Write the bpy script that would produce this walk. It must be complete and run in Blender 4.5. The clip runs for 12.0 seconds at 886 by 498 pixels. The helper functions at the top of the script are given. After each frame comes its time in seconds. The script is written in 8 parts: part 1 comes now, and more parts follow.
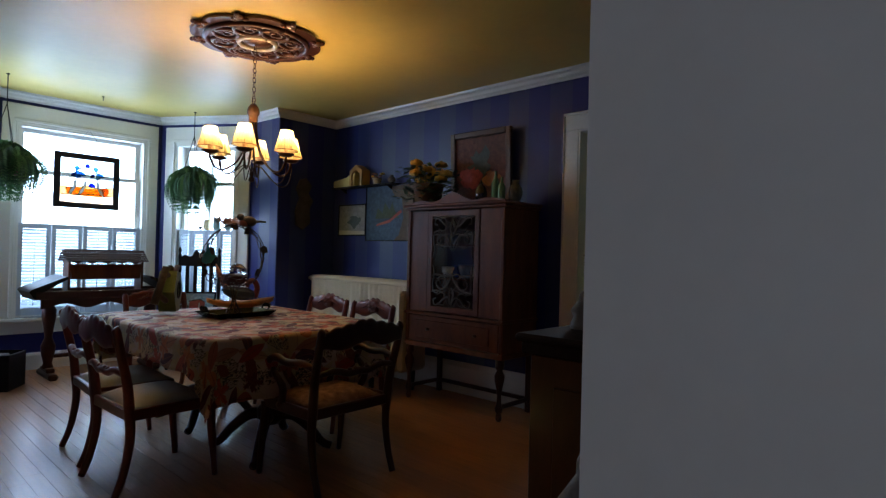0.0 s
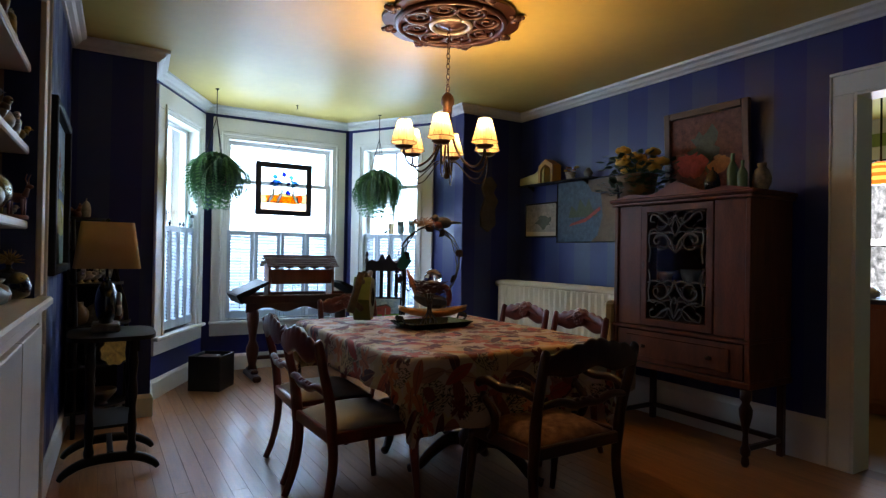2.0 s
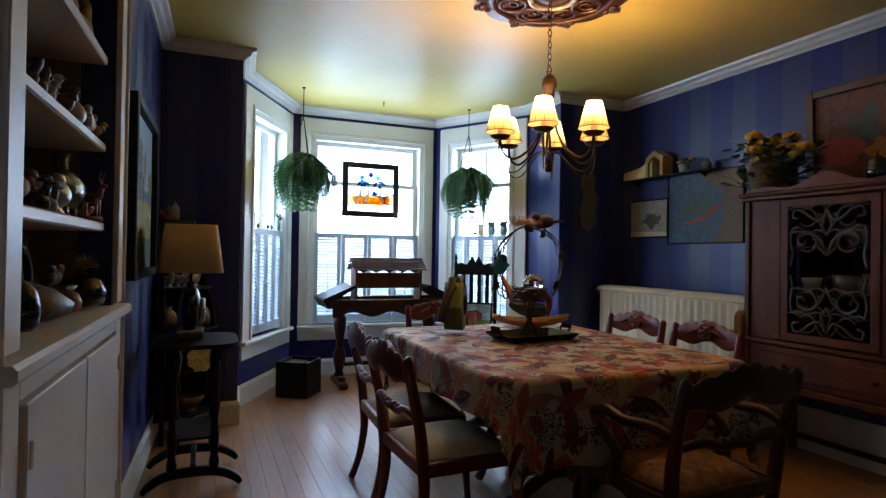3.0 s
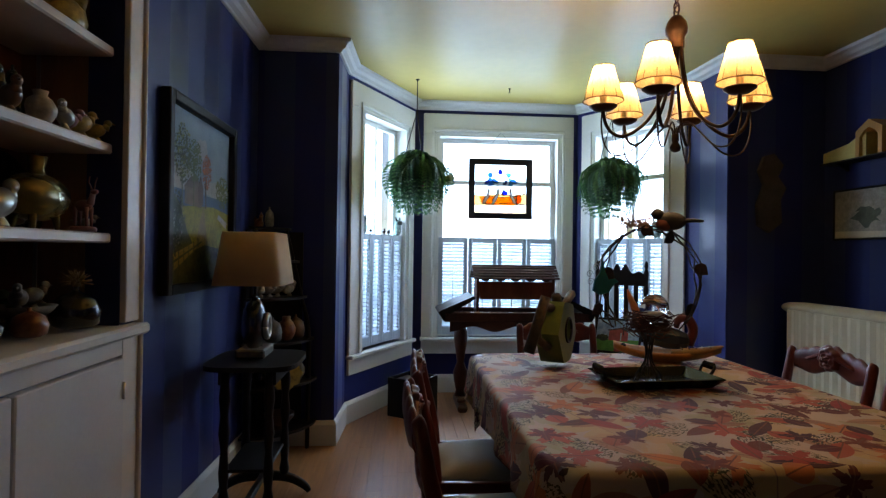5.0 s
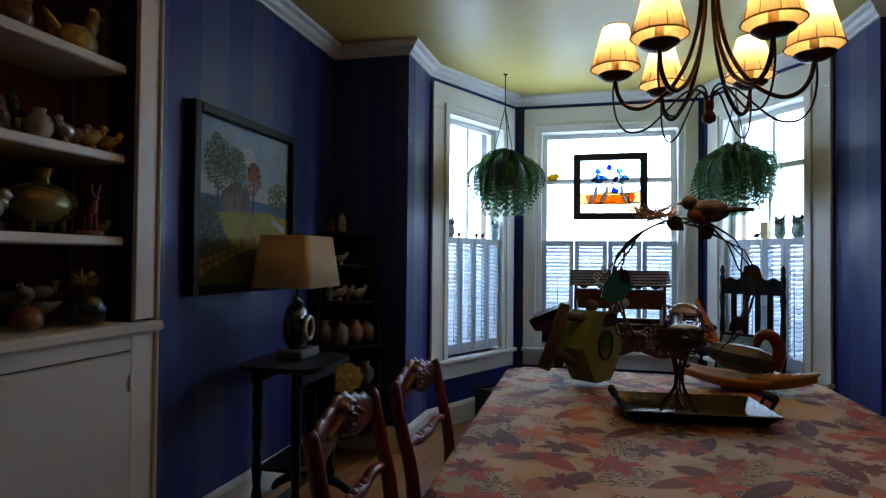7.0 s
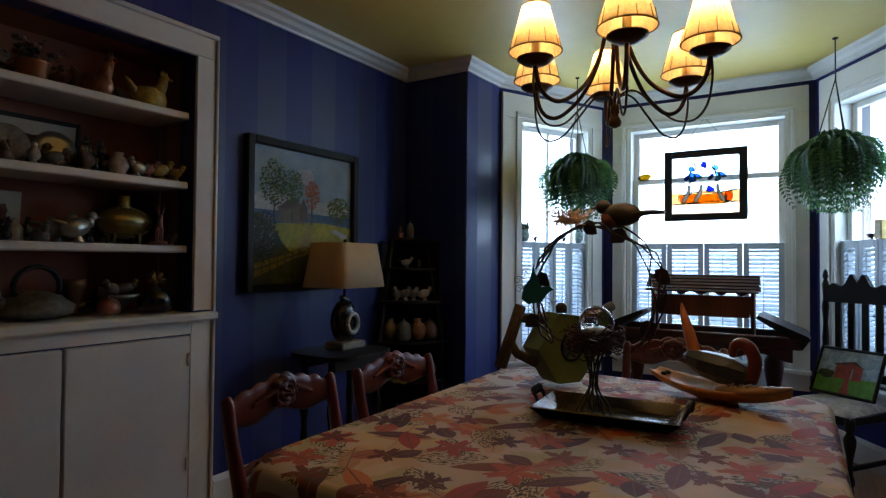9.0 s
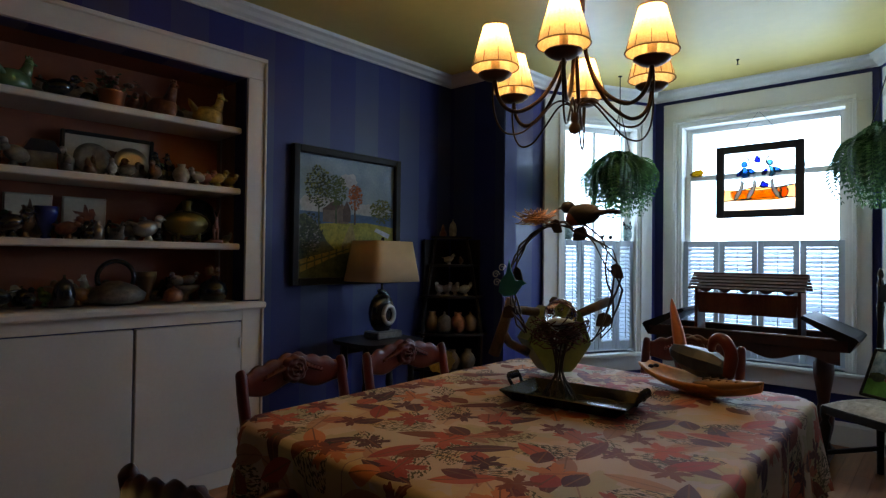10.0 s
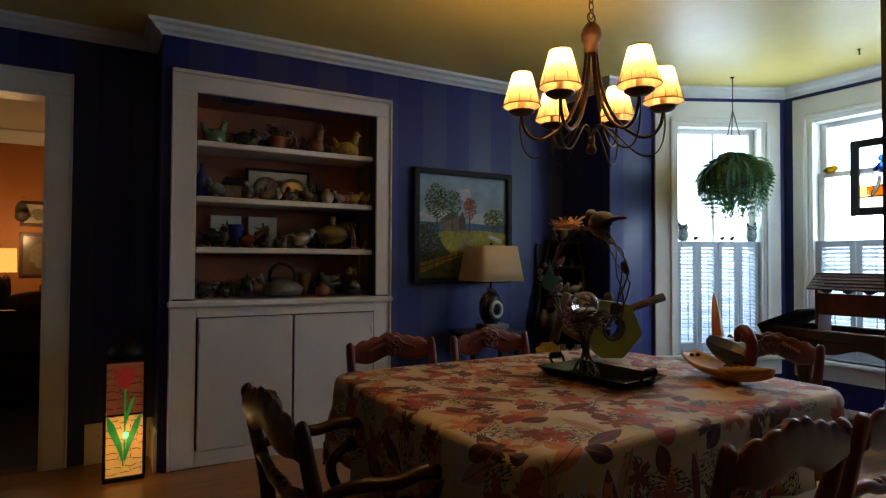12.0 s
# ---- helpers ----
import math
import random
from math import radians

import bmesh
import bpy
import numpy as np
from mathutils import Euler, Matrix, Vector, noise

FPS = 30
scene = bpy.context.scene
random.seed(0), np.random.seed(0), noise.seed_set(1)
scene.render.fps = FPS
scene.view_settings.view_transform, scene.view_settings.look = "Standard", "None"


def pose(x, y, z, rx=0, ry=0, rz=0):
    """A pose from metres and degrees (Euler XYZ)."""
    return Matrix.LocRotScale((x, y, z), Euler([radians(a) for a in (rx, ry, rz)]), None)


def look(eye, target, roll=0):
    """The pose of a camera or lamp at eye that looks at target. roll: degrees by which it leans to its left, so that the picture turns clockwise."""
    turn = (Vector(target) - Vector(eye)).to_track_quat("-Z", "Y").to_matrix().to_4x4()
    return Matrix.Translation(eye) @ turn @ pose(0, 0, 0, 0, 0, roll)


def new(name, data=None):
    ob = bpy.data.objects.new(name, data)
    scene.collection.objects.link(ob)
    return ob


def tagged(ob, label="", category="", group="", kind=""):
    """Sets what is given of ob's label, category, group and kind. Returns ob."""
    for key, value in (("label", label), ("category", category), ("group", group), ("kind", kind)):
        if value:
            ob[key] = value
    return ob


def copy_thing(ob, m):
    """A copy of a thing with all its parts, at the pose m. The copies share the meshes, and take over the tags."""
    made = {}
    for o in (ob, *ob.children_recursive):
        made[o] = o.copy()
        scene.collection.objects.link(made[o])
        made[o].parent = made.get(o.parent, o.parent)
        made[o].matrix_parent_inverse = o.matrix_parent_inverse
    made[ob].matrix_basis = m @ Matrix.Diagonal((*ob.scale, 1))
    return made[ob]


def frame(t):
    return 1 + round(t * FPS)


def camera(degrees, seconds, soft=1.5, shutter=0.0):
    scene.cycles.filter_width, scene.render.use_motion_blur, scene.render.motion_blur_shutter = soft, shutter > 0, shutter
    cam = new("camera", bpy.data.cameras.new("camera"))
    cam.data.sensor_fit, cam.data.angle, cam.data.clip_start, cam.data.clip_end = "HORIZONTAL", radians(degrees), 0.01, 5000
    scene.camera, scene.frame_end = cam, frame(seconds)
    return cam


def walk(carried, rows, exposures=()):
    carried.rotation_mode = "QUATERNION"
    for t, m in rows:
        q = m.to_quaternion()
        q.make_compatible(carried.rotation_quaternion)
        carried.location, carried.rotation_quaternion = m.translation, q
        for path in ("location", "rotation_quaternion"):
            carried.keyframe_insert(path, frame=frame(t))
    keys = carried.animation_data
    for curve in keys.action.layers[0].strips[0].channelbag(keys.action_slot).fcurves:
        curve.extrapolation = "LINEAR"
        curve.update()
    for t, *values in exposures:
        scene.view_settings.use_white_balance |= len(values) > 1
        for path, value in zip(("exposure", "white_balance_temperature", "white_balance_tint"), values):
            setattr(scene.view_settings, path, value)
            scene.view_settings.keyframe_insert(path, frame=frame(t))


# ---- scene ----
cam = camera(75.4, 12.0, soft=1.3)

PATH = [
    (0, (0.167, 0.01, 1.225), (-1.193, 1.477, 1.244), 1.5),
    (0.5, (0.039, 0.051, 1.219), (-1.419, 1.42, 1.236), 1.5),
    (1, (-0.106, 0.124, 1.236), (-1.658, 1.385, 1.25), 1.1),
    (1.5, (-0.23, 0.126, 1.229), (-1.866, 1.276, 1.244), 1.2),
    (2, (-0.431, 0.138, 1.222), (-2.144, 1.172, 1.239), 1.0),
    (2.5, (-0.628, 0.159, 1.223), (-2.41, 1.067, 1.243), 0.9),
    (3, (-0.788, 0.252, 1.227), (-2.634, 1.022, 1.246), 0.9),
    (5, (-1.288, 0.904, 1.276), (-3.282, 1.057, 1.291), 0.8),
    (5.5, (-1.379, 1.043, 1.271), (-3.379, 1.046, 1.29), 0.7),
    (6, (-1.449, 1.244, 1.273), (-3.443, 1.087, 1.296), 0.6),
    (6.5, (-1.492, 1.416, 1.259), (-3.468, 1.104, 1.288), 0.6),
    (8.5, (-1.687, 2.217, 1.257), (-3.467, 1.306, 1.298), 0.5),
    (9, (-1.665, 2.456, 1.266), (-3.364, 1.4, 1.308), 0.5),
    (9.5, (-1.668, 2.653, 1.245), (-3.275, 1.464, 1.292), 0.4),
    (10, (-1.726, 2.909, 1.262), (-3.225, 1.585, 1.294), 0.7),
    (10.5, (-1.783, 3.093, 1.241), (-3.174, 1.657, 1.291), 0.4),
    (11, (-1.793, 3.284, 1.248), (-3.068, 1.744, 1.292), 0.4),
    (11.5, (-1.776, 3.496, 1.245), (-2.922, 1.857, 1.294), 0.3),
    (12, (-1.763, 3.645, 1.244), (-2.782, 1.924, 1.29), 0.3),
]
walk(cam, [(t, look(eye, target, roll)) for t, eye, target, roll in PATH],
     [(0, 0.05, 6600, 20), (1.5, 0.15, 6700, 20), (2.5, 0.35, 6850, 20), (3, 0.35, 6850, 20), (5, 0.06, 6800, 20), (6.5, -0.27, 6750, 20), (8.5, -0.4, 6800, 20), (10, -0.24, 6900, 20), (11, -0.22, 7100, 20), (12, 0.03, 7500, 20)])


# ---- light and world ----
world = bpy.data.worlds.new("sky")
scene.world = world
world.use_nodes = True
sky = world.node_tree.nodes.new("ShaderNodeTexSky")
sky.sky_type, sky.sun_disc = "NISHITA", False
sky.sun_elevation, sky.sun_rotation = radians(50), radians(120)
world.node_tree.links.new(sky.outputs[0], world.node_tree.nodes["Background"].inputs[0])
world.node_tree.nodes["Background"].inputs[1].default_value = 0.12
scene.view_settings.exposure = 0.0
DAY = (0.45, 0.72, 1.0)
WARM = (1.0, 0.66, 0.3)


def area(name, m, w, h, watts, colour):
    data = bpy.data.lights.new(name, "AREA")
    data.shape, data.size, data.size_y, data.energy, data.color = "RECTANGLE", w, h, watts, colour
    ob = new(name, data)
    ob.matrix_world = m
    return ob


def bulb(name, place, watts, colour=WARM, radius=0.03):
    data = bpy.data.lights.new(name, "POINT")
    data.energy, data.color, data.shadow_soft_size = watts, colour, radius
    ob = new(name, data)
    ob.location = place
    return ob


# ---- materials ----
def mat(name, colour, rough=0.5, metal=0.0, vary=0.15, scale=6.0, bump=0.1, fine=60.0, second=None, stretch=(1, 1, 1), emit=None, power=0.0, coat=0.0, trans=0.0, random_amount=0.0, coat_rough=0.12):
    m = bpy.data.materials.new(name)
    m.use_nodes = True
    nt = m.node_tree
    b = nt.nodes["Principled BSDF"]
    tc = nt.nodes.new("ShaderNodeTexCoord")
    mp = nt.nodes.new("ShaderNodeMapping")
    mp.inputs["Scale"].default_value = stretch
    nt.links.new(tc.outputs["Object"], mp.inputs[0])
    n1, n2 = nt.nodes.new("ShaderNodeTexNoise"), nt.nodes.new("ShaderNodeTexNoise")
    n1.inputs["Scale"].default_value, n2.inputs["Scale"].default_value = scale, fine
    n1.inputs["Detail"].default_value, n2.inputs["Detail"].default_value = 4, 3
    for n in (n1, n2):
        nt.links.new(mp.outputs[0], n.inputs["Vector"])
    add = nt.nodes.new("ShaderNodeMath")
    add.operation = "MULTIPLY_ADD"
    add.inputs[1].default_value = 0.35
    nt.links.new(n2.outputs[0], add.inputs[0])
    mul = nt.nodes.new("ShaderNodeMath")
    mul.operation = "MULTIPLY"
    mul.inputs[1].default_value = 0.65
    nt.links.new(n1.outputs[0], mul.inputs[0])
    nt.links.new(mul.outputs[0], add.inputs[2])
    ramp = nt.nodes.new("ShaderNodeValToRGB")
    ramp.color_ramp.elements[0].position, ramp.color_ramp.elements[1].position = 0.3, 0.7
    lo = tuple(c * (1 - vary) for c in colour)
    hi = tuple(min(1, c * (1 + vary)) for c in (second or colour))
    ramp.color_ramp.elements[0].color, ramp.color_ramp.elements[1].color = (*lo, 1), (*hi, 1)
    nt.links.new(add.outputs[0], ramp.inputs[0])
    out = ramp.outputs[0]
    if random_amount:
        info = nt.nodes.new("ShaderNodeObjectInfo")
        hsv = nt.nodes.new("ShaderNodeHueSaturation")
        mr = nt.nodes.new("ShaderNodeMapRange")
        mr.inputs["To Min"].default_value, mr.inputs["To Max"].default_value = 1 - random_amount, 1 + random_amount
        nt.links.new(info.outputs["Random"], mr.inputs[0])
        nt.links.new(mr.outputs[0], hsv.inputs["Value"])
        nt.links.new(out, hsv.inputs["Color"])
        out = hsv.outputs[0]
    nt.links.new(out, b.inputs["Base Color"])
    b.inputs["Roughness"].default_value, b.inputs["Metallic"].default_value = rough, metal
    b.inputs["Coat Weight"].default_value, b.inputs["Coat Roughness"].default_value = coat, coat_rough
    b.inputs["Transmission Weight"].default_value = trans
    if bump:
        bp = nt.nodes.new("ShaderNodeBump")
        bp.inputs["Strength"].default_value, bp.inputs["Distance"].default_value = bump, 0.004
        nt.links.new(add.outputs[0], bp.inputs["Height"])
        nt.links.new(bp.outputs[0], b.inputs["Normal"])
    if emit:
        b.inputs["Emission Color"].default_value, b.inputs["Emission Strength"].default_value = (*emit, 1), power
    return m


def striped(name, a, b, width, shift=0.0):
    """Satin stripes along a wall's own length."""
    m = mat(name, a, 0.42, vary=0.12, scale=3, bump=0.04, fine=90)
    nt = m.node_tree
    bs = nt.nodes["Principled BSDF"]
    tc = nt.nodes.new("ShaderNodeTexCoord")
    sep = nt.nodes.new("ShaderNodeSeparateXYZ")
    nt.links.new(tc.outputs["Object"], sep.inputs[0])
    wrap = nt.nodes.new("ShaderNodeMath")
    wrap.operation = "WRAP"
    wrap.inputs[1].default_value, wrap.inputs[2].default_value = 2 * width, 0.0
    off = nt.nodes.new("ShaderNodeMath")
    off.inputs[1].default_value = shift
    nt.links.new(sep.outputs[0], off.inputs[0])
    nt.links.new(off.outputs[0], wrap.inputs[0])
    step = nt.nodes.new("ShaderNodeMath")
    step.operation = "GREATER_THAN"
    step.inputs[1].default_value = width
    nt.links.new(wrap.outputs[0], step.inputs[0])
    old = bs.inputs["Base Color"].links[0].from_socket
    mix = nt.nodes.new("ShaderNodeMix")
    mix.data_type = "RGBA"
    mix.inputs[7].default_value = (*b, 1)
    nt.links.new(step.outputs[0], mix.inputs[0])
    nt.links.new(old, mix.inputs[6])
    nt.links.new(mix.outputs[2], bs.inputs["Base Color"])
    mr = nt.nodes.new("ShaderNodeMapRange")
    mr.inputs["To Min"].default_value, mr.inputs["To Max"].default_value = 0.5, 0.3
    nt.links.new(step.outputs[0], mr.inputs[0])
    nt.links.new(mr.outputs[0], bs.inputs["Roughness"])
    return m


def glass(name, colour=(1, 1, 1), rough=0.0):
    m = bpy.data.materials.new(name)
    m.use_nodes = True
    b = m.node_tree.nodes["Principled BSDF"]
    b.inputs["Base Color"].default_value = (*colour, 1)
    b.inputs["Roughness"].default_value, b.inputs["Transmission Weight"].default_value, b.inputs["IOR"].default_value = rough, 1.0, 1.45
    return m


WALL = striped("blue_striped_wallpaper", (0.007, 0.013, 0.135), (0.022, 0.032, 0.13), 0.2, 0.06)
BLUE = mat("blue_wall_paint", (0.007, 0.013, 0.135), 0.45, vary=0.12, scale=3, bump=0.04)
TRIM = mat("white_trim_paint", (0.72, 0.7, 0.65), 0.38, vary=0.05, scale=4, bump=0.05, fine=40)
CREAM = mat("cream_plaster", (0.7, 0.64, 0.5), 0.6, vary=0.06, scale=3, bump=0.05)
CEIL = mat("gold_satin_ceiling", (0.6, 0.45, 0.12), 0.44, vary=0.07, scale=2, bump=0.05, fine=14)
FLOORWOOD = mat("oak_floorboards", (0.36, 0.145, 0.045), 0.5, coat=0.65, coat_rough=0.22, vary=0.25, scale=5, bump=0.05, fine=45, stretch=(0.5, 9, 9), random_amount=0.09)
SUBFLOOR = mat("dark_floor_joint", (0.18, 0.08, 0.035), 0.6)
MAHOG = mat("dark_mahogany", (0.045, 0.011, 0.006), 0.32, vary=0.35, scale=5, bump=0.08, stretch=(1, 1, 0.25), coat=0.08)
CHERRY = mat("red_cherry_wood", (0.12, 0.02, 0.011), 0.3, vary=0.3, scale=6, bump=0.07, stretch=(1, 1, 0.3), coat=0.12)
WALNUT = mat("brown_walnut", (0.105, 0.028, 0.011), 0.42, vary=0.5, scale=5, bump=0.08, stretch=(3, 3, 0.5))
BLACKWOOD = mat("black_stained_wood", (0.012, 0.009, 0.008), 0.45, vary=0.3, bump=0.1)
IRON = mat("black_iron", (0.02, 0.018, 0.016), 0.45, 0.6, bump=0.1)
BRONZE = mat("rubbed_bronze", (0.07, 0.035, 0.022), 0.38, 0.7, vary=0.3, bump=0.1)
LINEN = mat("linen_lampshade", (0.52, 0.35, 0.19), 0.9, vary=0.06, scale=12, bump=0.3, fine=300)
for m_, level in ((BLACKWOOD, 0.2), (MAHOG, 0.35), (CHERRY, 0.4), (WALNUT, 0.2), (FLOORWOOD, 0.3)):
    m_.node_tree.nodes["Principled BSDF"].inputs["Specular IOR Level"].default_value = level
GLASS = glass("window_glass")
ORANGE = mat("orange_wall_paint", (0.55, 0.2, 0.06), 0.6, vary=0.08, scale=3)
GREEN = mat("green_wall_paint", (0.28, 0.36, 0.12), 0.6, vary=0.06, scale=3)


# ---- mesh helpers ----
class Shape:
    """Vertices and faces of one part, gathered piece by piece."""

    def __init__(self):
        self.v, self.f, self.s = [], [], []

    def put(self, verts, faces, smooth=False, m=None):
        n = len(self.v)
        self.v += [tuple(m @ Vector(p)) if m else tuple(p) for p in verts]
        self.f += [tuple(i + n for i in f) for f in faces]
        self.s += [smooth] * len(faces)
        return self

    def box(self, x0, x1, y0, y1, z0, z1, bevel=0.0, m=None):
        b = min(bevel, 0.45 * min(abs(x1 - x0), abs(y1 - y0), abs(z1 - z0)))
        if b <= 0:
            v = [(x, y, z) for x in (x0, x1) for y in (y0, y1) for z in (z0, z1)]
            return self.put(v, [(0, 1, 3, 2), (4, 6, 7, 5), (0, 4, 5, 1), (2, 3, 7, 6), (0, 2, 6, 4), (1, 5, 7, 3)], False, m)
        v, idx = [], {}
        for i, x in enumerate((x0, x1)):
            for j, y in enumerate((y0, y1)):
                for k, z in enumerate((z0, z1)):
                    sx, sy, sz = (1 - 2 * i) * b, (1 - 2 * j) * b, (1 - 2 * k) * b
                    for a, p in enumerate(((x, y + sy, z + sz), (x + sx, y, z + sz), (x + sx, y + sy, z))):
                        idx[i, j, k, a] = len(v)
                        v.append(p)
        f = []
        for i in (0, 1):
            q = [idx[i, 0, 0, 0], idx[i, 1, 0, 0], idx[i, 1, 1, 0], idx[i, 0, 1, 0]]
            f.append(q if i else q[::-1])
            q = [idx[0, i, 0, 1], idx[1, i, 0, 1], idx[1, i, 1, 1], idx[0, i, 1, 1]]
            f.append(q[::-1] if i else q)
            q = [idx[0, 0, i, 2], idx[1, 0, i, 2], idx[1, 1, i, 2], idx[0, 1, i, 2]]
            f.append(q if i else q[::-1])
        for i in (0, 1):
            for j in (0, 1):
                f.append([idx[i, j, 0, 0], idx[i, j, 1, 0], idx[i, j, 1, 1], idx[i, j, 0, 1]])
                f.append([idx[i, 0, j, 0], idx[i, 1, j, 0], idx[i, 1, j, 2], idx[i, 0, j, 2]])
                f.append([idx[0, i, j, 1], idx[1, i, j, 1], idx[1, i, j, 2], idx[0, i, j, 2]])
                for k in (0, 1):
                    f.append([idx[i, j, k, 0], idx[i, j, k, 1], idx[i, j, k, 2]])
        return self.put(v, f, False, m)

    def lathe(self, profile, at=(0, 0, 0), n=20, m=None, squash=(1, 1), smooth=True):
        """A turned body round the z axis from rows of radius and height."""
        v, f = [], []
        for r, z in profile:
            v += [(at[0] + r * squash[0] * math.cos(2 * math.pi * i / n), at[1] + r * squash[1] * math.sin(2 * math.pi * i / n), at[2] + z) for i in range(n)]
        for k in range(len(profile) - 1):
            f += [(k * n + i, k * n + (i + 1) % n, (k + 1) * n + (i + 1) % n, (k + 1) * n + i) for i in range(n)]
        f += [tuple(range(n))[::-1], tuple(range((len(profile) - 1) * n, len(profile) * n))]
        return self.put(v, f, smooth, m)

    def tube(self, pts, r, n=8, m=None, flat=1.0):
        """A round bar along points; r is one radius or one for each point."""
        pts = [Vector(p) for p in pts]
        rs = list(r) if isinstance(r, (list, tuple)) else [r] * len(pts)
        if 4 <= len(pts) <= 12:
            fine_p, fine_r = [], []
            for k in range(len(pts) - 1):
                a, b, c, e = pts[max(k - 1, 0)], pts[k], pts[k + 1], pts[min(k + 2, len(pts) - 1)]
                for q in (0.0, 0.25, 0.5, 0.75):
                    fine_p.append(0.5 * (2 * b + (c - a) * q + (2 * a - 5 * b + 4 * c - e) * q * q + (3 * b - a - 3 * c + e) * q ** 3))
                    fine_r.append(rs[k] + (rs[k + 1] - rs[k]) * q)
            pts, rs = fine_p + [pts[-1]], fine_r + [rs[-1]]
        v, f = [], []
        side = None
        for k, p in enumerate(pts):
            d = (pts[min(k + 1, len(pts) - 1)] - pts[max(k - 1, 0)]).normalized()
            if side is None:
                side = d.cross(Vector((0, 0, 1)) if abs(d.z) < 0.9 else Vector((1, 0, 0))).normalized()
            side = (side - d * side.dot(d)).normalized()
            up = d.cross(side)
            v += [p + (side * math.cos(2 * math.pi * i / n) + up * (flat * math.sin(2 * math.pi * i / n))) * rs[k] for i in range(n)]
        for k in range(len(pts) - 1):
            f += [(k * n + i, k * n + (i + 1) % n, (k + 1) * n + (i + 1) % n, (k + 1) * n + i) for i in range(n)]
        f += [tuple(range(n))[::-1], tuple(range((len(pts) - 1) * n, len(pts) * n))]
        return self.put(v, f, True, m)

    def prism(self, outline, d0, d1, axis="y", m=None, smooth=False):
        """A flat outline given thickness along an axis; outline in the two other axes."""
        n = len(outline)
        def at(p, d):
            return {"x": (d, p[0], p[1]), "y": (p[0], d, p[1]), "z": (p[0], p[1], d)}[axis]
        v = [at(p, d0) for p in outline] + [at(p, d1) for p in outline]
        f = [tuple(range(n)), tuple(range(2 * n - 1, n - 1, -1))] + [(i, i + n, (i + 1) % n + n, (i + 1) % n) for i in range(n)]
        return self.put(v, f, smooth, m)

    def ball(self, at, r, n=12, rings=8, m=None):
        rx, ry, rz = r if isinstance(r, (tuple, list)) else (r, r, r)
        prof = [(max(1e-4, math.sin(math.pi * k / rings)), -math.cos(math.pi * k / rings)) for k in range(rings + 1)]
        v, f = [], []
        for a, z in prof:
            v += [(at[0] + rx * a * math.cos(2 * math.pi * i / n), at[1] + ry * a * math.sin(2 * math.pi * i / n), at[2] + rz * z) for i in range(n)]
        for k in range(rings):
            f += [(k * n + i, k * n + (i + 1) % n, (k + 1) * n + (i + 1) % n, (k + 1) * n + i) for i in range(n)]
        return self.put(v, f, True, m)

    def mesh(self, name, material):
        me = bpy.data.meshes.new(name)
        me.from_pydata(self.v, [], self.f)
        me.polygons.foreach_set("use_smooth", self.s)
        if isinstance(material, (list, tuple)):
            for mm in material:
                me.materials.append(mm)
        else:
            me.materials.append(material)
        me.update()
        b = bmesh.new()
        b.from_mesh(me)
        bmesh.ops.recalc_face_normals(b, faces=b.faces)
        b.to_mesh(me)
        b.free()
        return me


def thing(name, m=None, label="", category="", group="", kind=""):
    ob = tagged(new(name), label, category, group, kind)
    ob.empty_display_size = 0.1
    if m:
        ob.matrix_basis = m
    return ob


def part(name, shape, material, parent=None, label="", m=None):
    ob = new(name, shape.mesh(name, material) if isinstance(shape, Shape) else shape)
    if parent:
        ob.parent = parent
    if m:
        ob.matrix_basis = m
    if label:
        ob["label"] = label
    return ob


def solo(name, shape, material, label="", category="", m=None, group="", kind=""):
    return tagged(part(name, shape, material, None, "", m), label, category, group, kind)


def along(p0, p1):
    """The pose of a wall from p0 to p1: x along it, y outwards."""
    d = Vector((p1[0] - p0[0], p1[1] - p0[1]))
    return pose(p0[0], p0[1], 0, 0, 0, math.degrees(math.atan2(d.y, d.x))), d.length


def sweep(path, profile, closed=False):
    """A moulding along a line on the floor plan, mitred; profile rows: distance inwards (right of the way), height."""
    n = len(path)
    sh = Shape()
    rings = []
    for i in range(n):
        p = Vector(path[i])
        a = Vector(path[i - 1]) if (closed or i) else None
        b = Vector(path[(i + 1) % n]) if (closed or i < n - 1) else None
        d1 = (p - a).normalized() if a else None
        d2 = (b - p).normalized() if b else None
        d1, d2 = d1 or d2, d2 or d1
        n1, n2 = Vector((d1.y, -d1.x)), Vector((d2.y, -d2.x))
        k = (n1 + n2) / (1 + n1.dot(n2))
        rings.append([(p.x + k.x * d, p.y + k.y * d, z) for d, z in profile])
    m = len(profile)
    v = [q for r in rings for q in r]
    f = []
    for i in range(n if closed else n - 1):
        j = (i + 1) % n
        f += [(i * m + k, j * m + k, j * m + (k + 1) % m, i * m + (k + 1) % m) for k in range(m)]
    if not closed:
        f += [tuple(range(m)), tuple(range((n - 1) * m, n * m))[::-1]]
    return sh.put(v, f)


# ---- structure ----
CEILING = 2.668
NORTH, EAST, BAY = 3.885, -0.025, -6.56
SE, SW = (-2.05, -0.128), (-5.13, -0.033)  # the bookcase wall runs slightly askew
ASKEW = pose(-3.5, -0.083, 0, 0, 0, math.degrees(math.atan2(SW[1] - SE[1], SE[0] - SW[0])) * -1) @ pose(3.5, 0.09, 0)
LINE = [(EAST, -0.5), (-2.05, -0.5), SE, SW, (-5.13, 0.49), (-5.58, 0.515), (BAY, 1.04), (BAY, 2.56), (-5.58, 3.15), (-5.1, 3.17), (-5.1, NORTH), (EAST, NORTH)]


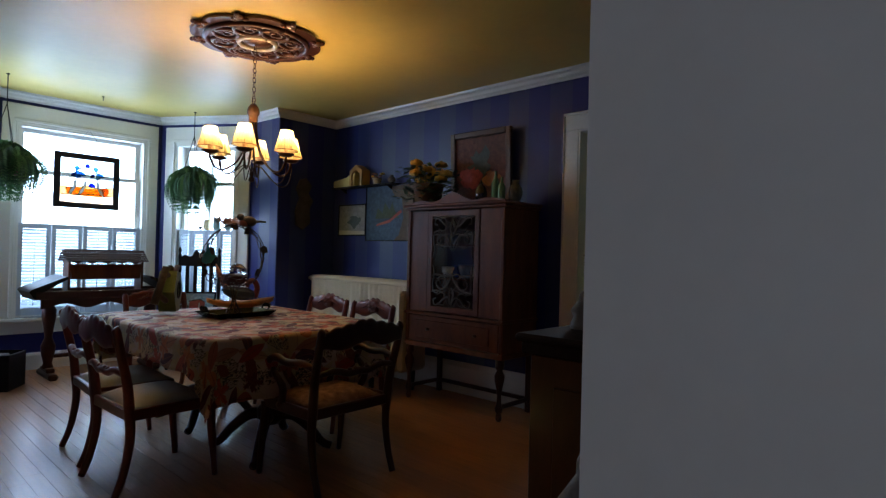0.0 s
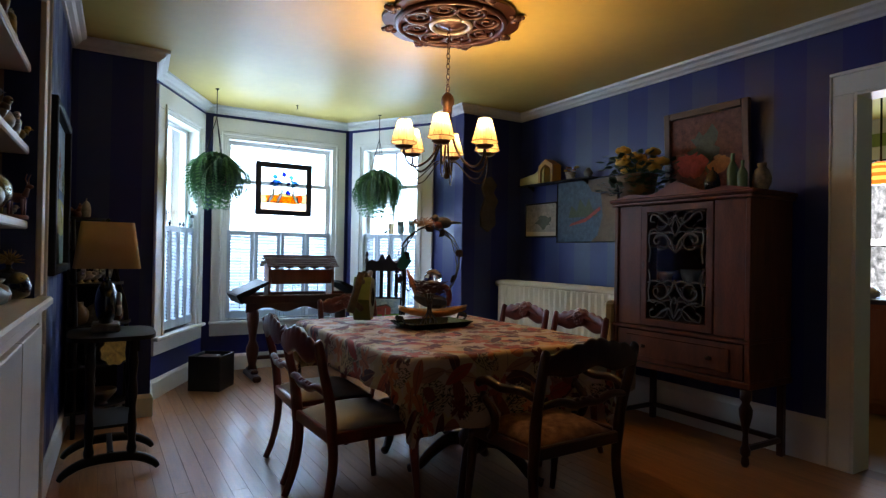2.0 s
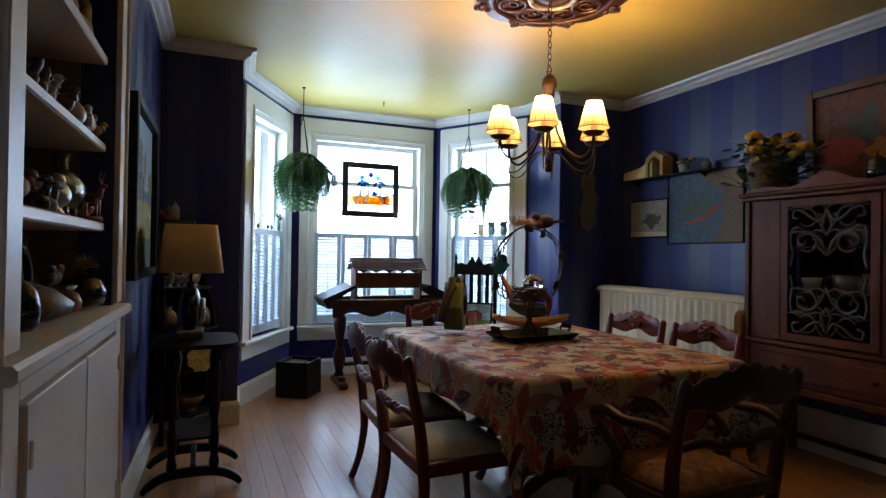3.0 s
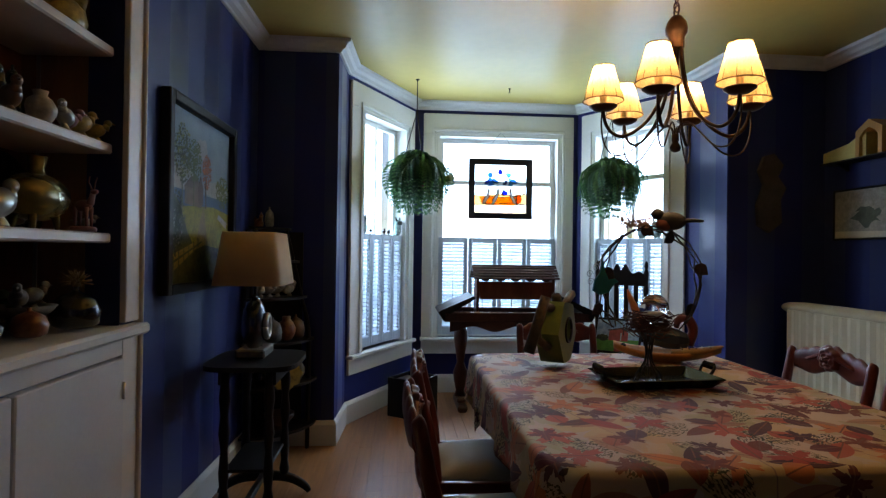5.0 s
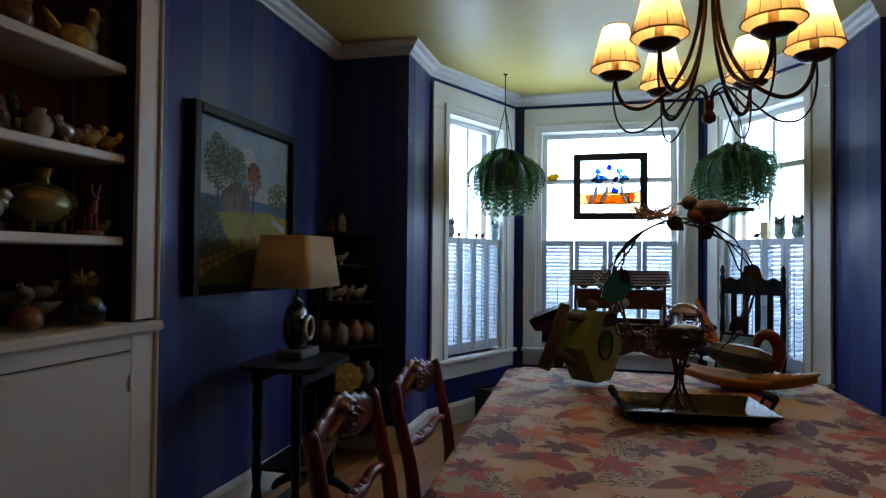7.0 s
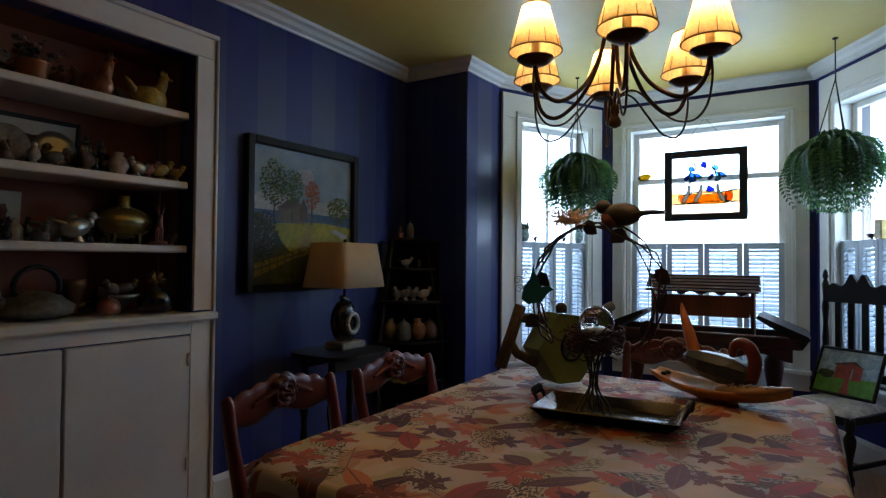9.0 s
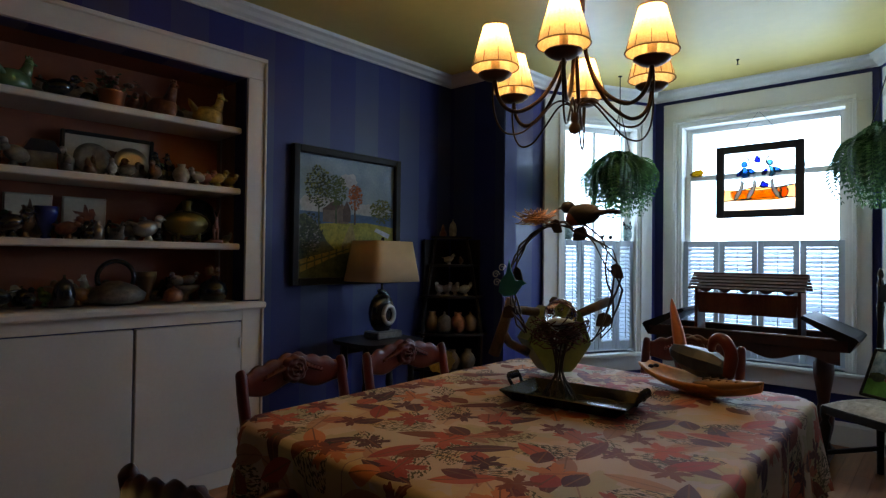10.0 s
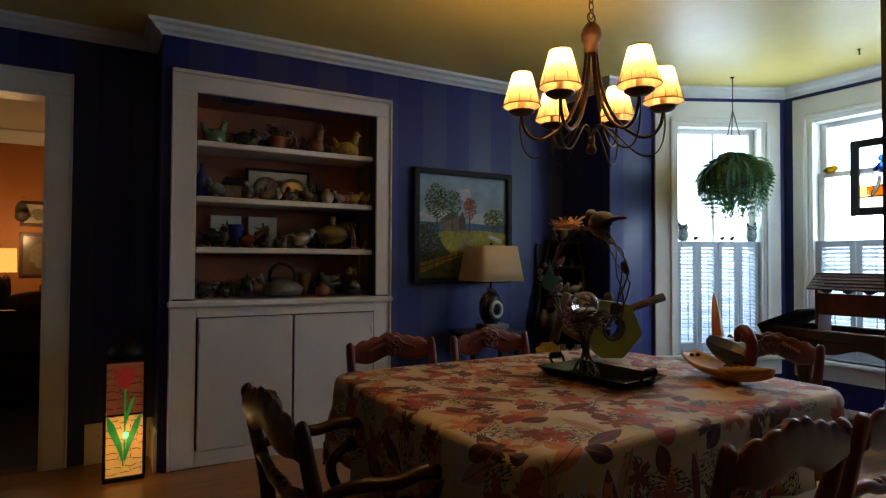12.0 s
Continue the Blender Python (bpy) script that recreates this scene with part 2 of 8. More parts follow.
def wall(name, p0, p1, openings=(), material=None, thick=0.16, height=CEILING, label="", z0=-0.05):
    m, length = along(p0, p1)
    sh = Shape()
    x = 0.0
    for a, b, lo, hi in openings:
        sh.box(x, a, 0, thick, z0, height)
        sh.box(a, b, 0, thick, hi, height)
        if lo > 0:
            sh.box(a, b, 0, thick, z0, lo)
        x = b
    sh.box(x, length, 0, thick, z0, height)
    return solo(name, sh, material or WALL, label or "wall papered in dark blue satin stripes", "wall", m, kind="structure")


wall("wall_south", SE, (-5.29, -0.028), [(0.19, 1.36, 0.995, 2.27)], thick=0.12)
wall("wall_recess_side", (-2.05, -0.5), (-2.05, SE[1] - 0.004), thick=0.1)
wall("wall_recess", (EAST + 0.25, -0.5), (-2.05, -0.5), [(0.83, 1.69, 0, 2.236)], label="dark blue recessed wall with a doorway")
wall("wall_pier_south", (-5.13, SW[1] - 0.1), (-5.13, 0.482))
wall("wall_return_south", (-5.134, 0.49), (-5.58, 0.515), thick=0.12)
wall("wall_return_north", (-5.58, 3.15), (-5.104, 3.17), thick=0.12)
wall("wall_pier_north", (-5.1, 3.178), (-5.1, NORTH + 0.1))
wall("wall_north", (-5.25, NORTH), (EAST + 0.25, NORTH), [(3.21, 4.045, 0, 2.195)])
wall("wall_east", (EAST, NORTH), (EAST, -0.6), [(3.48, 4.3, 0, 2.17)], thick=0.205)
SILL, HEAD = 0.505, 2.375
ml, ll = along((-5.58, 0.515), (BAY, 1.04))
mr_, lr = along((BAY, 2.56), (-5.58, 3.15))
mc, lc = along((BAY, 1.04), (BAY, 2.56))
WL, WC, WR = (0.19, 0.92), (0.205, 1.35), (lr - 0.93, lr - 0.2)
wall("wall_bay_south", (-5.58, 0.515), (BAY, 1.04), [(*WL, SILL, HEAD)], BLUE, label="dark blue bay wall round a window")
wall("wall_bay_centre", (BAY, 1.04), (BAY, 2.56), [(*WC, SILL, HEAD)], BLUE, label="dark blue bay wall round a window")
wall("wall_bay_north", (BAY, 2.56), (-5.58, 3.15), [(*WR, SILL, HEAD)], BLUE, label="dark blue bay wall round a window")
solo("ceiling", Shape().box(-6.9, 0.18, -0.66, 4.06, CEILING, CEILING + 0.1), CEIL, "gold-green satin painted ceiling", "ceiling", kind="structure")
solo("crown_moulding", sweep(LINE, [(-0.0, CEILING - 0.073), (0.015, CEILING - 0.073), (0.02, CEILING - 0.062), (0.045, CEILING - 0.05), (0.06, CEILING - 0.03), (0.085, CEILING - 0.02), (0.09, CEILING - 0.001), (0, CEILING - 0.001)], True), TRIM, "white painted crown moulding under the ceiling", "crown moulding", kind="structure")
BASE = [(0, -0.02), (0.02, -0.02), (0.02, 0.2), (0.012, 0.225), (0.006, 0.24), (0, 0.24)]
LOWBASE = [(d, z * 0.68) for d, z in BASE]
TALLBASE = [(d, z * 1.15) for d, z in BASE]
solo("baseboard", sweep([(-5.078, NORTH), (-2.17, NORTH)], TALLBASE), TRIM, "tall white painted baseboard under the striped wall", "baseboard", kind="structure")
solo("baseboard", sweep([(-3.54, SE[1] + 1.49 * 0.0308), *LINE[3:10], (-5.1, NORTH)], LOWBASE), TRIM, "tall white painted baseboard", "baseboard", kind="structure")
solo("baseboard", sweep([(-1.08, NORTH), (EAST, NORTH), (EAST, 0.63)], BASE), TRIM, "tall white painted baseboard", "baseboard", kind="structure")
solo("baseboard", sweep([(-1.68, -0.5), (-2.05, -0.5), SE], BASE), TRIM, "tall white painted baseboard", "baseboard", kind="structure")
floor = solo("floor", Shape().box(-6.9, 0.18, -0.66, 4.06, -0.12, -0.006), SUBFLOOR, "polished oak strip floor", "floor", kind="structure")


def casing(name, m, a, b, lo, hi, w=0.115, material=TRIM, depth=0.16, label="white painted door casing"):
    """Boards round a doorway, its lining, and a back band."""
    t = tagged(thing(name, m), label, "door frame", kind="structure")
    for x0, x1 in ((a - w, a), (b, b + w)):
        part("casing_board", Shape().box(x0, x1, -0.022, 0, lo, hi, 0.003), material, t)
    part("casing_head", Shape().box(a - w, b + w, -0.022, 0, hi + 0.0005, hi + w, 0.003).box(a - w - 0.012, b + w + 0.012, -0.034, 0, hi + w, hi + w + 0.02, 0.004), material, t)
    for x0, x1 in ((a - w - 0.012, a - w), (b + w, b + w + 0.012)):
        part("back_band", Shape().box(x0, x1, -0.03, 0, lo, hi + w, 0.004), material, t)
    lin = Shape().box(a, a + 0.015, -0.018, depth + 0.01, lo, hi).box(b - 0.015, b, -0.018, depth + 0.01, lo, hi).box(a + 0.015, b - 0.015, -0.018, depth + 0.01, hi - 0.015, hi)
    part("lining", lin, material, t)
    return t


casing("door_1", along((-5.25, NORTH), (EAST, NORTH))[0], 3.21, 4.045, 0, 2.195, label="white painted casing of the open kitchen doorway")
casing("door_2", along((EAST + 0.25, -0.5), (-2.05, -0.5))[0], 0.83, 1.69, 0, 2.236, label="white painted casing of the open living room doorway")
casing("door_3", along((EAST, NORTH), (EAST, -0.6))[0], 3.48, 4.3, 0, 2.17, depth=0.205, label="white painted casing of the entry opening")


def bay_window(name, m, a, b, muntin, rail, left, right):
    """A window with casing, sill, sashes and panes; the wall's face is y = 0."""
    t = tagged(thing(name, m), "tall white painted sash window with daylight behind", "window", kind="structure")
    top = 2.562
    part("window_frame", Shape().box(a - left, a, -0.024, 0, SILL, HEAD, 0.003).box(b, b + right, -0.024, 0, SILL, HEAD, 0.003).box(a - left, b + right, -0.024, 0, HEAD, top, 0.003)
         .box(a - 0.045, a - 0.02, -0.036, -0.02, SILL, HEAD + 0.02, 0.004).box(b + 0.02, b + 0.045, -0.036, -0.02, SILL, HEAD + 0.02, 0.004).box(a - 0.045, b + 0.045, -0.036, -0.02, HEAD + 0.02, HEAD + 0.05, 0.004), TRIM, t)
    part("lining", Shape().box(a, a + 0.02, -0.02, 0.16, SILL, HEAD).box(b - 0.02, b, -0.02, 0.16, SILL, HEAD).box(a + 0.02, b - 0.02, -0.02, 0.16, HEAD - 0.02, HEAD), TRIM, t)
    part("window_sill", Shape().box(a - left - 0.01, b + right + 0.01, -0.06, 0.16, SILL - 0.03, SILL, 0.006), TRIM, t)
    part("apron", Shape().box(a - left, b + right, -0.022, 0, SILL - 0.15, SILL - 0.03, 0.004), TRIM, t)
    a, b = a + 0.02, b - 0.02
    hi = HEAD - 0.02
    for k, (z0, z1, y) in enumerate(((rail - 0.02, hi, 0.1), (SILL, rail + 0.02, 0.06)) if rail else ((SILL, hi, 0.08),)):
        s = Shape().box(a, a + 0.045, y, y + 0.035, z0, z1, 0.004).box(b - 0.045, b, y, y + 0.035, z0, z1, 0.004)
        s.box(a + 0.045, b - 0.045, y, y + 0.035, z1 - 0.04, z1, 0.004).box(a + 0.045, b - 0.045, y, y + 0.035, z0, z0 + (0.04 if k == 0 else 0.07), 0.004)
        xs = [a + 0.045, b - 0.045]
        if muntin:
            c = (a + b) / 2
            s.box(c - 0.012, c + 0.012, y + 0.004, y + 0.03, z0 + 0.04, z1 - 0.04, 0.003)
            xs = [a + 0.045, c, b - 0.045]
        sash = part("sash", s, TRIM, t)
        for x0, x1 in zip(xs, xs[1:]):
            pane = part("pane", Shape().box(x0, x1, y + 0.015, y + 0.019, z0 + 0.04, z1 - 0.04), GLASS, sash)
            pane.visible_shadow = False
    area("daylight", m @ pose((a + b) / 2, 0.26, (SILL + HEAD) / 2, -90, 0, 0), b - a + 0.1, HEAD - SILL, 75 * (b - a), DAY)
    return t


bay_window("window_1", ml, *WL, True, None, 0.17, 0.14)
bay_window("window_2", mc, *WC, False, 1.94, 0.13, 0.13)
bay_window("window_3", mr_, *WR, True, 1.94, 0.14, 0.17)


# ---- rooms beyond ----
def plain_room(name, x0, x1, y0, y1, material, floor_mat, ceil_mat, gaps, h=CEILING):
    """Plain walls that close a neighbouring room; gaps names sides left open."""
    sides = {"s": (x0, x1, y0 - 0.1, y0), "n": (x0, x1, y1, y1 + 0.1), "w": (x0 - 0.1, x0, y0, y1), "e": (x1, x1 + 0.1, y0, y1)}
    for k, (a, b, c, d) in sides.items():
        if k not in gaps:
            solo("wall_" + name, Shape().box(a, b, c, d, -0.05, h), material, "plain painted wall of the next room", "wall", kind="structure")
    solo("ceiling", Shape().box(x0 - 0.1, x1 + 0.1, y0 - 0.1, y1 + 0.1, h + 0.002, h + 0.1), ceil_mat, "plain ceiling of the next room", "ceiling", kind="structure")
    solo("floor", Shape().box(x0 - 0.1, x1 + 0.1, y0 - 0.1, y1 + 0.1, -0.12, -0.008), floor_mat, "floor of the next room", "floor", kind="structure")


HALLFLOOR = mat("hall_floor", (0.25, 0.13, 0.06), 0.4, stretch=(0.5, 9, 9))
RUG = mat("grey_green_carpet", (0.09, 0.1, 0.07), 0.95, vary=0.2, scale=20, bump=0.4, fine=200)
plain_room("hall", 0.18, 2.4, -1.6, 1.9, TRIM, HALLFLOOR, CREAM, "w")
plain_room("living", -3.2, 1.2, -4.2, -0.662, ORANGE, RUG, CREAM, "n")
plain_room("kitchen", -4.2, 0.2, 4.062, 7.0, GREEN, HALLFLOOR, CEIL, "s")
solo("ground", Shape().box(-400, 400, -400, 400, -0.9, -0.8), mat("lawn", (0.06, 0.09, 0.03), 0.9, scale=0.3), "grassy ground outside", "ground", kind="structure")

# ---- built-in bookcase ----
RUST = mat("rust_brown_paint", (0.3, 0.09, 0.04), 0.55, vary=0.12, scale=4)
JAMBW = mat("brown_jamb_wood", (0.3, 0.17, 0.09), 0.5, vary=0.25, stretch=(4, 4, 0.5))
bookcase = tagged(thing("built_in_bookcase", ASKEW @ pose(0, -0.04, 0)), "white painted built-in bookcase full of small figurines", "bookcase")
part("case_back", Shape().box(-3.43, -2.22, -0.42, -0.405, 0.98, 2.3), RUST, bookcase, "rust-brown painted back panel")
part("case_side", Shape().box(-2.238, -2.22, -0.404, -0.172, 0.98, 2.29), JAMBW, bookcase)
part("case_side", Shape().box(-3.43, -3.412, -0.404, -0.172, 0.98, 2.29), JAMBW, bookcase)
part("case_top", Shape().box(-3.411, -2.239, -0.404, -0.172, 2.272, 2.29), RUST, bookcase)
for x0, x1 in ((-2.238, -2.226), (-3.424, -3.412)):
    part("jamb", Shape().box(x0, x1, -0.171, -0.052, 1.013, 2.271), JAMBW, bookcase, "bare brown wood inner jamb")
# the white trim paint again, with warm lamp light put into its colour
CASEPAINT = mat("warm_lit_white_paint", (0.7, 0.62, 0.54), 0.4, vary=0.06, scale=4, bump=0.05, fine=40)
for z in (1.295, 1.61, 1.955):
    part("shelf", Shape().box(-3.404, -2.246, -0.4, -0.078, z, z + 0.036, 0.006), CASEPAINT, bookcase)
for x0, x1 in ((-2.24, -2.115), (-3.512, -3.412)):
    part("casing_board", Shape().box(x0, x1, -0.05, -0.028, 1.012, 2.272, 0.003), CASEPAINT, bookcase)
part("casing_head", Shape().box(-3.512, -2.115, -0.05, -0.028, 2.2725, 2.395, 0.003).box(-3.527, -2.1, -0.05, -0.014, 2.375, 2.4, 0.005), CASEPAINT, bookcase)
for x in (-2.115, -3.527):
    part("back_band", Shape().box(x, x + 0.015, -0.05, -0.016, 0.0, 2.375, 0.004), CASEPAINT, bookcase)
part("ledge", Shape().box(-3.53, -2.09, -0.404, 0.008, 0.962, 1.003, 0.01), CASEPAINT, bookcase)
part("lower_frame", Shape().box(-2.25, -2.115, -0.05, -0.03, 0.0, 0.974, 0.003).box(-3.512, -3.4, -0.05, -0.03, 0, 0.974, 0.003).box(-3.4, -2.25, -0.05, -0.03, 0.9, 0.974, 0.003).box(-3.4, -2.25, -0.05, -0.03, 0.0, 0.1, 0.003), CASEPAINT, bookcase)
CUPBOARD = mat("worn_white_door", (0.62, 0.56, 0.52), 0.42, vary=0.07, scale=3, bump=0.06)
for x0, x1 in ((-2.83, -2.262), (-3.39, -2.842)):
    d = part("door", Shape().box(x0, x1, -0.05 - 0.01, -0.018, 0.095, 0.893, 0.004), CUPBOARD, bookcase, "plain white cupboard door")
    hx = x1 - 0.012 if x0 > -3 else x0 + 0.012
    for z in (0.25, 0.75):
        part("hinge", Shape().lathe([(0.005, 0), (0.005, 0.06)], (hx, -0.012, z), 8), TRIM, d)


# ---- louvred shutters ----
# white paint, dimmed and blued so that its colour carries the window glare
SHUT = mat("glare_tinted_white_paint", (0.48, 0.54, 0.6), 0.4, vary=0.04)
slat_meshes = {}


def shutters(m, a, b, top=1.425):
    """Four folding louvred panels across the lower half of a window."""
    t = tagged(thing("window_shutter", m @ pose(0, 0.012, 0)), "white louvred folding shutters across the lower window", "shutter", "bay window shutters")
    a, b, z0 = a + 0.022, b - 0.022, SILL + 0.024
    w = (b - a) / 4
    for i in range(4):
        x0, x1 = a + i * w + 0.002, a + (i + 1) * w - 0.002
        s = 0.034 if w < 0.25 else 0.04
        p = part("panel", Shape().box(x0, x0 + s, 0, 0.024, z0, top, 0.003).box(x1 - s, x1, 0, 0.024, z0, top, 0.003).box(x0 + s, x1 - s, 0, 0.024, top - 0.05, top, 0.003).box(x0 + s, x1 - s, 0, 0.024, z0, z0 + 0.07, 0.003)
                 .lathe([(0.004, 0), (0.004, top - z0 - 0.16)], ((x0 + x1) / 2, -0.012, z0 + 0.09), 6), SHUT, t)
        key = round(x1 - x0 - 2 * s, 3)
        if key not in slat_meshes:
            slat_meshes[key] = Shape().prism([(-0.017, -0.016), (-0.013, -0.019), (0.017, 0.016), (0.013, 0.019)], -key / 2, key / 2, "x").mesh("slat", SHUT)
        n = 25
        for k in range(n):
            z = z0 + 0.085 + (top - 0.065 - z0 - 0.085) * k / (n - 1)
            part("slat", slat_meshes[key], None, p, m=pose((x0 + x1) / 2, 0.012, z, -20 + 3 * math.sin(k * 1.7 + i)))
        if i in (1, 2):
            part("knob", Shape().ball((x1 - 0.016 if i == 1 else x0 + 0.016, -0.012, 0.95), 0.011, 8, 6), SHUT, p)
    return t


shutters(ml, *WL)
shutters(mc, *WC)
shutters(mr_, *WR)


# ---- table and cloth ----
def cloth_material():
    """Autumn leaves printed on cream cotton, laid out in the cloth's own flat coordinates."""
    m = mat("autumn_leaf_tablecloth", (0.46, 0.36, 0.275), 0.7, vary=0.1, scale=8, bump=0.25, fine=250)
    nt = m.node_tree
    bs = nt.nodes["Principled BSDF"]
    uv = nt.nodes.new("ShaderNodeUVMap")
    uv.uv_map = "flat"
    col = bs.inputs["Base Color"].links[0].from_socket

    def math_node(op, a, b=None, c=None):
        n = nt.nodes.new("ShaderNodeMath")
        n.operation = op
        for i, x in enumerate((a, b, c)):
            if x is None:
                continue
            if isinstance(x, (int, float)):
                n.inputs[i].default_value = x
            else:
                nt.links.new(x, n.inputs[i])
        return n.outputs[0]

    def layer(col, scale, seed, length, width, colours, lobes=0.0, sprig=False, maple=0.0, cover=0.95):
        shift = nt.nodes.new("ShaderNodeVectorMath")
        shift.inputs[1].default_value = (seed, seed * 0.7, 0)
        nt.links.new(uv.outputs[0], shift.inputs[0])
        vor = nt.nodes.new("ShaderNodeTexVoronoi")
        vor.voronoi_dimensions = "2D"
        vor.inputs["Scale"].default_value, vor.inputs["Randomness"].default_value = scale, 0.75
        nt.links.new(shift.outputs[0], vor.inputs["Vector"])
        sub = nt.nodes.new("ShaderNodeVectorMath")
        sub.operation = "SUBTRACT"
        nt.links.new(shift.outputs[0], sub.inputs[0])
        nt.links.new(vor.outputs["Position"], sub.inputs[1])
        sepc = nt.nodes.new("ShaderNodeSeparateColor")
        nt.links.new(vor.outputs["Color"], sepc.inputs[0])
        rot = nt.nodes.new("ShaderNodeVectorRotate")
        rot.rotation_type = "Z_AXIS"
        nt.links.new(sub.outputs[0], rot.inputs["Vector"])
        nt.links.new(math_node("MULTIPLY", sepc.outputs[0], 6.283), rot.inputs["Angle"])
        sep = nt.nodes.new("ShaderNodeSeparateXYZ")
        nt.links.new(rot.outputs[0], sep.inputs[0])
        x, y = sep.outputs[0], math_node("ABSOLUTE", sep.outputs[1])
        q = math_node("DIVIDE", x, length)
        body = math_node("MULTIPLY", math_node("SUBTRACT", 1.0, math_node("MULTIPLY", q, q)), width)
        if lobes:
            body = math_node("MULTIPLY", body, math_node("ADD", 1.0, math_node("MULTIPLY", math_node("SINE", math_node("MULTIPLY", x, 9.0 / length)), lobes)))
        inside = math_node("GREATER_THAN", body, y)
        if sprig:
            dash = nt.nodes.new("ShaderNodeTexNoise")
            dash.inputs["Scale"].default_value, dash.inputs["Detail"].default_value = 1.0, 1.0
            stretch = nt.nodes.new("ShaderNodeVectorMath")
            stretch.operation = "MULTIPLY"
            stretch.inputs[1].default_value = (55, 150, 1)
            nt.links.new(rot.outputs[0], stretch.inputs[0])
            nt.links.new(stretch.outputs[0], dash.inputs["Vector"])
            inside = math_node("MULTIPLY", inside, math_node("GREATER_THAN", dash.outputs[0], 0.52))
        if maple:
            ang = math_node("ARCTAN2", y, x)
            rad = math_node("SQRT", math_node("ADD", math_node("MULTIPLY", x, x), math_node("MULTIPLY", y, y)))
            star = math_node("POWER", math_node("ABSOLUTE", math_node("COSINE", math_node("MULTIPLY", ang, 2.5))), 1.4)
            teeth = math_node("MULTIPLY", math_node("SINE", math_node("MULTIPLY", ang, 19.0)), 0.1)
            edge = math_node("MULTIPLY", math_node("ADD", math_node("MULTIPLY_ADD", star, 0.62, 0.34), teeth), maple)
            inside = math_node("GREATER_THAN", edge, rad)
        ramp = nt.nodes.new("ShaderNodeValToRGB")
        ramp.color_ramp.interpolation = "CONSTANT"
        while len(ramp.color_ramp.elements) < len(colours):
            ramp.color_ramp.elements.new(0.5)
        for i, c in enumerate(colours):
            ramp.color_ramp.elements[i].position, ramp.color_ramp.elements[i].color = i / len(colours), (*c, 1)
        nt.links.new(sepc.outputs[1], ramp.inputs[0])
        vein = math_node("GREATER_THAN", y, 0.0022)
        mixv = nt.nodes.new("ShaderNodeMix")
        mixv.data_type = "RGBA"
        mixv.inputs[6].default_value = (0.16, 0.06, 0.04, 1)
        nt.links.new(vein, mixv.inputs[0])
        nt.links.new(ramp.outputs[0], mixv.inputs[7])
        mix = nt.nodes.new("ShaderNodeMix")
        mix.data_type = "RGBA"
        nt.links.new(math_node("MULTIPLY", inside, cover), mix.inputs[0])
        nt.links.new(col, mix.inputs[6])
        nt.links.new(mixv.outputs[2], mix.inputs[7])
        return mix.outputs[2]

    red = [(0.38, 0.08, 0.045), (0.3, 0.045, 0.035), (0.44, 0.15, 0.06), (0.32, 0.1, 0.06)]
    plum = [(0.05, 0.012, 0.026), (0.11, 0.02, 0.025), (0.075, 0.025, 0.035), (0.16, 0.04, 0.025)]
    gold = [(0.5, 0.34, 0.12), (0.42, 0.31, 0.14), (0.3, 0.28, 0.14), (0.46, 0.27, 0.14)]
    green = [(0.03, 0.035, 0.025), (0.07, 0.06, 0.03)]
    col = layer(col, 2.9, 3.1, 0.15, 0.085, gold, maple=0.17, cover=0.55)
    col = layer(col, 3.3, 9.2, 0.12, 0.06, gold[::-1], maple=0.13, cover=0.5)
    col = layer(col, 3.6, 7.7, 0.11, 0.06, green, 0.0, True)
    col = layer(col, 3.6, 12.5, 0.09, 0.03, [(0.36, 0.18, 0.1), (0.28, 0.12, 0.08)], cover=0.8)
    col = layer(col, 3.9, 0.4, 0.1, 0.028, plum)
    col = layer(col, 4.1, 21.7, 0.08, 0.045, green, 0.0, True)
    col = layer(col, 4.0, 2.6, 0.06, 0.045, red, maple=0.075)
    col = layer(col, 3.3, 15.3, 0.045, 0.037, red[::-1], cover=0.95)
    col = layer(col, 3.2, 27.9, 0.085, 0.03, red, cover=0.95)
    col = layer(col, 4.3, 5.3, 0.06, 0.02, plum[::-1], maple=0.055)
    col = layer(col, 3.7, 18.4, 0.05, 0.03, plum, cover=0.95)
    nt.links.new(col, bs.inputs["Base Color"])
    bs.inputs["Specular IOR Level"].default_value = 0.2
    return m


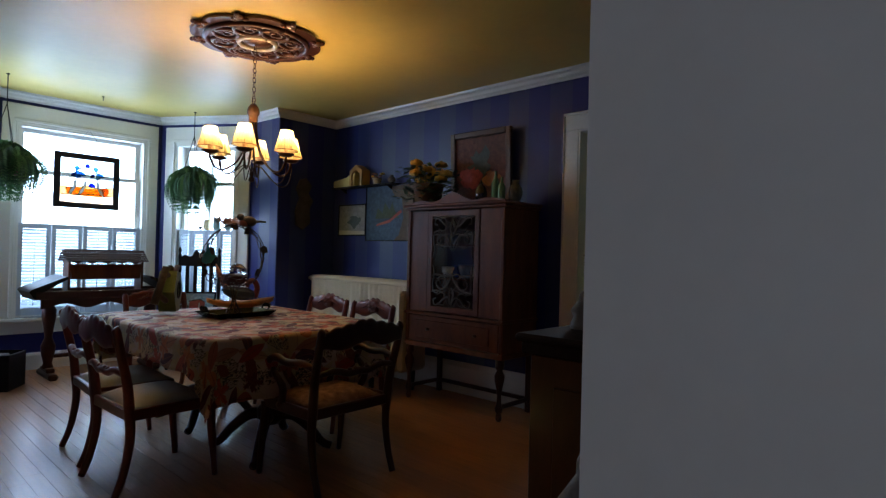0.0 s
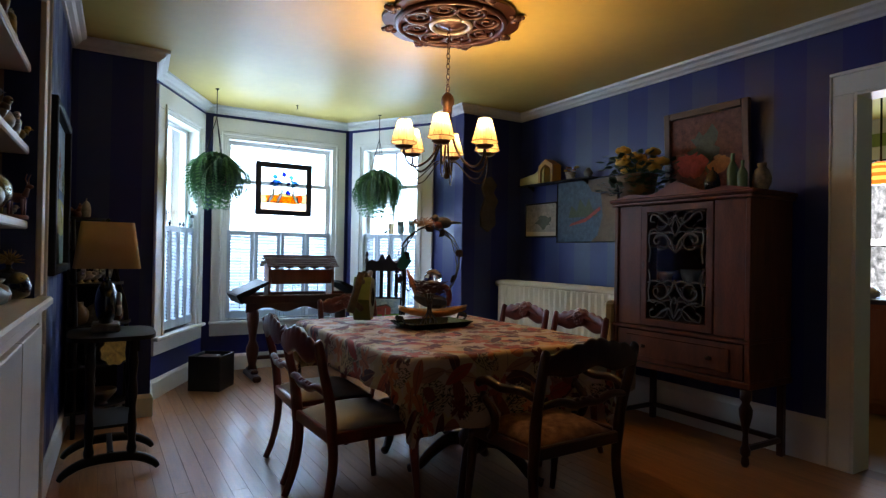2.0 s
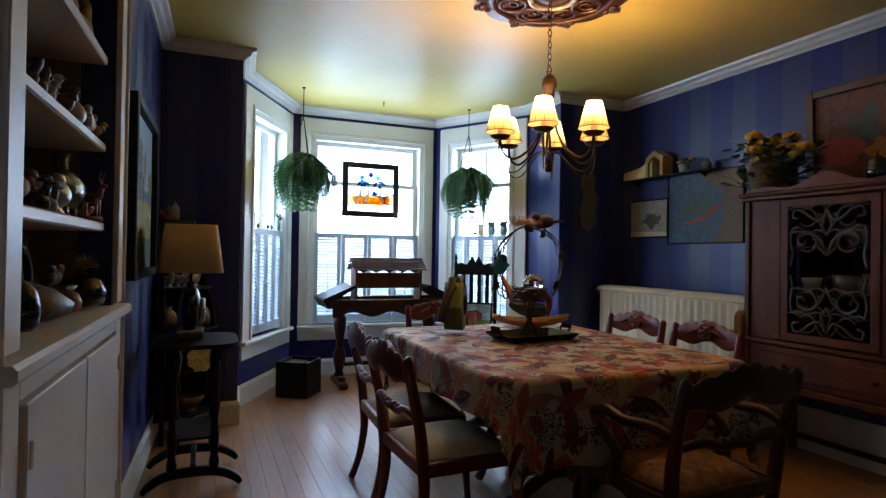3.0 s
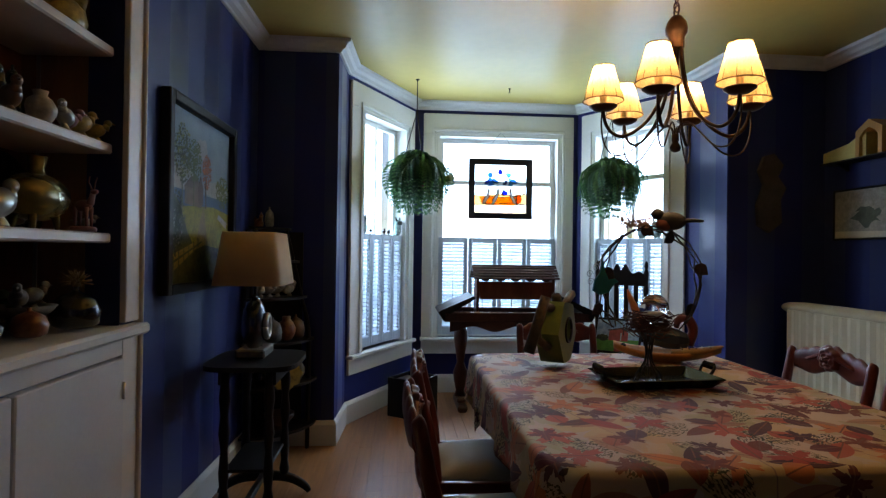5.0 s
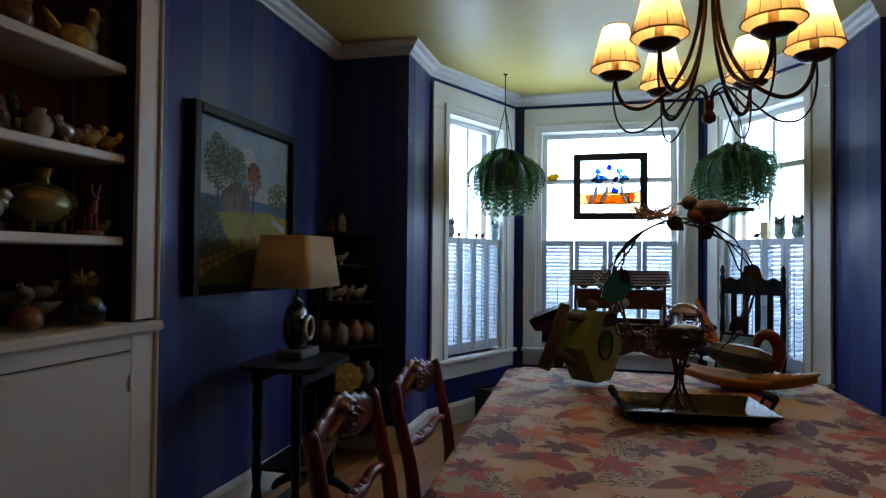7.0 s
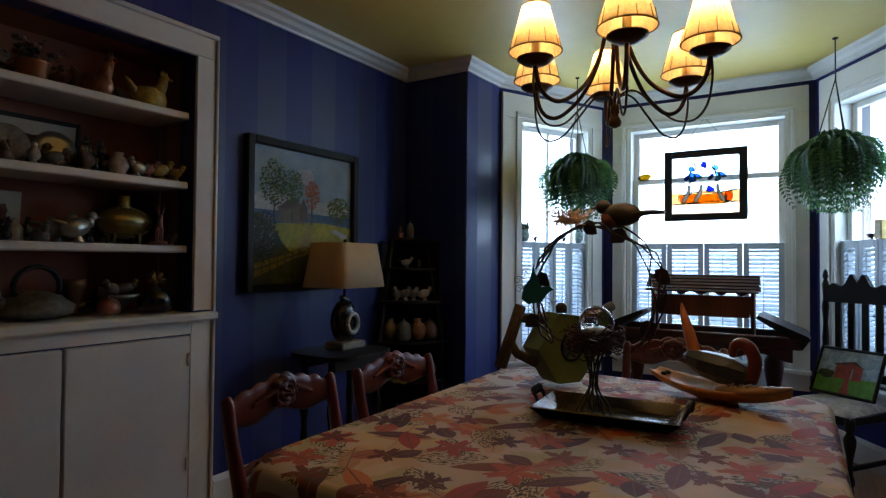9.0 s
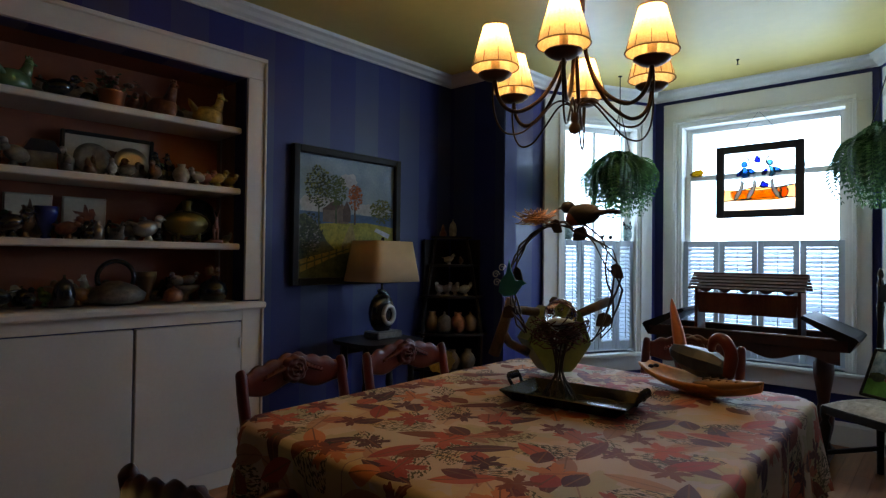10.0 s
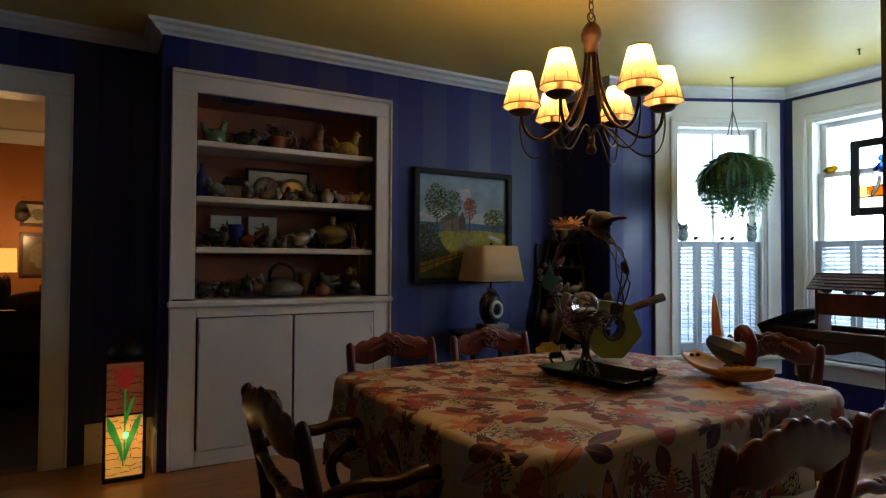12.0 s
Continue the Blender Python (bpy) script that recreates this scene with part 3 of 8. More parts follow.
def tablecloth(cx, cy, hx, hy, top, drop):
    def axis(h, near, far):
        inner = [i / 12 for i in range(-12, 13)]
        outer = [0.035, 0.088, 0.17, 0.29, 0.41, 0.53, 0.65, 0.77, 0.88, 1.0]
        return [-h - near * d for d in outer[::-1]] + [h * t for t in inner] + [h + far * d for d in outer]
    us, vs = axis(hx, drop, drop), axis(hy, drop * 0.55, drop * 0.9)
    verts, uvs, faces = [], [], []
    rc = 0.09
    for u in us:
        for v in vs:
            iu, iv = max(-hx + rc, min(hx - rc, u)), max(-hy + rc, min(hy - rc, v))
            du, dv = u - iu, v - iv
            d = math.hypot(du, dv)
            over = max(0.0, d - rc)
            if d > 0:
                nx, ny = du / d, dv / d
            else:
                nx = ny = 0.0
            bend = 0.022
            if over < bend * 1.57:
                a = over / bend
                out, z = bend * math.sin(a), bend * (1 - math.cos(a))
            else:
                out, z = bend, bend + over - bend * 1.57
            arc = u * ny * ny * 1.0 + v * nx * nx + math.atan2(ny, nx) * 0.28
            fold = min(1.0, z / 0.3)
            out += fold * (0.02 + 0.022 * math.sin(arc * 21 + 0.6) + 0.012 * math.sin(arc * 47 + 2))
            r = min(d, rc) + out
            verts.append((cx + iu + nx * r, cy + iv + ny * r, top - z + (0.0015 * math.sin(u * 9) * math.cos(v * 11) if z == 0 else 0)))
            uvs.append((u, v))
    n = len(vs)
    for i in range(len(us) - 1):
        for j in range(n - 1):
            faces.append((i * n + j, (i + 1) * n + j, (i + 1) * n + j + 1, i * n + j + 1))
    me = bpy.data.meshes.new("tablecloth")
    me.from_pydata(verts, [], faces)
    layer = me.uv_layers.new(name="flat")
    for lp in me.loops:
        layer.data[lp.index].uv = uvs[lp.vertex_index]
    me.polygons.foreach_set("use_smooth", [True] * len(faces))
    me.materials.append(cloth_material())
    ob = tagged(new("tablecloth", me), "cream cotton tablecloth printed with autumn leaves, draped over the table", "tablecloth")
    mod = ob.modifiers.new("thickness", "SOLIDIFY")
    mod.thickness, mod.offset = 0.002, -1
    return ob


TX, TY, TOP = -3.42, 1.91, 0.765
tablecloth(TX, TY, 0.795, 0.625, TOP, 0.34)
table = tagged(thing("dining_table", pose(TX, TY, 0)), "dark mahogany pedestal dining table under a printed cloth", "table")
part("tabletop", Shape().box(-0.785, 0.785, -0.615, 0.615, 0.728, 0.7625, 0.01).box(-0.6, 0.6, -0.45, 0.45, 0.65, 0.728), MAHOG, table)
for x in (-0.42, 0.42):
    col = part("pedestal", Shape().lathe([(0.05, 0.16), (0.085, 0.2), (0.09, 0.25), (0.05, 0.3), (0.065, 0.36), (0.075, 0.45), (0.05, 0.56), (0.07, 0.62), (0.07, 0.652)], (x, 0, 0), 20), MAHOG, table)
    for k in range(4):
        a = math.radians(45 + 90 * k)
        part("foot", Shape().tube([(x + math.cos(a) * r, math.sin(a) * r, z) for r, z in ((0.05, 0.22), (0.14, 0.21), (0.24, 0.13), (0.31, 0.05), (0.37, 0.026))], [0.04, 0.035, 0.03, 0.026, 0.024], 8), MAHOG, col)

# ---- chairs ----
SEATCLOTH = mat("grey_seat_cloth", (0.42, 0.4, 0.37), 0.85, vary=0.08, scale=14, bump=0.2, fine=240)
FLORAL = mat("floral_seat_cloth", (0.15, 0.04, 0.028), 0.85, vary=0.5, scale=26, bump=0.2, fine=240, second=(0.22, 0.12, 0.065))


def cushion(w, d, h, x, y, z):
    """A padded seat with rounded edges."""
    rows, cols = 7, 9
    verts, faces = [], []
    for j in range(rows):
        for i in range(cols):
            u, v = i / (cols - 1) * 2 - 1, j / (rows - 1) * 2 - 1
            taper = 0.86 + 0.14 * (v + 1) / 2
            verts.append((x + u * w / 2 * taper, y + v * d / 2, z + h * (1 - u ** 6) * (1 - v ** 6) * (1 - 0.25 * (u * u + v * v) / 2)))
    for j in range(rows - 1):
        for i in range(cols - 1):
            k = j * cols + i
            faces.append((k, k + 1, k + cols + 1, k + cols))
    rim = [*range(cols), *[j * cols + cols - 1 for j in range(1, rows)], *[(rows - 1) * cols + i for i in range(cols - 2, -1, -1)], *[j * cols for j in range(rows - 2, 0, -1)]]
    base = len(verts)
    verts += [(verts[k][0], verts[k][1], z - 0.02) for k in rim]
    n = len(rim)
    faces += [(rim[i], base + i, base + (i + 1) % n, rim[(i + 1) % n]) for i in range(n)] + [tuple(range(base, base + n))]
    return Shape().put(verts, faces, True)


def rose_carving(r):
    """A carved rose as one raised disc: two rings of petals round a bud, facing +y."""
    v, f, n, rings = [(0, r * 0.62, 0)], [], 40, 10
    for i in range(1, rings + 1):
        q = i / rings
        for k in range(n):
            a = 2 * math.pi * k / n
            petals = 5 if q < 0.55 else 8
            lobe = abs(math.cos(petals * a / 2 + (0.7 if q < 0.55 else 0)))
            rr = r * q * (1 + (0.13 * lobe - 0.08) * (q > 0.8))
            h = r * (0.6 - 0.42 * q * q) * (0.72 + 0.28 * lobe) * (1 - 0.55 * math.exp(-((q - 0.33) / 0.06) ** 2) - 0.6 * math.exp(-((q - 0.62) / 0.06) ** 2))
            v.append((rr * math.cos(a), h if i < rings else -0.004, rr * math.sin(a) * 0.92))
    f = [(0, 1 + (k + 1) % n, 1 + k) for k in range(n)]
    f += [(1 + i * n + k, 1 + i * n + (k + 1) % n, 1 + (i + 1) * n + (k + 1) % n, 1 + (i + 1) * n + k) for i in range(rings - 1) for k in range(n)]
    return Shape().put(v, f, True)


def chair(wood, cloth, arms, m, label, group):
    """Rose-back dining chair; its front looks along +y, the back stands at y = 0."""
    t = tagged(thing("armchair" if arms else "dining_chair", m), label, "chair", group)
    w, sh = (0.27 if arms else 0.235), 0.43
    for sx in (-1, 1):
        x = sx * w
        part("back_post", Shape().tube([(x * 0.94, 0.0, 0.005), (x * 0.94, 0.042, 0.12), (x * 0.94, 0.068, 0.28), (x * 0.95, 0.06, sh), (x * 0.97, 0.045, 0.56), (x, 0.012, 0.7), (x, -0.012, 0.815), (x, -0.02, 0.835)],
                                       [0.018, 0.019, 0.022, 0.026, 0.024, 0.022, 0.021, 0.014], 10), wood, t)
        part("front_leg", Shape().tube([(x * 1.02, 0.5, 0.005), (x * 1.02, 0.49, 0.1), (x * 1.0, 0.475, 0.26), (x * 0.98, 0.47, 0.4)], [0.015, 0.017, 0.022, 0.026], 10), wood, t)
        part("side_rail", Shape().box(x * 0.98 - 0.012, x * 0.98 + 0.012, 0.06, 0.47, sh - 0.055, sh, 0.004), wood, t)
        if arms:
            a = part("arm", Shape().tube([(x * 0.98, 0.03, 0.63), (x * 1.04, 0.12, 0.655), (x * 1.08, 0.24, 0.645), (x * 1.08, 0.33, 0.66), (x * 1.08, 0.4, 0.64), (x * 1.08, 0.425, 0.6), (x * 1.08, 0.4, 0.565), (x * 1.08, 0.365, 0.575), (x * 1.08, 0.37, 0.605)],
                                         [0.016, 0.019, 0.02, 0.022, 0.022, 0.02, 0.019, 0.017, 0.012], 10), wood, t)
            part("arm_support", Shape().tube([(x * 1.08, 0.36, 0.58), (x * 1.06, 0.29, 0.52), (x * 1.02, 0.3, 0.45), (x * 0.99, 0.34, 0.4)], [0.017, 0.02, 0.02, 0.018], 10), wood, a)
    part("front_rail", Shape().box(-w, w, 0.455, 0.485, sh - 0.06, sh, 0.005), wood, t)
    part("rear_rail", Shape().box(-w, w, 0.045, 0.07, sh - 0.055, sh, 0.005), wood, t)
    s = Shape()
    top, low = [], []
    for i in range(49):
        u = i / 24 - 1
        top.append((u * w, 0.818 + 0.016 * math.exp(-(u / 0.26) ** 2) + 0.038 * (1 - u * u) + 0.011 * abs(math.sin(u * 11.0)) - 0.012 * u ** 8))
        low.append((u * w, 0.728 + 0.012 * math.cos(u * math.pi * 2.0) + 0.02 * (1 - abs(u))))
    ring, faces_, n = [], [], 12
    for i, ((x, zt), (_, zl)) in enumerate(zip(top, low)):
        u = i / 24 - 1
        for k in range(n):
            a = 2 * math.pi * k / n
            ring.append((x, -0.016 - 0.016 * (1 - u * u) + 0.014 * math.cos(a), (zt + zl) / 2 + (zt - zl) / 2 * math.copysign(abs(math.sin(a)) ** 0.8, math.sin(a))))
    for i in range(48):
        faces_ += [(i * n + k, i * n + (k + 1) % n, (i + 1) * n + (k + 1) % n, (i + 1) * n + k) for k in range(n)]
    s.put(ring, faces_ + [tuple(range(n))[::-1], tuple(range(48 * n, 49 * n))], True)
    crest = part("crest_rail", s, wood, t)
    part("rose_carving", rose_carving(0.06), wood, crest, m=pose(0, -0.015, 0.815))
    for sx in (-1, 1):
        part("leaf_spray", Shape().tube([(sx * (0.045 + 0.008 * i), -0.015, 0.822 - 0.003 * i + 0.006 * (i % 2)) for i in range(13)], [0.013 + 0.011 * (i % 2) - 0.0008 * i for i in range(13)], 7, flat=0.6), wood, crest)
    s = Shape().tube([(-w, 0.03, 0.6), (-w * 0.6, 0.02, 0.615), (-w * 0.25, 0.018, 0.595), (0, 0.018, 0.6), (w * 0.25, 0.018, 0.595), (w * 0.6, 0.02, 0.615), (w, 0.03, 0.6)], [0.013, 0.018, 0.02, 0.022, 0.02, 0.018, 0.013], 8)
    for k in (-1.5, -0.5, 0.5, 1.5):
        s.ball((k * 0.04, 0.018, 0.61), (0.02, 0.014, 0.014), 8, 5)
    part("cross_rail", s, wood, t)
    part("seat", cushion(2 * w - 0.03, 0.4, 0.045, 0, 0.27, sh), cloth, t, "padded seat")
    return t


side = chair(CHERRY, SEATCLOTH, False, pose(-3.055, 0.968, 0, 0, 0, 2), "red mahogany dining chair with carved rose crest and grey padded seat", "dining chairs round the table")
copy_thing(side, pose(-3.645, 1.003, 0, 0, 0, -3))
copy_thing(side, pose(-3.2, 2.86, 0, 0, 0, 178))
copy_thing(side, pose(-3.77, 2.86, 0, 0, 0, 182))
copy_thing(side, pose(-4.83, 1.9, 0, 0, 0, -88))
chair(MAHOG, FLORAL, True, pose(-2.2, 1.95, 0, 0, 0, 92), "dark mahogany armchair with scrolled arms and floral seat", "dining chairs round the table")


# ---- ceiling rose and chandelier ----
CX, CY = -3.445, 1.972
ROSE = mat("bronzed_plaster", (0.05, 0.015, 0.008), 0.34, 0.35, vary=0.35, scale=20, bump=0.2, coat=0.2)
GILT = mat("worn_silver_gilt", (0.4, 0.34, 0.28), 0.35, 0.6, vary=0.3, scale=20)
med = tagged(thing("ceiling_medallion", pose(CX, CY + 0.015, CEILING)), "carved bronze-painted ceiling medallion with scrolls and scalloped rim", "ceiling medallion")
s = Shape()
ring = []
for k in range(96):
    a = 2 * math.pi * k / 96
    ring.append((math.cos(a) * (0.395 + 0.03 * abs(math.sin(4 * a))), math.sin(a) * (0.395 + 0.03 * abs(math.sin(4 * a)))))
s.prism(ring, -0.022, -0.002, "z")
part("plate", s, ROSE, med)
part("outer_ring", Shape().tube([(math.cos(2 * math.pi * k / 48) * 0.33, math.sin(2 * math.pi * k / 48) * 0.33, -0.03) for k in range(49)], 0.018, 8), ROSE, med)
part("inner_ring", Shape().tube([(math.cos(2 * math.pi * k / 32) * 0.12, math.sin(2 * math.pi * k / 32) * 0.12, -0.034) for k in range(33)], 0.018, 8), GILT, med, "silvered inner ring")
part("centre_disc", Shape().lathe([(0.1, -0.024), (0.09, -0.035), (0.02, -0.05), (0.008, -0.052)], n=24), ROSE, med)
for k in range(8):
    a = 2 * math.pi * k / 8
    m8 = pose(0, 0, 0, 0, 0, math.degrees(a))
    s = Shape().tube([(0.225 + 0.075 * math.cos(q), 0.085 * math.sin(q), -0.032) for q in [i * math.pi / 9 for i in range(19)]], 0.013, 6)
    sp = [(0.225 + (0.05 - 0.0045 * i) * math.cos(i * 0.75), (0.055 - 0.005 * i) * math.sin(i * 0.75), -0.03) for i in range(10)]
    s.tube(sp, [0.013 - 0.0008 * i for i in range(10)], 6)
    part("scroll", s, ROSE, med, m=m8)
    s = Shape().ball((0.41, 0, -0.022), (0.03, 0.035, 0.018), 8, 6).ball((0.385, 0.035, -0.024), (0.022, 0.022, 0.015), 8, 6).ball((0.385, -0.035, -0.024), (0.022, 0.022, 0.015), 8, 6).ball((0.44, 0, -0.02), (0.018, 0.02, 0.014), 8, 6)
    part("palmette", s, ROSE, med, m=m8)

SHADE = bpy.data.materials.new("lit_linen_shade")
SHADE.use_nodes = True
nt = SHADE.node_tree
nt.nodes.remove(nt.nodes["Principled BSDF"])
dif, tra, mixs = nt.nodes.new("ShaderNodeBsdfDiffuse"), nt.nodes.new("ShaderNodeBsdfTranslucent"), nt.nodes.new("ShaderNodeMixShader")
tc, nz, rp = nt.nodes.new("ShaderNodeTexCoord"), nt.nodes.new("ShaderNodeTexNoise"), nt.nodes.new("ShaderNodeValToRGB")
nz.inputs["Scale"].default_value = 160
rp.color_ramp.elements[0].color, rp.color_ramp.elements[1].color = (0.5, 0.37, 0.17, 1), (0.72, 0.6, 0.34, 1)
nt.links.new(tc.outputs["Object"], nz.inputs["Vector"])
nt.links.new(nz.outputs[0], rp.inputs[0])
for n in (dif, tra):
    nt.links.new(rp.outputs[0], n.inputs["Color"])
mixs.inputs[0].default_value = 0.5
nt.links.new(dif.outputs[0], mixs.inputs[1])
nt.links.new(tra.outputs[0], mixs.inputs[2])
nt.links.new(mixs.outputs[0], nt.nodes["Material Output"].inputs[0])
CANDLE = mat("ivory_candle_sleeve", (0.75, 0.55, 0.3), 0.5)
BULB = mat("lit_bulb", (1, 0.8, 0.5), 0.3, emit=(1, 0.72, 0.36), power=18)
BIND = mat("brown_shade_binding", (0.25, 0.14, 0.05), 0.8)
ch = tagged(thing("chandelier", pose(CX, CY, 0)), "bronze six-arm chandelier with lit linen candle shades on a chain", "chandelier")
s = Shape()
z, k = 2.25, 0
while z < 2.625:
    s.tube([((0.011 * math.cos(q)) * (k % 2), 0.011 * math.cos(q) * ((k + 1) % 2), z + 0.02 * math.sin(q)) for q in [i * math.pi / 6 for i in range(13)]], 0.0028, 5)
    z, k = z + 0.032, k + 1
part("chain", s, BRONZE, ch)
part("loop", Shape().tube([(0.02 * math.cos(q), 0, 2.235 + 0.02 * math.sin(q)) for q in [i * math.pi / 8 for i in range(17)]], 0.004, 6), BRONZE, ch)
part("hub", Shape().lathe([(0.006, 2.218), (0.02, 2.212), (0.036, 2.19), (0.042, 2.165), (0.04, 2.145), (0.03, 2.13), (0.03, 2.09), (0.02, 2.085)], n=20), BRONZE, ch)
part("finial", Shape().lathe([(0.006, 1.682), (0.018, 1.688), (0.021, 1.7), (0.015, 1.715), (0.011, 1.72), (0.014, 1.73), (0.014, 1.75), (0.006, 1.755)], n=14), BRONZE, ch)
R = 0.278
for k in range(6):
    m6 = pose(0, 0, 0, 0, 0, 21.6 + 60 * k)
    arm = part("arm", Shape().tube([(0.02, 0, 2.1), (0.03, 0, 2.0), (0.055, 0, 1.9), (0.1, 0, 1.815), (0.15, 0, 1.768), (0.2, 0, 1.745), (0.242, 0, 1.758), (0.268, 0, 1.795), (R, 0, 1.846)], 0.0068, 8)
               .tube([(0.008, 0, 1.74), (0.015, 0, 1.775), (0.04, 0, 1.79), (0.075, 0, 1.78), (0.125, 0, 1.73), (0.18, 0, 1.68), (0.235, 0, 1.672), (0.27, 0, 1.71), (0.284, 0, 1.78), (R + 0.004, 0, 1.846)], 0.0034, 6), BRONZE, ch, m=m6)
    part("drip_pan", Shape().lathe([(0.012, 1.842), (0.035, 1.847), (0.054, 1.86), (0.055, 1.864), (0.03, 1.856), (0.012, 1.856)], (R, 0, 0), 20), BRONZE, arm)
    part("candle", Shape().lathe([(0.0125, 1.857), (0.0125, 1.922), (0.008, 1.924)], (R, 0, 0), 12), CANDLE, arm)
    part("bulb", Shape().lathe([(0.006, 1.924), (0.014, 1.942), (0.016, 1.957), (0.01, 1.977), (0.003, 1.99)], (R, 0, 0), 12), BULB, arm)
    n, prof = 48, [(0.077, 1.884), (0.04, 2.018)]
    v = [(R + (r - 0.0022 * (i % 2)) * math.cos(2 * math.pi * i / n), (r - 0.0022 * (i % 2)) * math.sin(2 * math.pi * i / n), zz) for r, zz in prof for i in range(n)]
    sh = part("shade", Shape().put(v, [(i, (i + 1) % n, n + (i + 1) % n, n + i) for i in range(n)]), SHADE, arm, "glowing pleated linen shade")
    for r, zz in prof:
        part("shade_band", Shape().tube([(R + (r + 0.001) * math.cos(2 * math.pi * i / 24), (r + 0.001) * math.sin(2 * math.pi * i / 24), zz) for i in range(25)], 0.0026, 5), BIND, arm)
    for i in range(10):
        a = 2 * math.pi * (i + 0.3) / 10
        part("stitch", Shape().tube([(R + 0.078 * math.cos(a), 0.078 * math.sin(a), 1.884), (R + 0.0685 * math.cos(a), 0.0685 * math.sin(a), 1.918 + 0.006 * (i % 3))], 0.0014, 4), BIND, arm)
    p = m6 @ Vector((R, 0, 1.997))
    bulb("candle_light", (CX + p.x, CY + p.y, p.z), 7.2, radius=0.012)


# ---- china cabinet ----
CHINA = (mat("white_china", (0.6, 0.58, 0.54), 0.2, coat=0.3), mat("blue_grey_china", (0.2, 0.24, 0.3), 0.2, coat=0.3))
def turned_leg(x, y, top, r=0.026, wood=MAHOG):
    k = top / 0.46
    return Shape().lathe([(r * 0.55, 0), (r * 0.8, 0.02 * k), (r * 0.7, 0.05 * k), (r * 0.55, 0.06 * k), (r * 0.95, 0.075 * k), (r, 0.1 * k), (r * 0.6, 0.13 * k), (r * 0.5, 0.19 * k), (r * 0.75, 0.24 * k), (r * 1.2, 0.3 * k), (r * 1.3, 0.34 * k), (r * 0.7, 0.38 * k), (r * 1.1, 0.4 * k), (r * 1.1, top)], (x, y, 0), 16)


X0, X1, Y0, Y1 = -3.39, -2.37, 3.41, 3.86
cab = tagged(thing("china_cabinet", Matrix.Diagonal((1, 1, 1.02, 1))), "brown walnut china cabinet with fretwork glass door on turned legs", "cabinet")
part("side_panel", Shape().box(X0, X0 + 0.02, Y0, Y1, 0.45, 1.57, 0.003), WALNUT, cab)
part("side_panel", Shape().box(X1 - 0.02, X1, Y0, Y1, 0.45, 1.57, 0.003), WALNUT, cab)
part("back_panel", Shape().box(X0 + 0.02, X1 - 0.02, Y1 - 0.012, Y1, 0.45, 1.57), MAHOG, cab)
part("bottom", Shape().box(X0 + 0.02, X1 - 0.02, Y0 + 0.02, Y1 - 0.012, 0.45, 0.47), WALNUT, cab)
DX0, DX1 = -3.16, -2.61
for a, b in ((X0 + 0.02, DX0 - 0.004), (DX1 + 0.004, X1 - 0.02)):
    s = Shape().box(a, b, Y0 + 0.006, Y0 + 0.026, 0.735, 1.555, 0.002)
    part("front_panel", s, WALNUT, cab)
part("corner_post", Shape().box(X0 - 0.006, X0 + 0.03, Y0 - 0.008, Y0 + 0.02, 0.45, 1.555, 0.006), WALNUT, cab)
part("corner_post", Shape().box(X1 - 0.03, X1 + 0.006, Y0 - 0.008, Y0 + 0.02, 0.45, 1.555, 0.006), WALNUT, cab)
part("cornice", Shape().box(X0 - 0.02, X1 + 0.02, Y0 - 0.025, Y1, 1.557, 1.58, 0.006).box(X0 - 0.035, X1 + 0.035, Y0 - 0.04, Y1, 1.581, 1.605, 0.008), WALNUT, cab)
ped = [(X0, 1.606)]
for i in range(31):
    u = i / 30
    ped.append((X0 + (X1 - X0) * u, 1.612 + 0.075 * math.exp(-((u - 0.5) / 0.13) ** 2) + 0.022 * math.exp(-((u - 0.15) / 0.1) ** 2) + 0.022 * math.exp(-((u - 0.85) / 0.1) ** 2)))
ped.append((X1, 1.606))
part("pediment", Shape().prism(ped, Y0 - 0.015, Y0 + 0.01, "y"), WALNUT, cab, "scrolled pediment board")
drawer = part("drawer", Shape().box(X0 + 0.035, X1 - 0.035, Y0 - 0.004, Y0 + 0.3, 0.49, 0.7, 0.004).box(X0 + 0.12, X1 - 0.12, Y0 - 0.012, Y0, 0.525, 0.665, 0.004), WALNUT, cab)
for x in (-3.12, -2.62):
    part("pull", Shape().ball((x, Y0 - 0.02, 0.595), (0.02, 0.012, 0.012), 10, 6), BRONZE, drawer)
part("waist_moulding", Shape().box(X0 - 0.015, X1 + 0.015, Y0 - 0.02, Y1, 0.706, 0.73, 0.006), WALNUT, cab)
part("apron", Shape().box(X0 - 0.012, X1 + 0.012, Y0 - 0.014, Y1, 0.445, 0.485, 0.006), WALNUT, cab)
door_v = []
for y, e in ((Y0 + 0.004, 0.0), (Y0, 0.004), (Y0 + 0.024, 0.0)):
    for x0, x1, z0, z1 in ((DX0 + e, DX1 - e, 0.74 + e, 1.55 - e), (DX0 + 0.05 - e, DX1 - 0.05 + e, 0.785 - e, 1.505 + e)):
        door_v += [(x0, y, z0), (x1, y, z0), (x1, y, z1), (x0, y, z1)]
door_f = []
for i in range(4):
    j = (i + 1) % 4
    door_f += [(8 + i, 8 + j, 12 + j, 12 + i), (16 + i, 20 + i, 20 + j, 16 + j), (i, j, 8 + j, 8 + i), (4 + j, 4 + i, 12 + i, 12 + j), (i, 16 + i, 16 + j, j), (4 + i, 4 + j, 20 + j, 20 + i)]
door = part("door", Shape().put(door_v, door_f), WALNUT, cab)
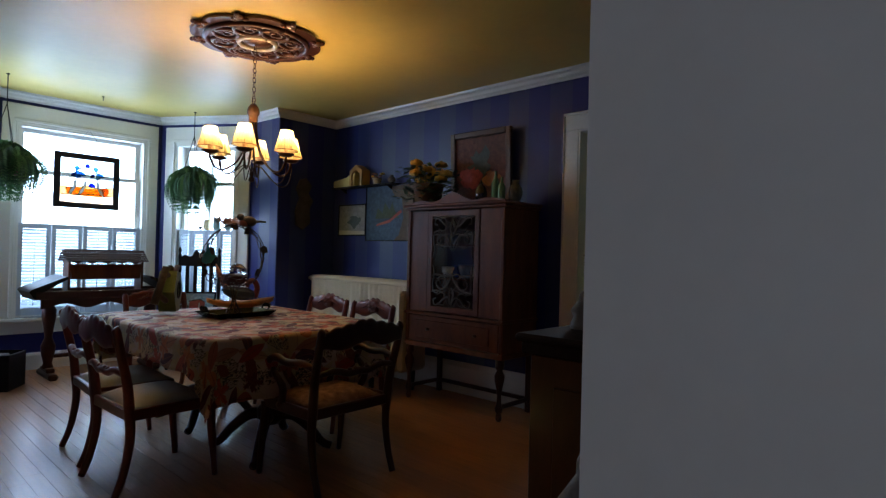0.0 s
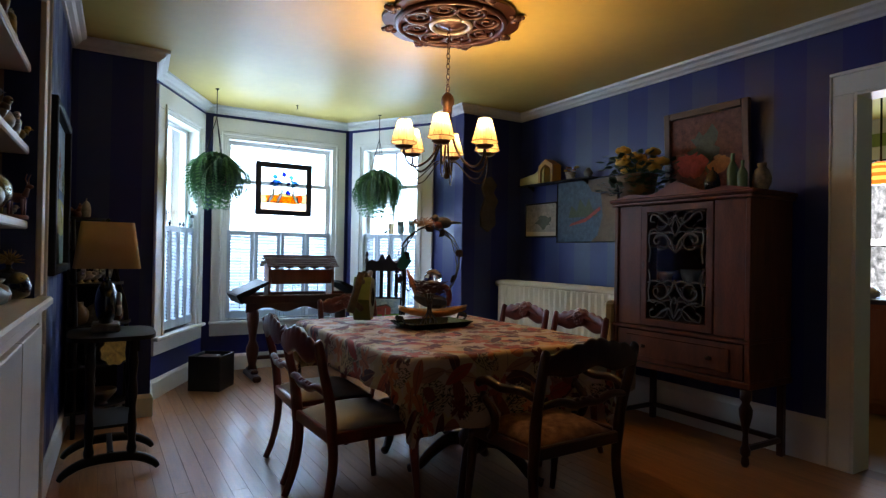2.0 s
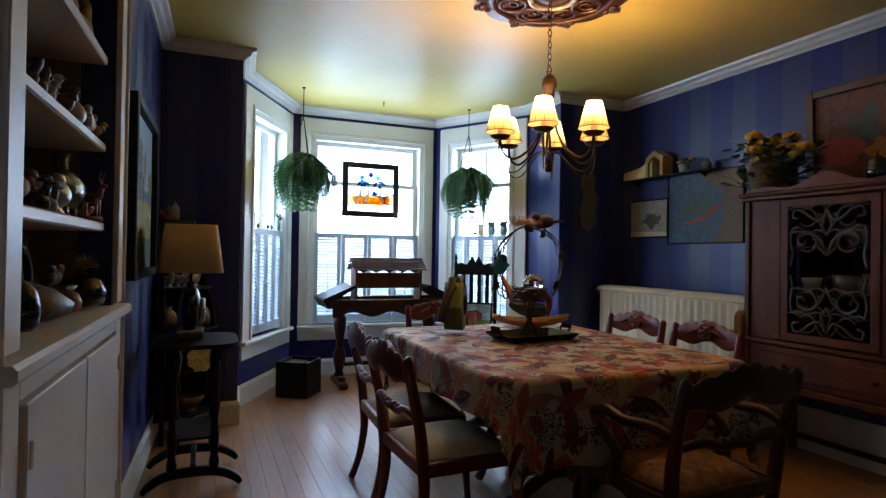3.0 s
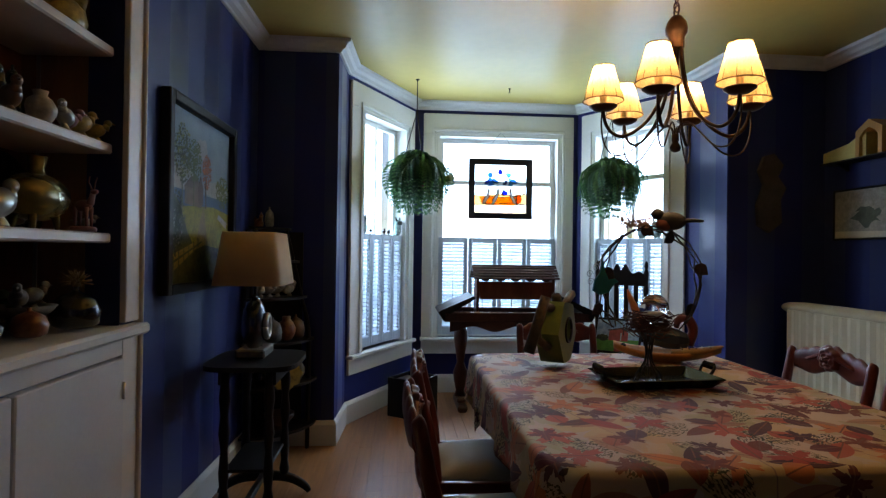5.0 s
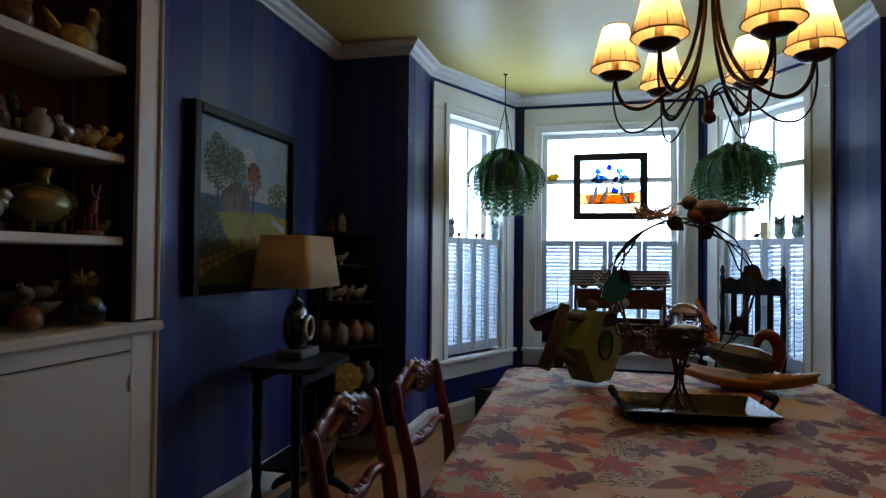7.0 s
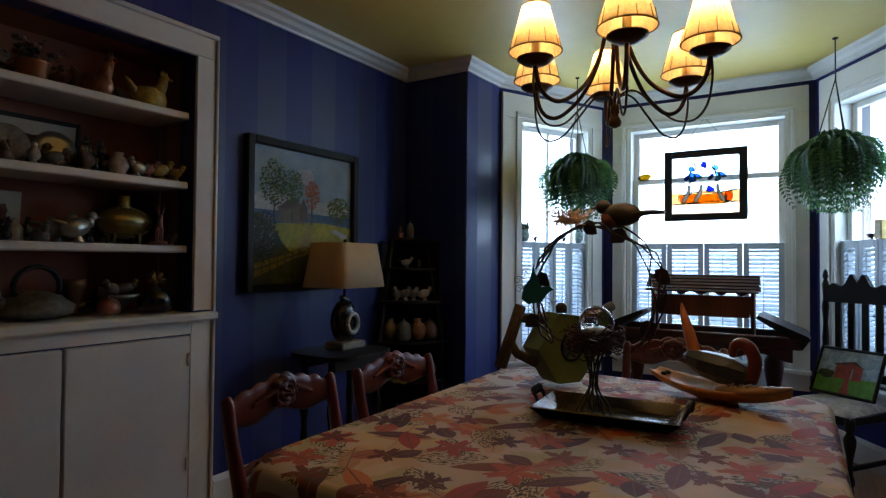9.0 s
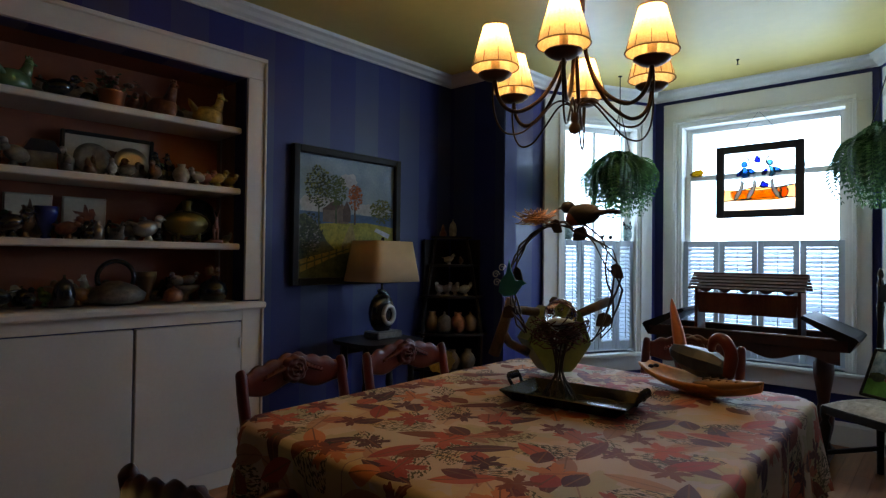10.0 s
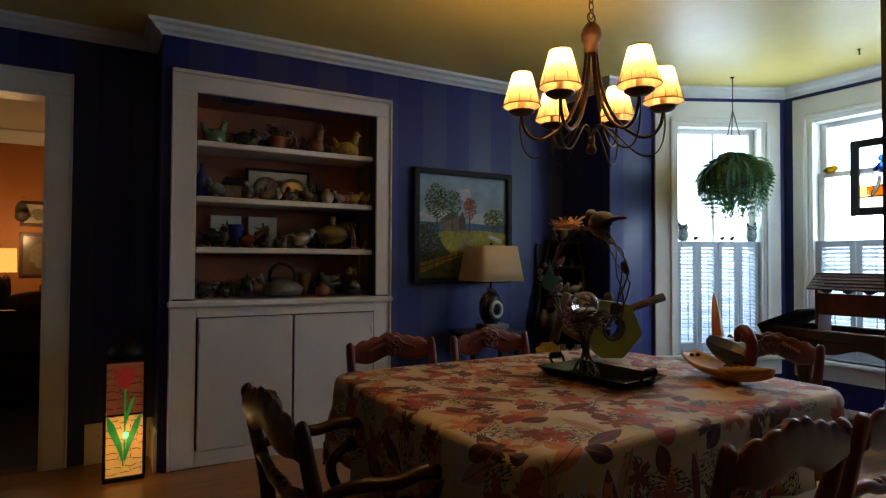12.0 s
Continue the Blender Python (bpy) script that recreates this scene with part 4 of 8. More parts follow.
part("pane", Shape().box(DX0 + 0.05, DX1 - 0.05, Y0 + 0.014, Y0 + 0.017, 0.785, 1.505), GLASS, door)
part("key_plate", Shape().box(DX0 + 0.015, DX0 + 0.03, Y0 - 0.003, Y0, 1.12, 1.17, 0.001), BRONZE, door)
FRET = mat("fretwork_wood", (0.045, 0.026, 0.019), 0.6, vary=0.2)
cx = (DX0 + DX1) / 2
s = Shape()
for zc, up in ((1.36, 1), (0.925, -1)):
    for sx in (-1, 1):
        def P(u, v):
            return (cx + sx * u, Y0 + 0.006, zc + up * v)
        s.tube([P(0.0, -0.13), P(0.03, -0.06), P(0.075, -0.01), P(0.12, 0.0), P(0.16, -0.025), P(0.165, -0.06), P(0.135, -0.07), P(0.125, -0.045)], 0.0075, 6)
        s.tube([P(0.0, 0.12), P(0.03, 0.07), P(0.055, 0.06), P(0.1, 0.085), P(0.14, 0.12), P(0.185, 0.125), P(0.195, 0.085), P(0.165, 0.075)], 0.0075, 6)
        s.tube([P(0.0, -0.02), P(0.028, 0.03), P(0.0, 0.1)], 0.008, 6)
        s.tube([P(0.2, 0.02), P(0.21, -0.05), P(0.195, -0.12), P(0.21, -0.19)], 0.0075, 6)
        s.tube([P(0.2, 0.02), P(0.165, 0.03), P(0.12, 0.0)], 0.006, 6)
for zc in (1.44, 1.3, 0.98, 0.85):
    for sx in (-1, 1):
        s.tube([(cx + sx * (0.11 + 0.05 * math.cos(q)), Y0 + 0.006, zc + 0.05 * math.sin(q)) for q in [0.6 + i * 0.5 for i in range(11)]], 0.0055, 6)
        s.tube([(cx + sx * u, Y0 + 0.006, zc + w) for u, w in ((0.0, 0.05), (0.05, 0.07), (0.1, 0.055), (0.17, 0.065), (0.22, 0.05))], 0.0055, 6)
        s.tube([(cx + sx * u, Y0 + 0.006, zc + w) for u, w in ((0.015, -0.06), (0.05, -0.02), (0.045, 0.02), (0.02, 0.0))], 0.0055, 6)
part("fretwork", s, FRET, door, "scrolled wooden fretwork")
for z in (1.0, 1.27):
    part("shelf", Shape().box(X0 + 0.022, X1 - 0.022, Y0 + 0.04, Y1 - 0.014, z, z + 0.012), WALNUT, cab)
for x, y in ((X0 + 0.03, Y0 + 0.02), (X1 - 0.03, Y0 + 0.02)):
    part("leg", turned_leg(x, y, 0.446, 0.03), MAHOG, cab)
for x, y in ((X0 + 0.03, Y1 - 0.05), (X1 - 0.03, Y1 - 0.05)):
    part("rear_leg", Shape().box(x - 0.02, x + 0.02, y - 0.02, y + 0.02, 0, 0.446, 0.004), MAHOG, cab)
part("stretcher", Shape().box(X0 + 0.05, X1 - 0.05, Y1 - 0.07, Y1 - 0.035, 0.085, 0.115, 0.006), MAHOG, cab)
for x in (X0 + 0.03, X1 - 0.03):
    part("stretcher", Shape().box(x - 0.016, x + 0.016, Y0 + 0.035, Y1 - 0.072, 0.085, 0.115, 0.006), MAHOG, cab)

for x, z, r, c in ((-3.1, 1.01, 0.06, 0), (-2.9, 1.01, 0.075, 1), (-2.7, 1.01, 0.05, 0), (-3.05, 1.285, 0.05, 1), (-2.85, 1.285, 0.07, 0), (-2.68, 1.285, 0.045, 1), (-2.95, 0.48, 0.08, 0), (-2.75, 0.48, 0.07, 1)):
    solo("china_cup", Shape().lathe([(r * 0.5, 0), (r * 0.55, 0.01), (r * 0.9, r * 0.8), (r, r * 1.5), (r * 0.94, r * 1.5), (r * 0.8, r * 0.8)], n=18), CHINA[c], ("white", "blue-grey")[c] + " china bowl on a shelf inside the cabinet", "china", pose(x, Y0 + 0.2, z * 1.02 + 0.003))

# ---- settee ----
CORD = mat("cream_ribbed_cloth", (0.55, 0.47, 0.34), 0.9, vary=0.08, scale=10, bump=0.3, fine=200)
set_ = tagged(thing("settee", pose(-0.03, -0.045, 0)), "cream ribbed upholstered banquette bench against the wall", "settee")
s = Shape()
n = 44
prof = []
for i in range(n + 1):
    prof.append((-4.93 + 1.5 * i / n, 3.56 + (0.006 if i % 2 else -0.002)))
s.prism(prof + [(-3.43, 3.73), (-4.93, 3.73)], 0.36, 0.93, "z")
part("backrest", s, CORD, set_)
part("top_roll", Shape().tube([(-4.93, 3.645, 0.925), (-4.9, 3.645, 0.945), (-3.46, 3.645, 0.945), (-3.43, 3.645, 0.925)], [0.05, 0.082, 0.082, 0.05], 14, flat=0.45), CORD, set_)
part("seat", cushion(1.5, 0.5, 0.1, -4.18, 3.36, 0.38), CORD, set_)
part("base", Shape().box(-4.92, -3.44, 3.14, 3.72, 0.2, 0.36, 0.02), CORD, set_)
for x in (-4.86, -3.5):
    for y in (3.2, 3.68):
        part("foot", Shape().lathe([(0.018, 0), (0.028, 0.205)], (x, y, 0), 10), BLACKWOOD, set_)
part("arm", Shape().box(-3.43, -3.37, 3.4, 3.73, 0.2, 0.9, 0.03), CORD, set_)

# ---- hall table with a slatted ark on it ----
con = tagged(thing("console_table", pose(-6.07, 1.87, 0) @ Matrix.Diagonal((1, 1, 1.115, 1))), "dark carved console table with a tray top on turned legs", "table")
part("tray_bottom", Shape().box(-0.2, 0.2, -0.56, 0.56, 0.665, 0.685, 0.004), BLACKWOOD, con)
part("rim", Shape().box(-0.23, -0.2, -0.6, 0.6, 0.655, 0.725, 0.008).box(0.2, 0.23, -0.6, 0.6, 0.655, 0.725, 0.008), MAHOG, con)
for sy in (-1, 1):
    part("flared_end", Shape().prism([(sy * 0.6, 0.655), (sy * 0.645, 0.72), (sy * 0.63, 0.735), (sy * 0.36, 0.84), (sy * 0.35, 0.82), (sy * 0.57, 0.7)], -0.23, 0.23, "x"), BLACKWOOD, con)
apr = [(-0.55, 0.655)]
for i in range(41):
    u = i / 40
    apr.append((-0.55 + 1.1 * u, 0.6 - 0.02 * math.cos(u * 6 * math.pi)))
apr.append((0.55, 0.655))
part("apron", Shape().prism(apr, 0.18, 0.2, "x"), MAHOG, con)
for sy in (-0.44, 0.44):
    part("leg", Shape().lathe([(0.05, 0.08), (0.035, 0.12), (0.055, 0.2), (0.06, 0.26), (0.03, 0.33), (0.04, 0.4), (0.058, 0.5), (0.058, 0.56), (0.035, 0.6), (0.05, 0.655)], (0, sy, 0), 16), MAHOG, con)
    part("foot", Shape().box(-0.22, 0.22, sy - 0.04, sy + 0.04, 0, 0.05, 0.015).box(-0.12, 0.12, sy - 0.035, sy + 0.035, 0.05, 0.085, 0.01), MAHOG, con)
part("stretcher", Shape().box(-0.03, 0.03, -0.4, 0.4, 0.16, 0.19, 0.006), MAHOG, con)
ark = tagged(thing("wooden_ark", pose(-6.07, 1.875, 0.7645) @ Matrix.Diagonal((1, 0.88, 0.84, 1))), "brown wooden house-shaped box with a slatted roof, standing on the console", "wooden box")
part("body", Shape().prism([(-0.335, 0.165), (0.335, 0.165), (0.36, 0.335), (-0.36, 0.335)], 0.07, 0.09, "x"), WALNUT, ark)
part("body_back", Shape().box(-0.09, -0.07, -0.34, 0.34, 0.165, 0.3), WALNUT, ark)
part("body_floor", Shape().box(-0.07, 0.07, -0.335, 0.335, 0.165, 0.18), WALNUT, ark)
valance = [(-0.36, 0.385), (0.36, 0.385)]
for i in range(49):
    u = 1 - i / 24
    valance.append((0.36 * u, 0.376 - 0.04 * abs(math.cos(u * 2.5 * math.pi)) ** 1.5))
part("valance", Shape().prism(valance, 0.074, 0.086, "x"), MAHOG, ark, "scalloped trim under the roof")
for sy in (-0.36, 0.36):
    part("post", Shape().box(-0.09, 0.092, sy - 0.012, sy + 0.012, 0.0, 0.385, 0.003), WALNUT, ark)
for side_ in (-1, 1):
    for k in range(5):
        part("roof_slat", Shape().box(-0.014, 0.014, -0.405, 0.405, -0.004, 0.006, 0.002), MAHOG, ark, m=pose(side_ * (0.135 - 0.027 * k), 0, 0.375 + 0.025 * k, 0, side_ * 40, 0))
part("ridge", Shape().box(-0.016, 0.016, -0.405, 0.405, 0.485, 0.5, 0.003), MAHOG, ark)

# ---- hanging ferns ----
def leaf_material(name, a, b):
    """Thin leaves that let some of the window's light through."""
    m = mat(name, a, 0.5, vary=0.3, scale=22, bump=0.1, second=b)
    nt = m.node_tree
    bs = nt.nodes["Principled BSDF"]
    tr, mx = nt.nodes.new("ShaderNodeBsdfTranslucent"), nt.nodes.new("ShaderNodeMixShader")
    nt.links.new(bs.inputs["Base Color"].links[0].from_socket, tr.inputs["Color"])
    mx.inputs[0].default_value = 0.3
    nt.links.new(bs.outputs[0], mx.inputs[1])
    nt.links.new(tr.outputs[0], mx.inputs[2])
    nt.links.new(mx.outputs[0], nt.nodes["Material Output"].inputs[0])
    return m


FERN = leaf_material("fern_green", (0.016, 0.065, 0.022), (0.04, 0.12, 0.04))
FERN2 = leaf_material("young_fern_green", (0.05, 0.15, 0.045), (0.1, 0.22, 0.065))
POT = mat("brown_hanging_pot", (0.07, 0.035, 0.025), 0.6)


def fern(x, y, seed, drop):
    rnd = random.Random(seed)
    t = tagged(thing("hanging_fern", pose(x, y, 0)), "bushy green fern in a hanging pot on chains from the ceiling", "hanging plant", "ferns in the bay")
    part("hook", Shape().lathe([(0.016, CEILING - 0.004), (0.016, CEILING - 0.01), (0.004, CEILING - 0.014), (0.004, 2.4)], n=8), IRON, t)
    part("pot", Shape().lathe([(0.06, 1.8), (0.09, 1.81), (0.12, 1.93), (0.125, 1.945), (0.11, 1.945), (0.1, 1.92)], n=20), POT, t)
    for k in range(3):
        a = 2 * math.pi * k / 3 + 0.4
        part("chain", Shape().tube([(0, 0, 2.41), (0.12 * math.cos(a), 0.12 * math.sin(a), 1.945)], 0.0035, 5), IRON, t)
    s, s2 = Shape(), Shape()
    for k in range(150):
        a = k * 2.39996 + rnd.uniform(-0.2, 0.2)
        q = (k + 0.5) / 150
        far = (0.05 + 0.17 * q ** 0.8) * rnd.uniform(0.85, 1.12)
        far *= 1.18 if k % 9 == 4 else 1.0
        low = 1.52 + (0.1 if k % 9 == 4 else 0.0) + drop * 0.08 * rnd.random() + 1.9 * far * far * rnd.uniform(0.4, 1.5)
        crown = 2.11 - 0.2 * q * rnd.uniform(0.6, 1.3)
        c, s_ = math.cos(a), math.sin(a)
        p0, p1, p2, p3 = Vector((0.04 * c, 0.04 * s_, 1.945)), Vector((far * 0.85 * c, far * 0.85 * s_, crown + 0.1)), Vector((far * 1.6 * c, far * 1.6 * s_, crown - 0.02)), Vector((far * 0.86 * c, far * 0.86 * s_, low))
        steps, pts = 27, []
        for i in range(steps + 1):
            u = i / steps
            w = 1 - u
            p = p0 * w ** 3 + p1 * (3 * w * w * u) + p2 * (3 * w * u * u) + p3 * u ** 3
            pts.append(p + Vector((-s_, c, 0)) * (0.025 * math.sin(k + 2.2 * u)))
        leaf = s if k % 4 else s2
        leaf.tube(pts[::4], 0.0016, 3)
        twist = rnd.uniform(-0.9, 0.9)
        for i in range(2, steps):
            d = (pts[i + 1] - pts[i - 1]).normalized()
            across = Vector((-s_, c, 0))
            side_v = across * math.cos(twist) + d.cross(across) * math.sin(twist)
            u = i / steps
            L = 0.042 * min(1.0, (1.06 - u) * 3.2, 0.35 + u * 3) * (0.85 + 0.3 * rnd.random())
            for sg in (-1, 1):
                b = pts[i]
                tip = b + side_v * (sg * L) + d * 0.009 + Vector((0, 0, -0.15 * L))
                leaf.put([b - d * 0.005, b + side_v * sg * L * 0.6 - d * 0.004, tip, b + side_v * sg * L * 0.5 + d * 0.012], [(0, 1, 2, 3)])
    tagged(part("young_fronds", s2, FERN2, t, "light green young fronds"), kind="stuff")
    tagged(part("fronds", s, FERN, t), kind="stuff")
    return t


fern(-5.865, 1.033, 3, 0.4)
fern(-5.92, 2.65, 8, 0.4)
solo("ceiling_hook", Shape().lathe([(0.012, 0), (0.004, -0.01), (0.004, -0.03), (0.01, -0.035)], n=8), IRON, "small empty iron hook in the ceiling", "hook", pose(-6.04, 1.81, CEILING - 0.001))


# ---- stained glass panel ----
def tint(name, c):
    m = bpy.data.materials.new(name)
    m.use_nodes = True
    nt = m.node_tree
    nt.nodes.remove(nt.nodes["Principled BSDF"])
    tr, nz, rp = nt.nodes.new("ShaderNodeBsdfTransparent"), nt.nodes.new("ShaderNodeTexNoise"), nt.nodes.new("ShaderNodeValToRGB")
    tc = nt.nodes.new("ShaderNodeTexCoord")
    nz.inputs["Scale"].default_value = 25
    rp.color_ramp.elements[0].color, rp.color_ramp.elements[1].color = (*[x * 0.75 for x in c], 1), (*[min(1, x * 1.15) for x in c], 1)
    gl, mx = nt.nodes.new("ShaderNodeBsdfGlossy"), nt.nodes.new("ShaderNodeMixShader")
    gl.inputs["Roughness"].default_value = 0.1
    mx.inputs[0].default_value = 0.06
    nt.links.new(tc.outputs["Object"], nz.inputs["Vector"])
    nt.links.new(nz.outputs[0], rp.inputs[0])
    nt.links.new(rp.outputs[0], tr.inputs[0])
    nt.links.new(tr.outputs[0], mx.inputs[1])
    nt.links.new(gl.outputs[0], mx.inputs[2])
    nt.links.new(mx.outputs[0], nt.nodes["Material Output"].inputs[0])
    return m


CLEARG, BLUEG, DEEPG, ORANGEG, TANG = tint("clear_glass", (0.86, 0.86, 0.84)), tint("blue_glass", (0.05, 0.36, 0.75)), tint("deep_blue_glass", (0.05, 0.1, 0.6)), tint("orange_glass", (1.0, 0.5, 0.06)), tint("tan_glass", (0.8, 0.5, 0.26))
sg = tagged(thing("stained_glass_panel", pose(BAY + 0.03, 1.832, 1.6) @ Matrix.Diagonal((1, 0.962, 0.935, 1))), "dark framed stained glass panel of blue birds over an orange basket", "stained glass")
part("frame", Shape().box(-0.012, 0.012, -0.31, -0.25, 0, 0.595, 0.004).box(-0.012, 0.012, 0.25, 0.31, 0, 0.595, 0.004).box(-0.012, 0.012, -0.25, 0.25, 0, 0.06, 0.004).box(-0.012, 0.012, -0.25, 0.25, 0.535, 0.595, 0.004), BLACKWOOD, sg)
part("wire", Shape().tube([(0, -0.2, 0.595), (0, 0, 0.86), (0, 0.2, 0.595)], 0.002, 4), IRON, sg)


def pane(name, outline, material, y=0.0):
    g = part(name, Shape().prism(outline, y - 0.001, y + 0.001, "x"), material, sg)
    lead = part("lead", Shape().tube([(y, *p) for p in [*outline, outline[0]]], 0.0035, 5), BLACKWOOD, g)
    return g


pane("sky_pane", [(-0.25, 0.25), (0.25, 0.25), (0.25, 0.535), (-0.25, 0.535)], CLEARG)
PALEG, AQUAG, RUSTG = tint("pale_tan_glass", (0.85, 0.68, 0.5)), tint("aqua_glass", (0.2, 0.6, 0.8)), tint("rust_glass", (0.75, 0.28, 0.06))
pane("ground_pane", [(-0.25, 0.06), (0.25, 0.06), (0.25, 0.15), (-0.25, 0.14)], PALEG)
pane("bank_pane", [(-0.25, 0.141), (0.25, 0.151), (0.25, 0.249), (0.12, 0.235), (-0.02, 0.249), (-0.14, 0.225), (-0.25, 0.235)], TANG)
pane("log_pane", [(-0.2, 0.215), (-0.185, 0.16), (-0.08, 0.145), (0.14, 0.14), (0.155, 0.175), (0.15, 0.22), (0.0, 0.215), (-0.1, 0.222)], ORANGEG, 0.004)
pane("log_pane", [(0.156, 0.142), (0.19, 0.16), (0.205, 0.2), (0.185, 0.24), (0.151, 0.225)], RUSTG, 0.004)
for k in range(3):
    part("grain_line", Shape().tube([(0.006, -0.18 + 0.02 * k, 0.2 - 0.017 * k), (0.006, -0.05, 0.192 - 0.018 * k), (0.006, 0.07, 0.2 - 0.018 * k), (0.006, 0.145, 0.192 - 0.015 * k)], 0.0022, 4), RUSTG, sg)
for y0, k, g in ((-0.095, 1, BLUEG), (0.085, -1, AQUAG)):
    pane("body_pane", [(y0 - 0.012, 0.41), (y0 - 0.02 * k - 0.02, 0.36), (y0 - 0.01, 0.325), (y0 + 0.03, 0.34), (y0 + 0.022, 0.385)], g, 0.004)
    pane("wing_pane", [(y0 + 0.012, 0.395), (y0 + 0.05, 0.388), (y0 + 0.075, 0.36), (y0 + 0.05, 0.352), (y0 + 0.026, 0.365)], BLUEG, 0.006)
    pane("wing_pane", [(y0 - 0.018, 0.39), (y0 - 0.05, 0.372), (y0 - 0.062, 0.345), (y0 - 0.04, 0.34), (y0 - 0.024, 0.358)], DEEPG, 0.006)
    pane("head_pane", [(y0 - 0.012, 0.413), (y0 - 0.028, 0.43), (y0 - 0.016, 0.455), (y0 + 0.008, 0.45), (y0 + 0.012, 0.42)], g, 0.004)
    part("curl", Shape().tube([(0.007, y0 + k * 0.012, 0.42), (0.007, y0 + k * 0.03, 0.44), (0.007, y0 + k * 0.022, 0.475), (0.007, y0, 0.492)], 0.0045, 5), BLACKWOOD, sg)
pane("bird_pane", [(0.005, 0.245), (0.04, 0.238), (0.075, 0.252), (0.05, 0.275), (0.025, 0.29), (0.018, 0.262)], DEEPG, 0.004)
pane("leaf_pane", [(-0.03, 0.455), (-0.012, 0.495), (0.012, 0.475), (0.008, 0.44)], DEEPG, 0.004)
MILK = leaf_material("milk_white_glass", (0.9, 0.88, 0.85), (0.95, 0.93, 0.9))
for y0, k in ((-0.15, 1), (-0.06, 1), (0.13, -1)):
    pane("ribbon_pane", [(y0 + 0.03 * k, 0.3), (y0 + 0.018 * k, 0.24), (y0 - 0.012 * k, 0.195), (y0 - 0.018 * k, 0.15), (y0 + 0.008 * k, 0.165), (y0 + 0.032 * k, 0.215), (y0 + 0.045 * k, 0.28)], MILK, 0.008)
for i in range(9):
    y0 = -0.18 + 0.043 * i
    part("grass_line", Shape().tube([(0.006, y0 - 0.018, 0.318 + 0.006 * (i % 2)), (0.006, y0, 0.3), (0.006, y0 + 0.022, 0.325 - 0.008 * (i % 3))], 0.0035, 4), BLACKWOOD, sg)

# ---- small turned and modelled things ----
PAL = {"white": mat("white_glaze", (0.4, 0.36, 0.3), 0.3, vary=0.4, scale=30, coat=0.3), "green": mat("green_glaze", (0.09, 0.17, 0.07), 0.25, coat=0.4), "yellow": mat("yellow_glaze", (0.4, 0.26, 0.05), 0.3, vary=0.5, scale=40, coat=0.3),
       "red": mat("red_glaze", (0.24, 0.04, 0.02), 0.28, vary=0.6, scale=35, second=(0.2, 0.08, 0.04), coat=0.3), "black": mat("black_glaze", (0.012, 0.012, 0.014), 0.18, coat=0.5), "blue": mat("cobalt_glaze", (0.015, 0.03, 0.2), 0.18, coat=0.4),
       "brown": mat("brown_glaze", (0.13, 0.065, 0.03), 0.3, coat=0.3), "grey": mat("grey_stoneware", (0.12, 0.105, 0.085), 0.45, vary=0.5, scale=30), "copper": mat("copper", (0.5, 0.2, 0.1), 0.3, 0.9), "teal": mat("teal_glaze", (0.02, 0.13, 0.13), 0.25, coat=0.3),
       "silver": mat("dull_silver", (0.4, 0.38, 0.34), 0.3, 0.9), "pink": mat("dusty_pink", (0.26, 0.1, 0.08), 0.5), "cream": mat("cream_card", (0.55, 0.48, 0.36), 0.7), "leaf": mat("dark_leaf", (0.03, 0.07, 0.02), 0.5)}


def bird(name, m, size, colour, label, beak=True, tail=0.9):
    """A standing bird figure, one mesh."""
    k = size
    s = Shape().ball((0, 0, 0.42 * k), (0.42 * k, 0.26 * k, 0.27 * k), 12, 8, pose(0, 0, 0, 0, -14, 0)).ball((0.36 * k, 0, 0.74 * k), (0.15 * k, 0.13 * k, 0.14 * k), 10, 7)
    s.tube([(0.25 * k, 0, 0.5 * k), (0.33 * k, 0, 0.68 * k)], [0.16 * k, 0.11 * k], 8)
    s.tube([(-0.25 * k, 0, 0.42 * k), (-tail * 0.55 * k, 0, (0.5 + 0.2 * (tail - 0.7)) * k), (-tail * 0.8 * k, 0, (0.52 + 0.35 * (tail - 0.7)) * k)], [0.16 * k, 0.1 * k, 0.04 * k], 8, flat=0.5)
    if beak:
        s.tube([(0.48 * k, 0, 0.74 * k), (0.62 * k, 0, 0.71 * k)], [0.05 * k, 0.005 * k], 6)
    s.lathe([(0.16 * k, 0), (0.14 * k, 0.06 * k), (0.05 * k, 0.2 * k), (0.12 * k, 0.3 * k)], n=10)
    return solo(name, s, PAL.get(colour, colour), label, "figurine", m)


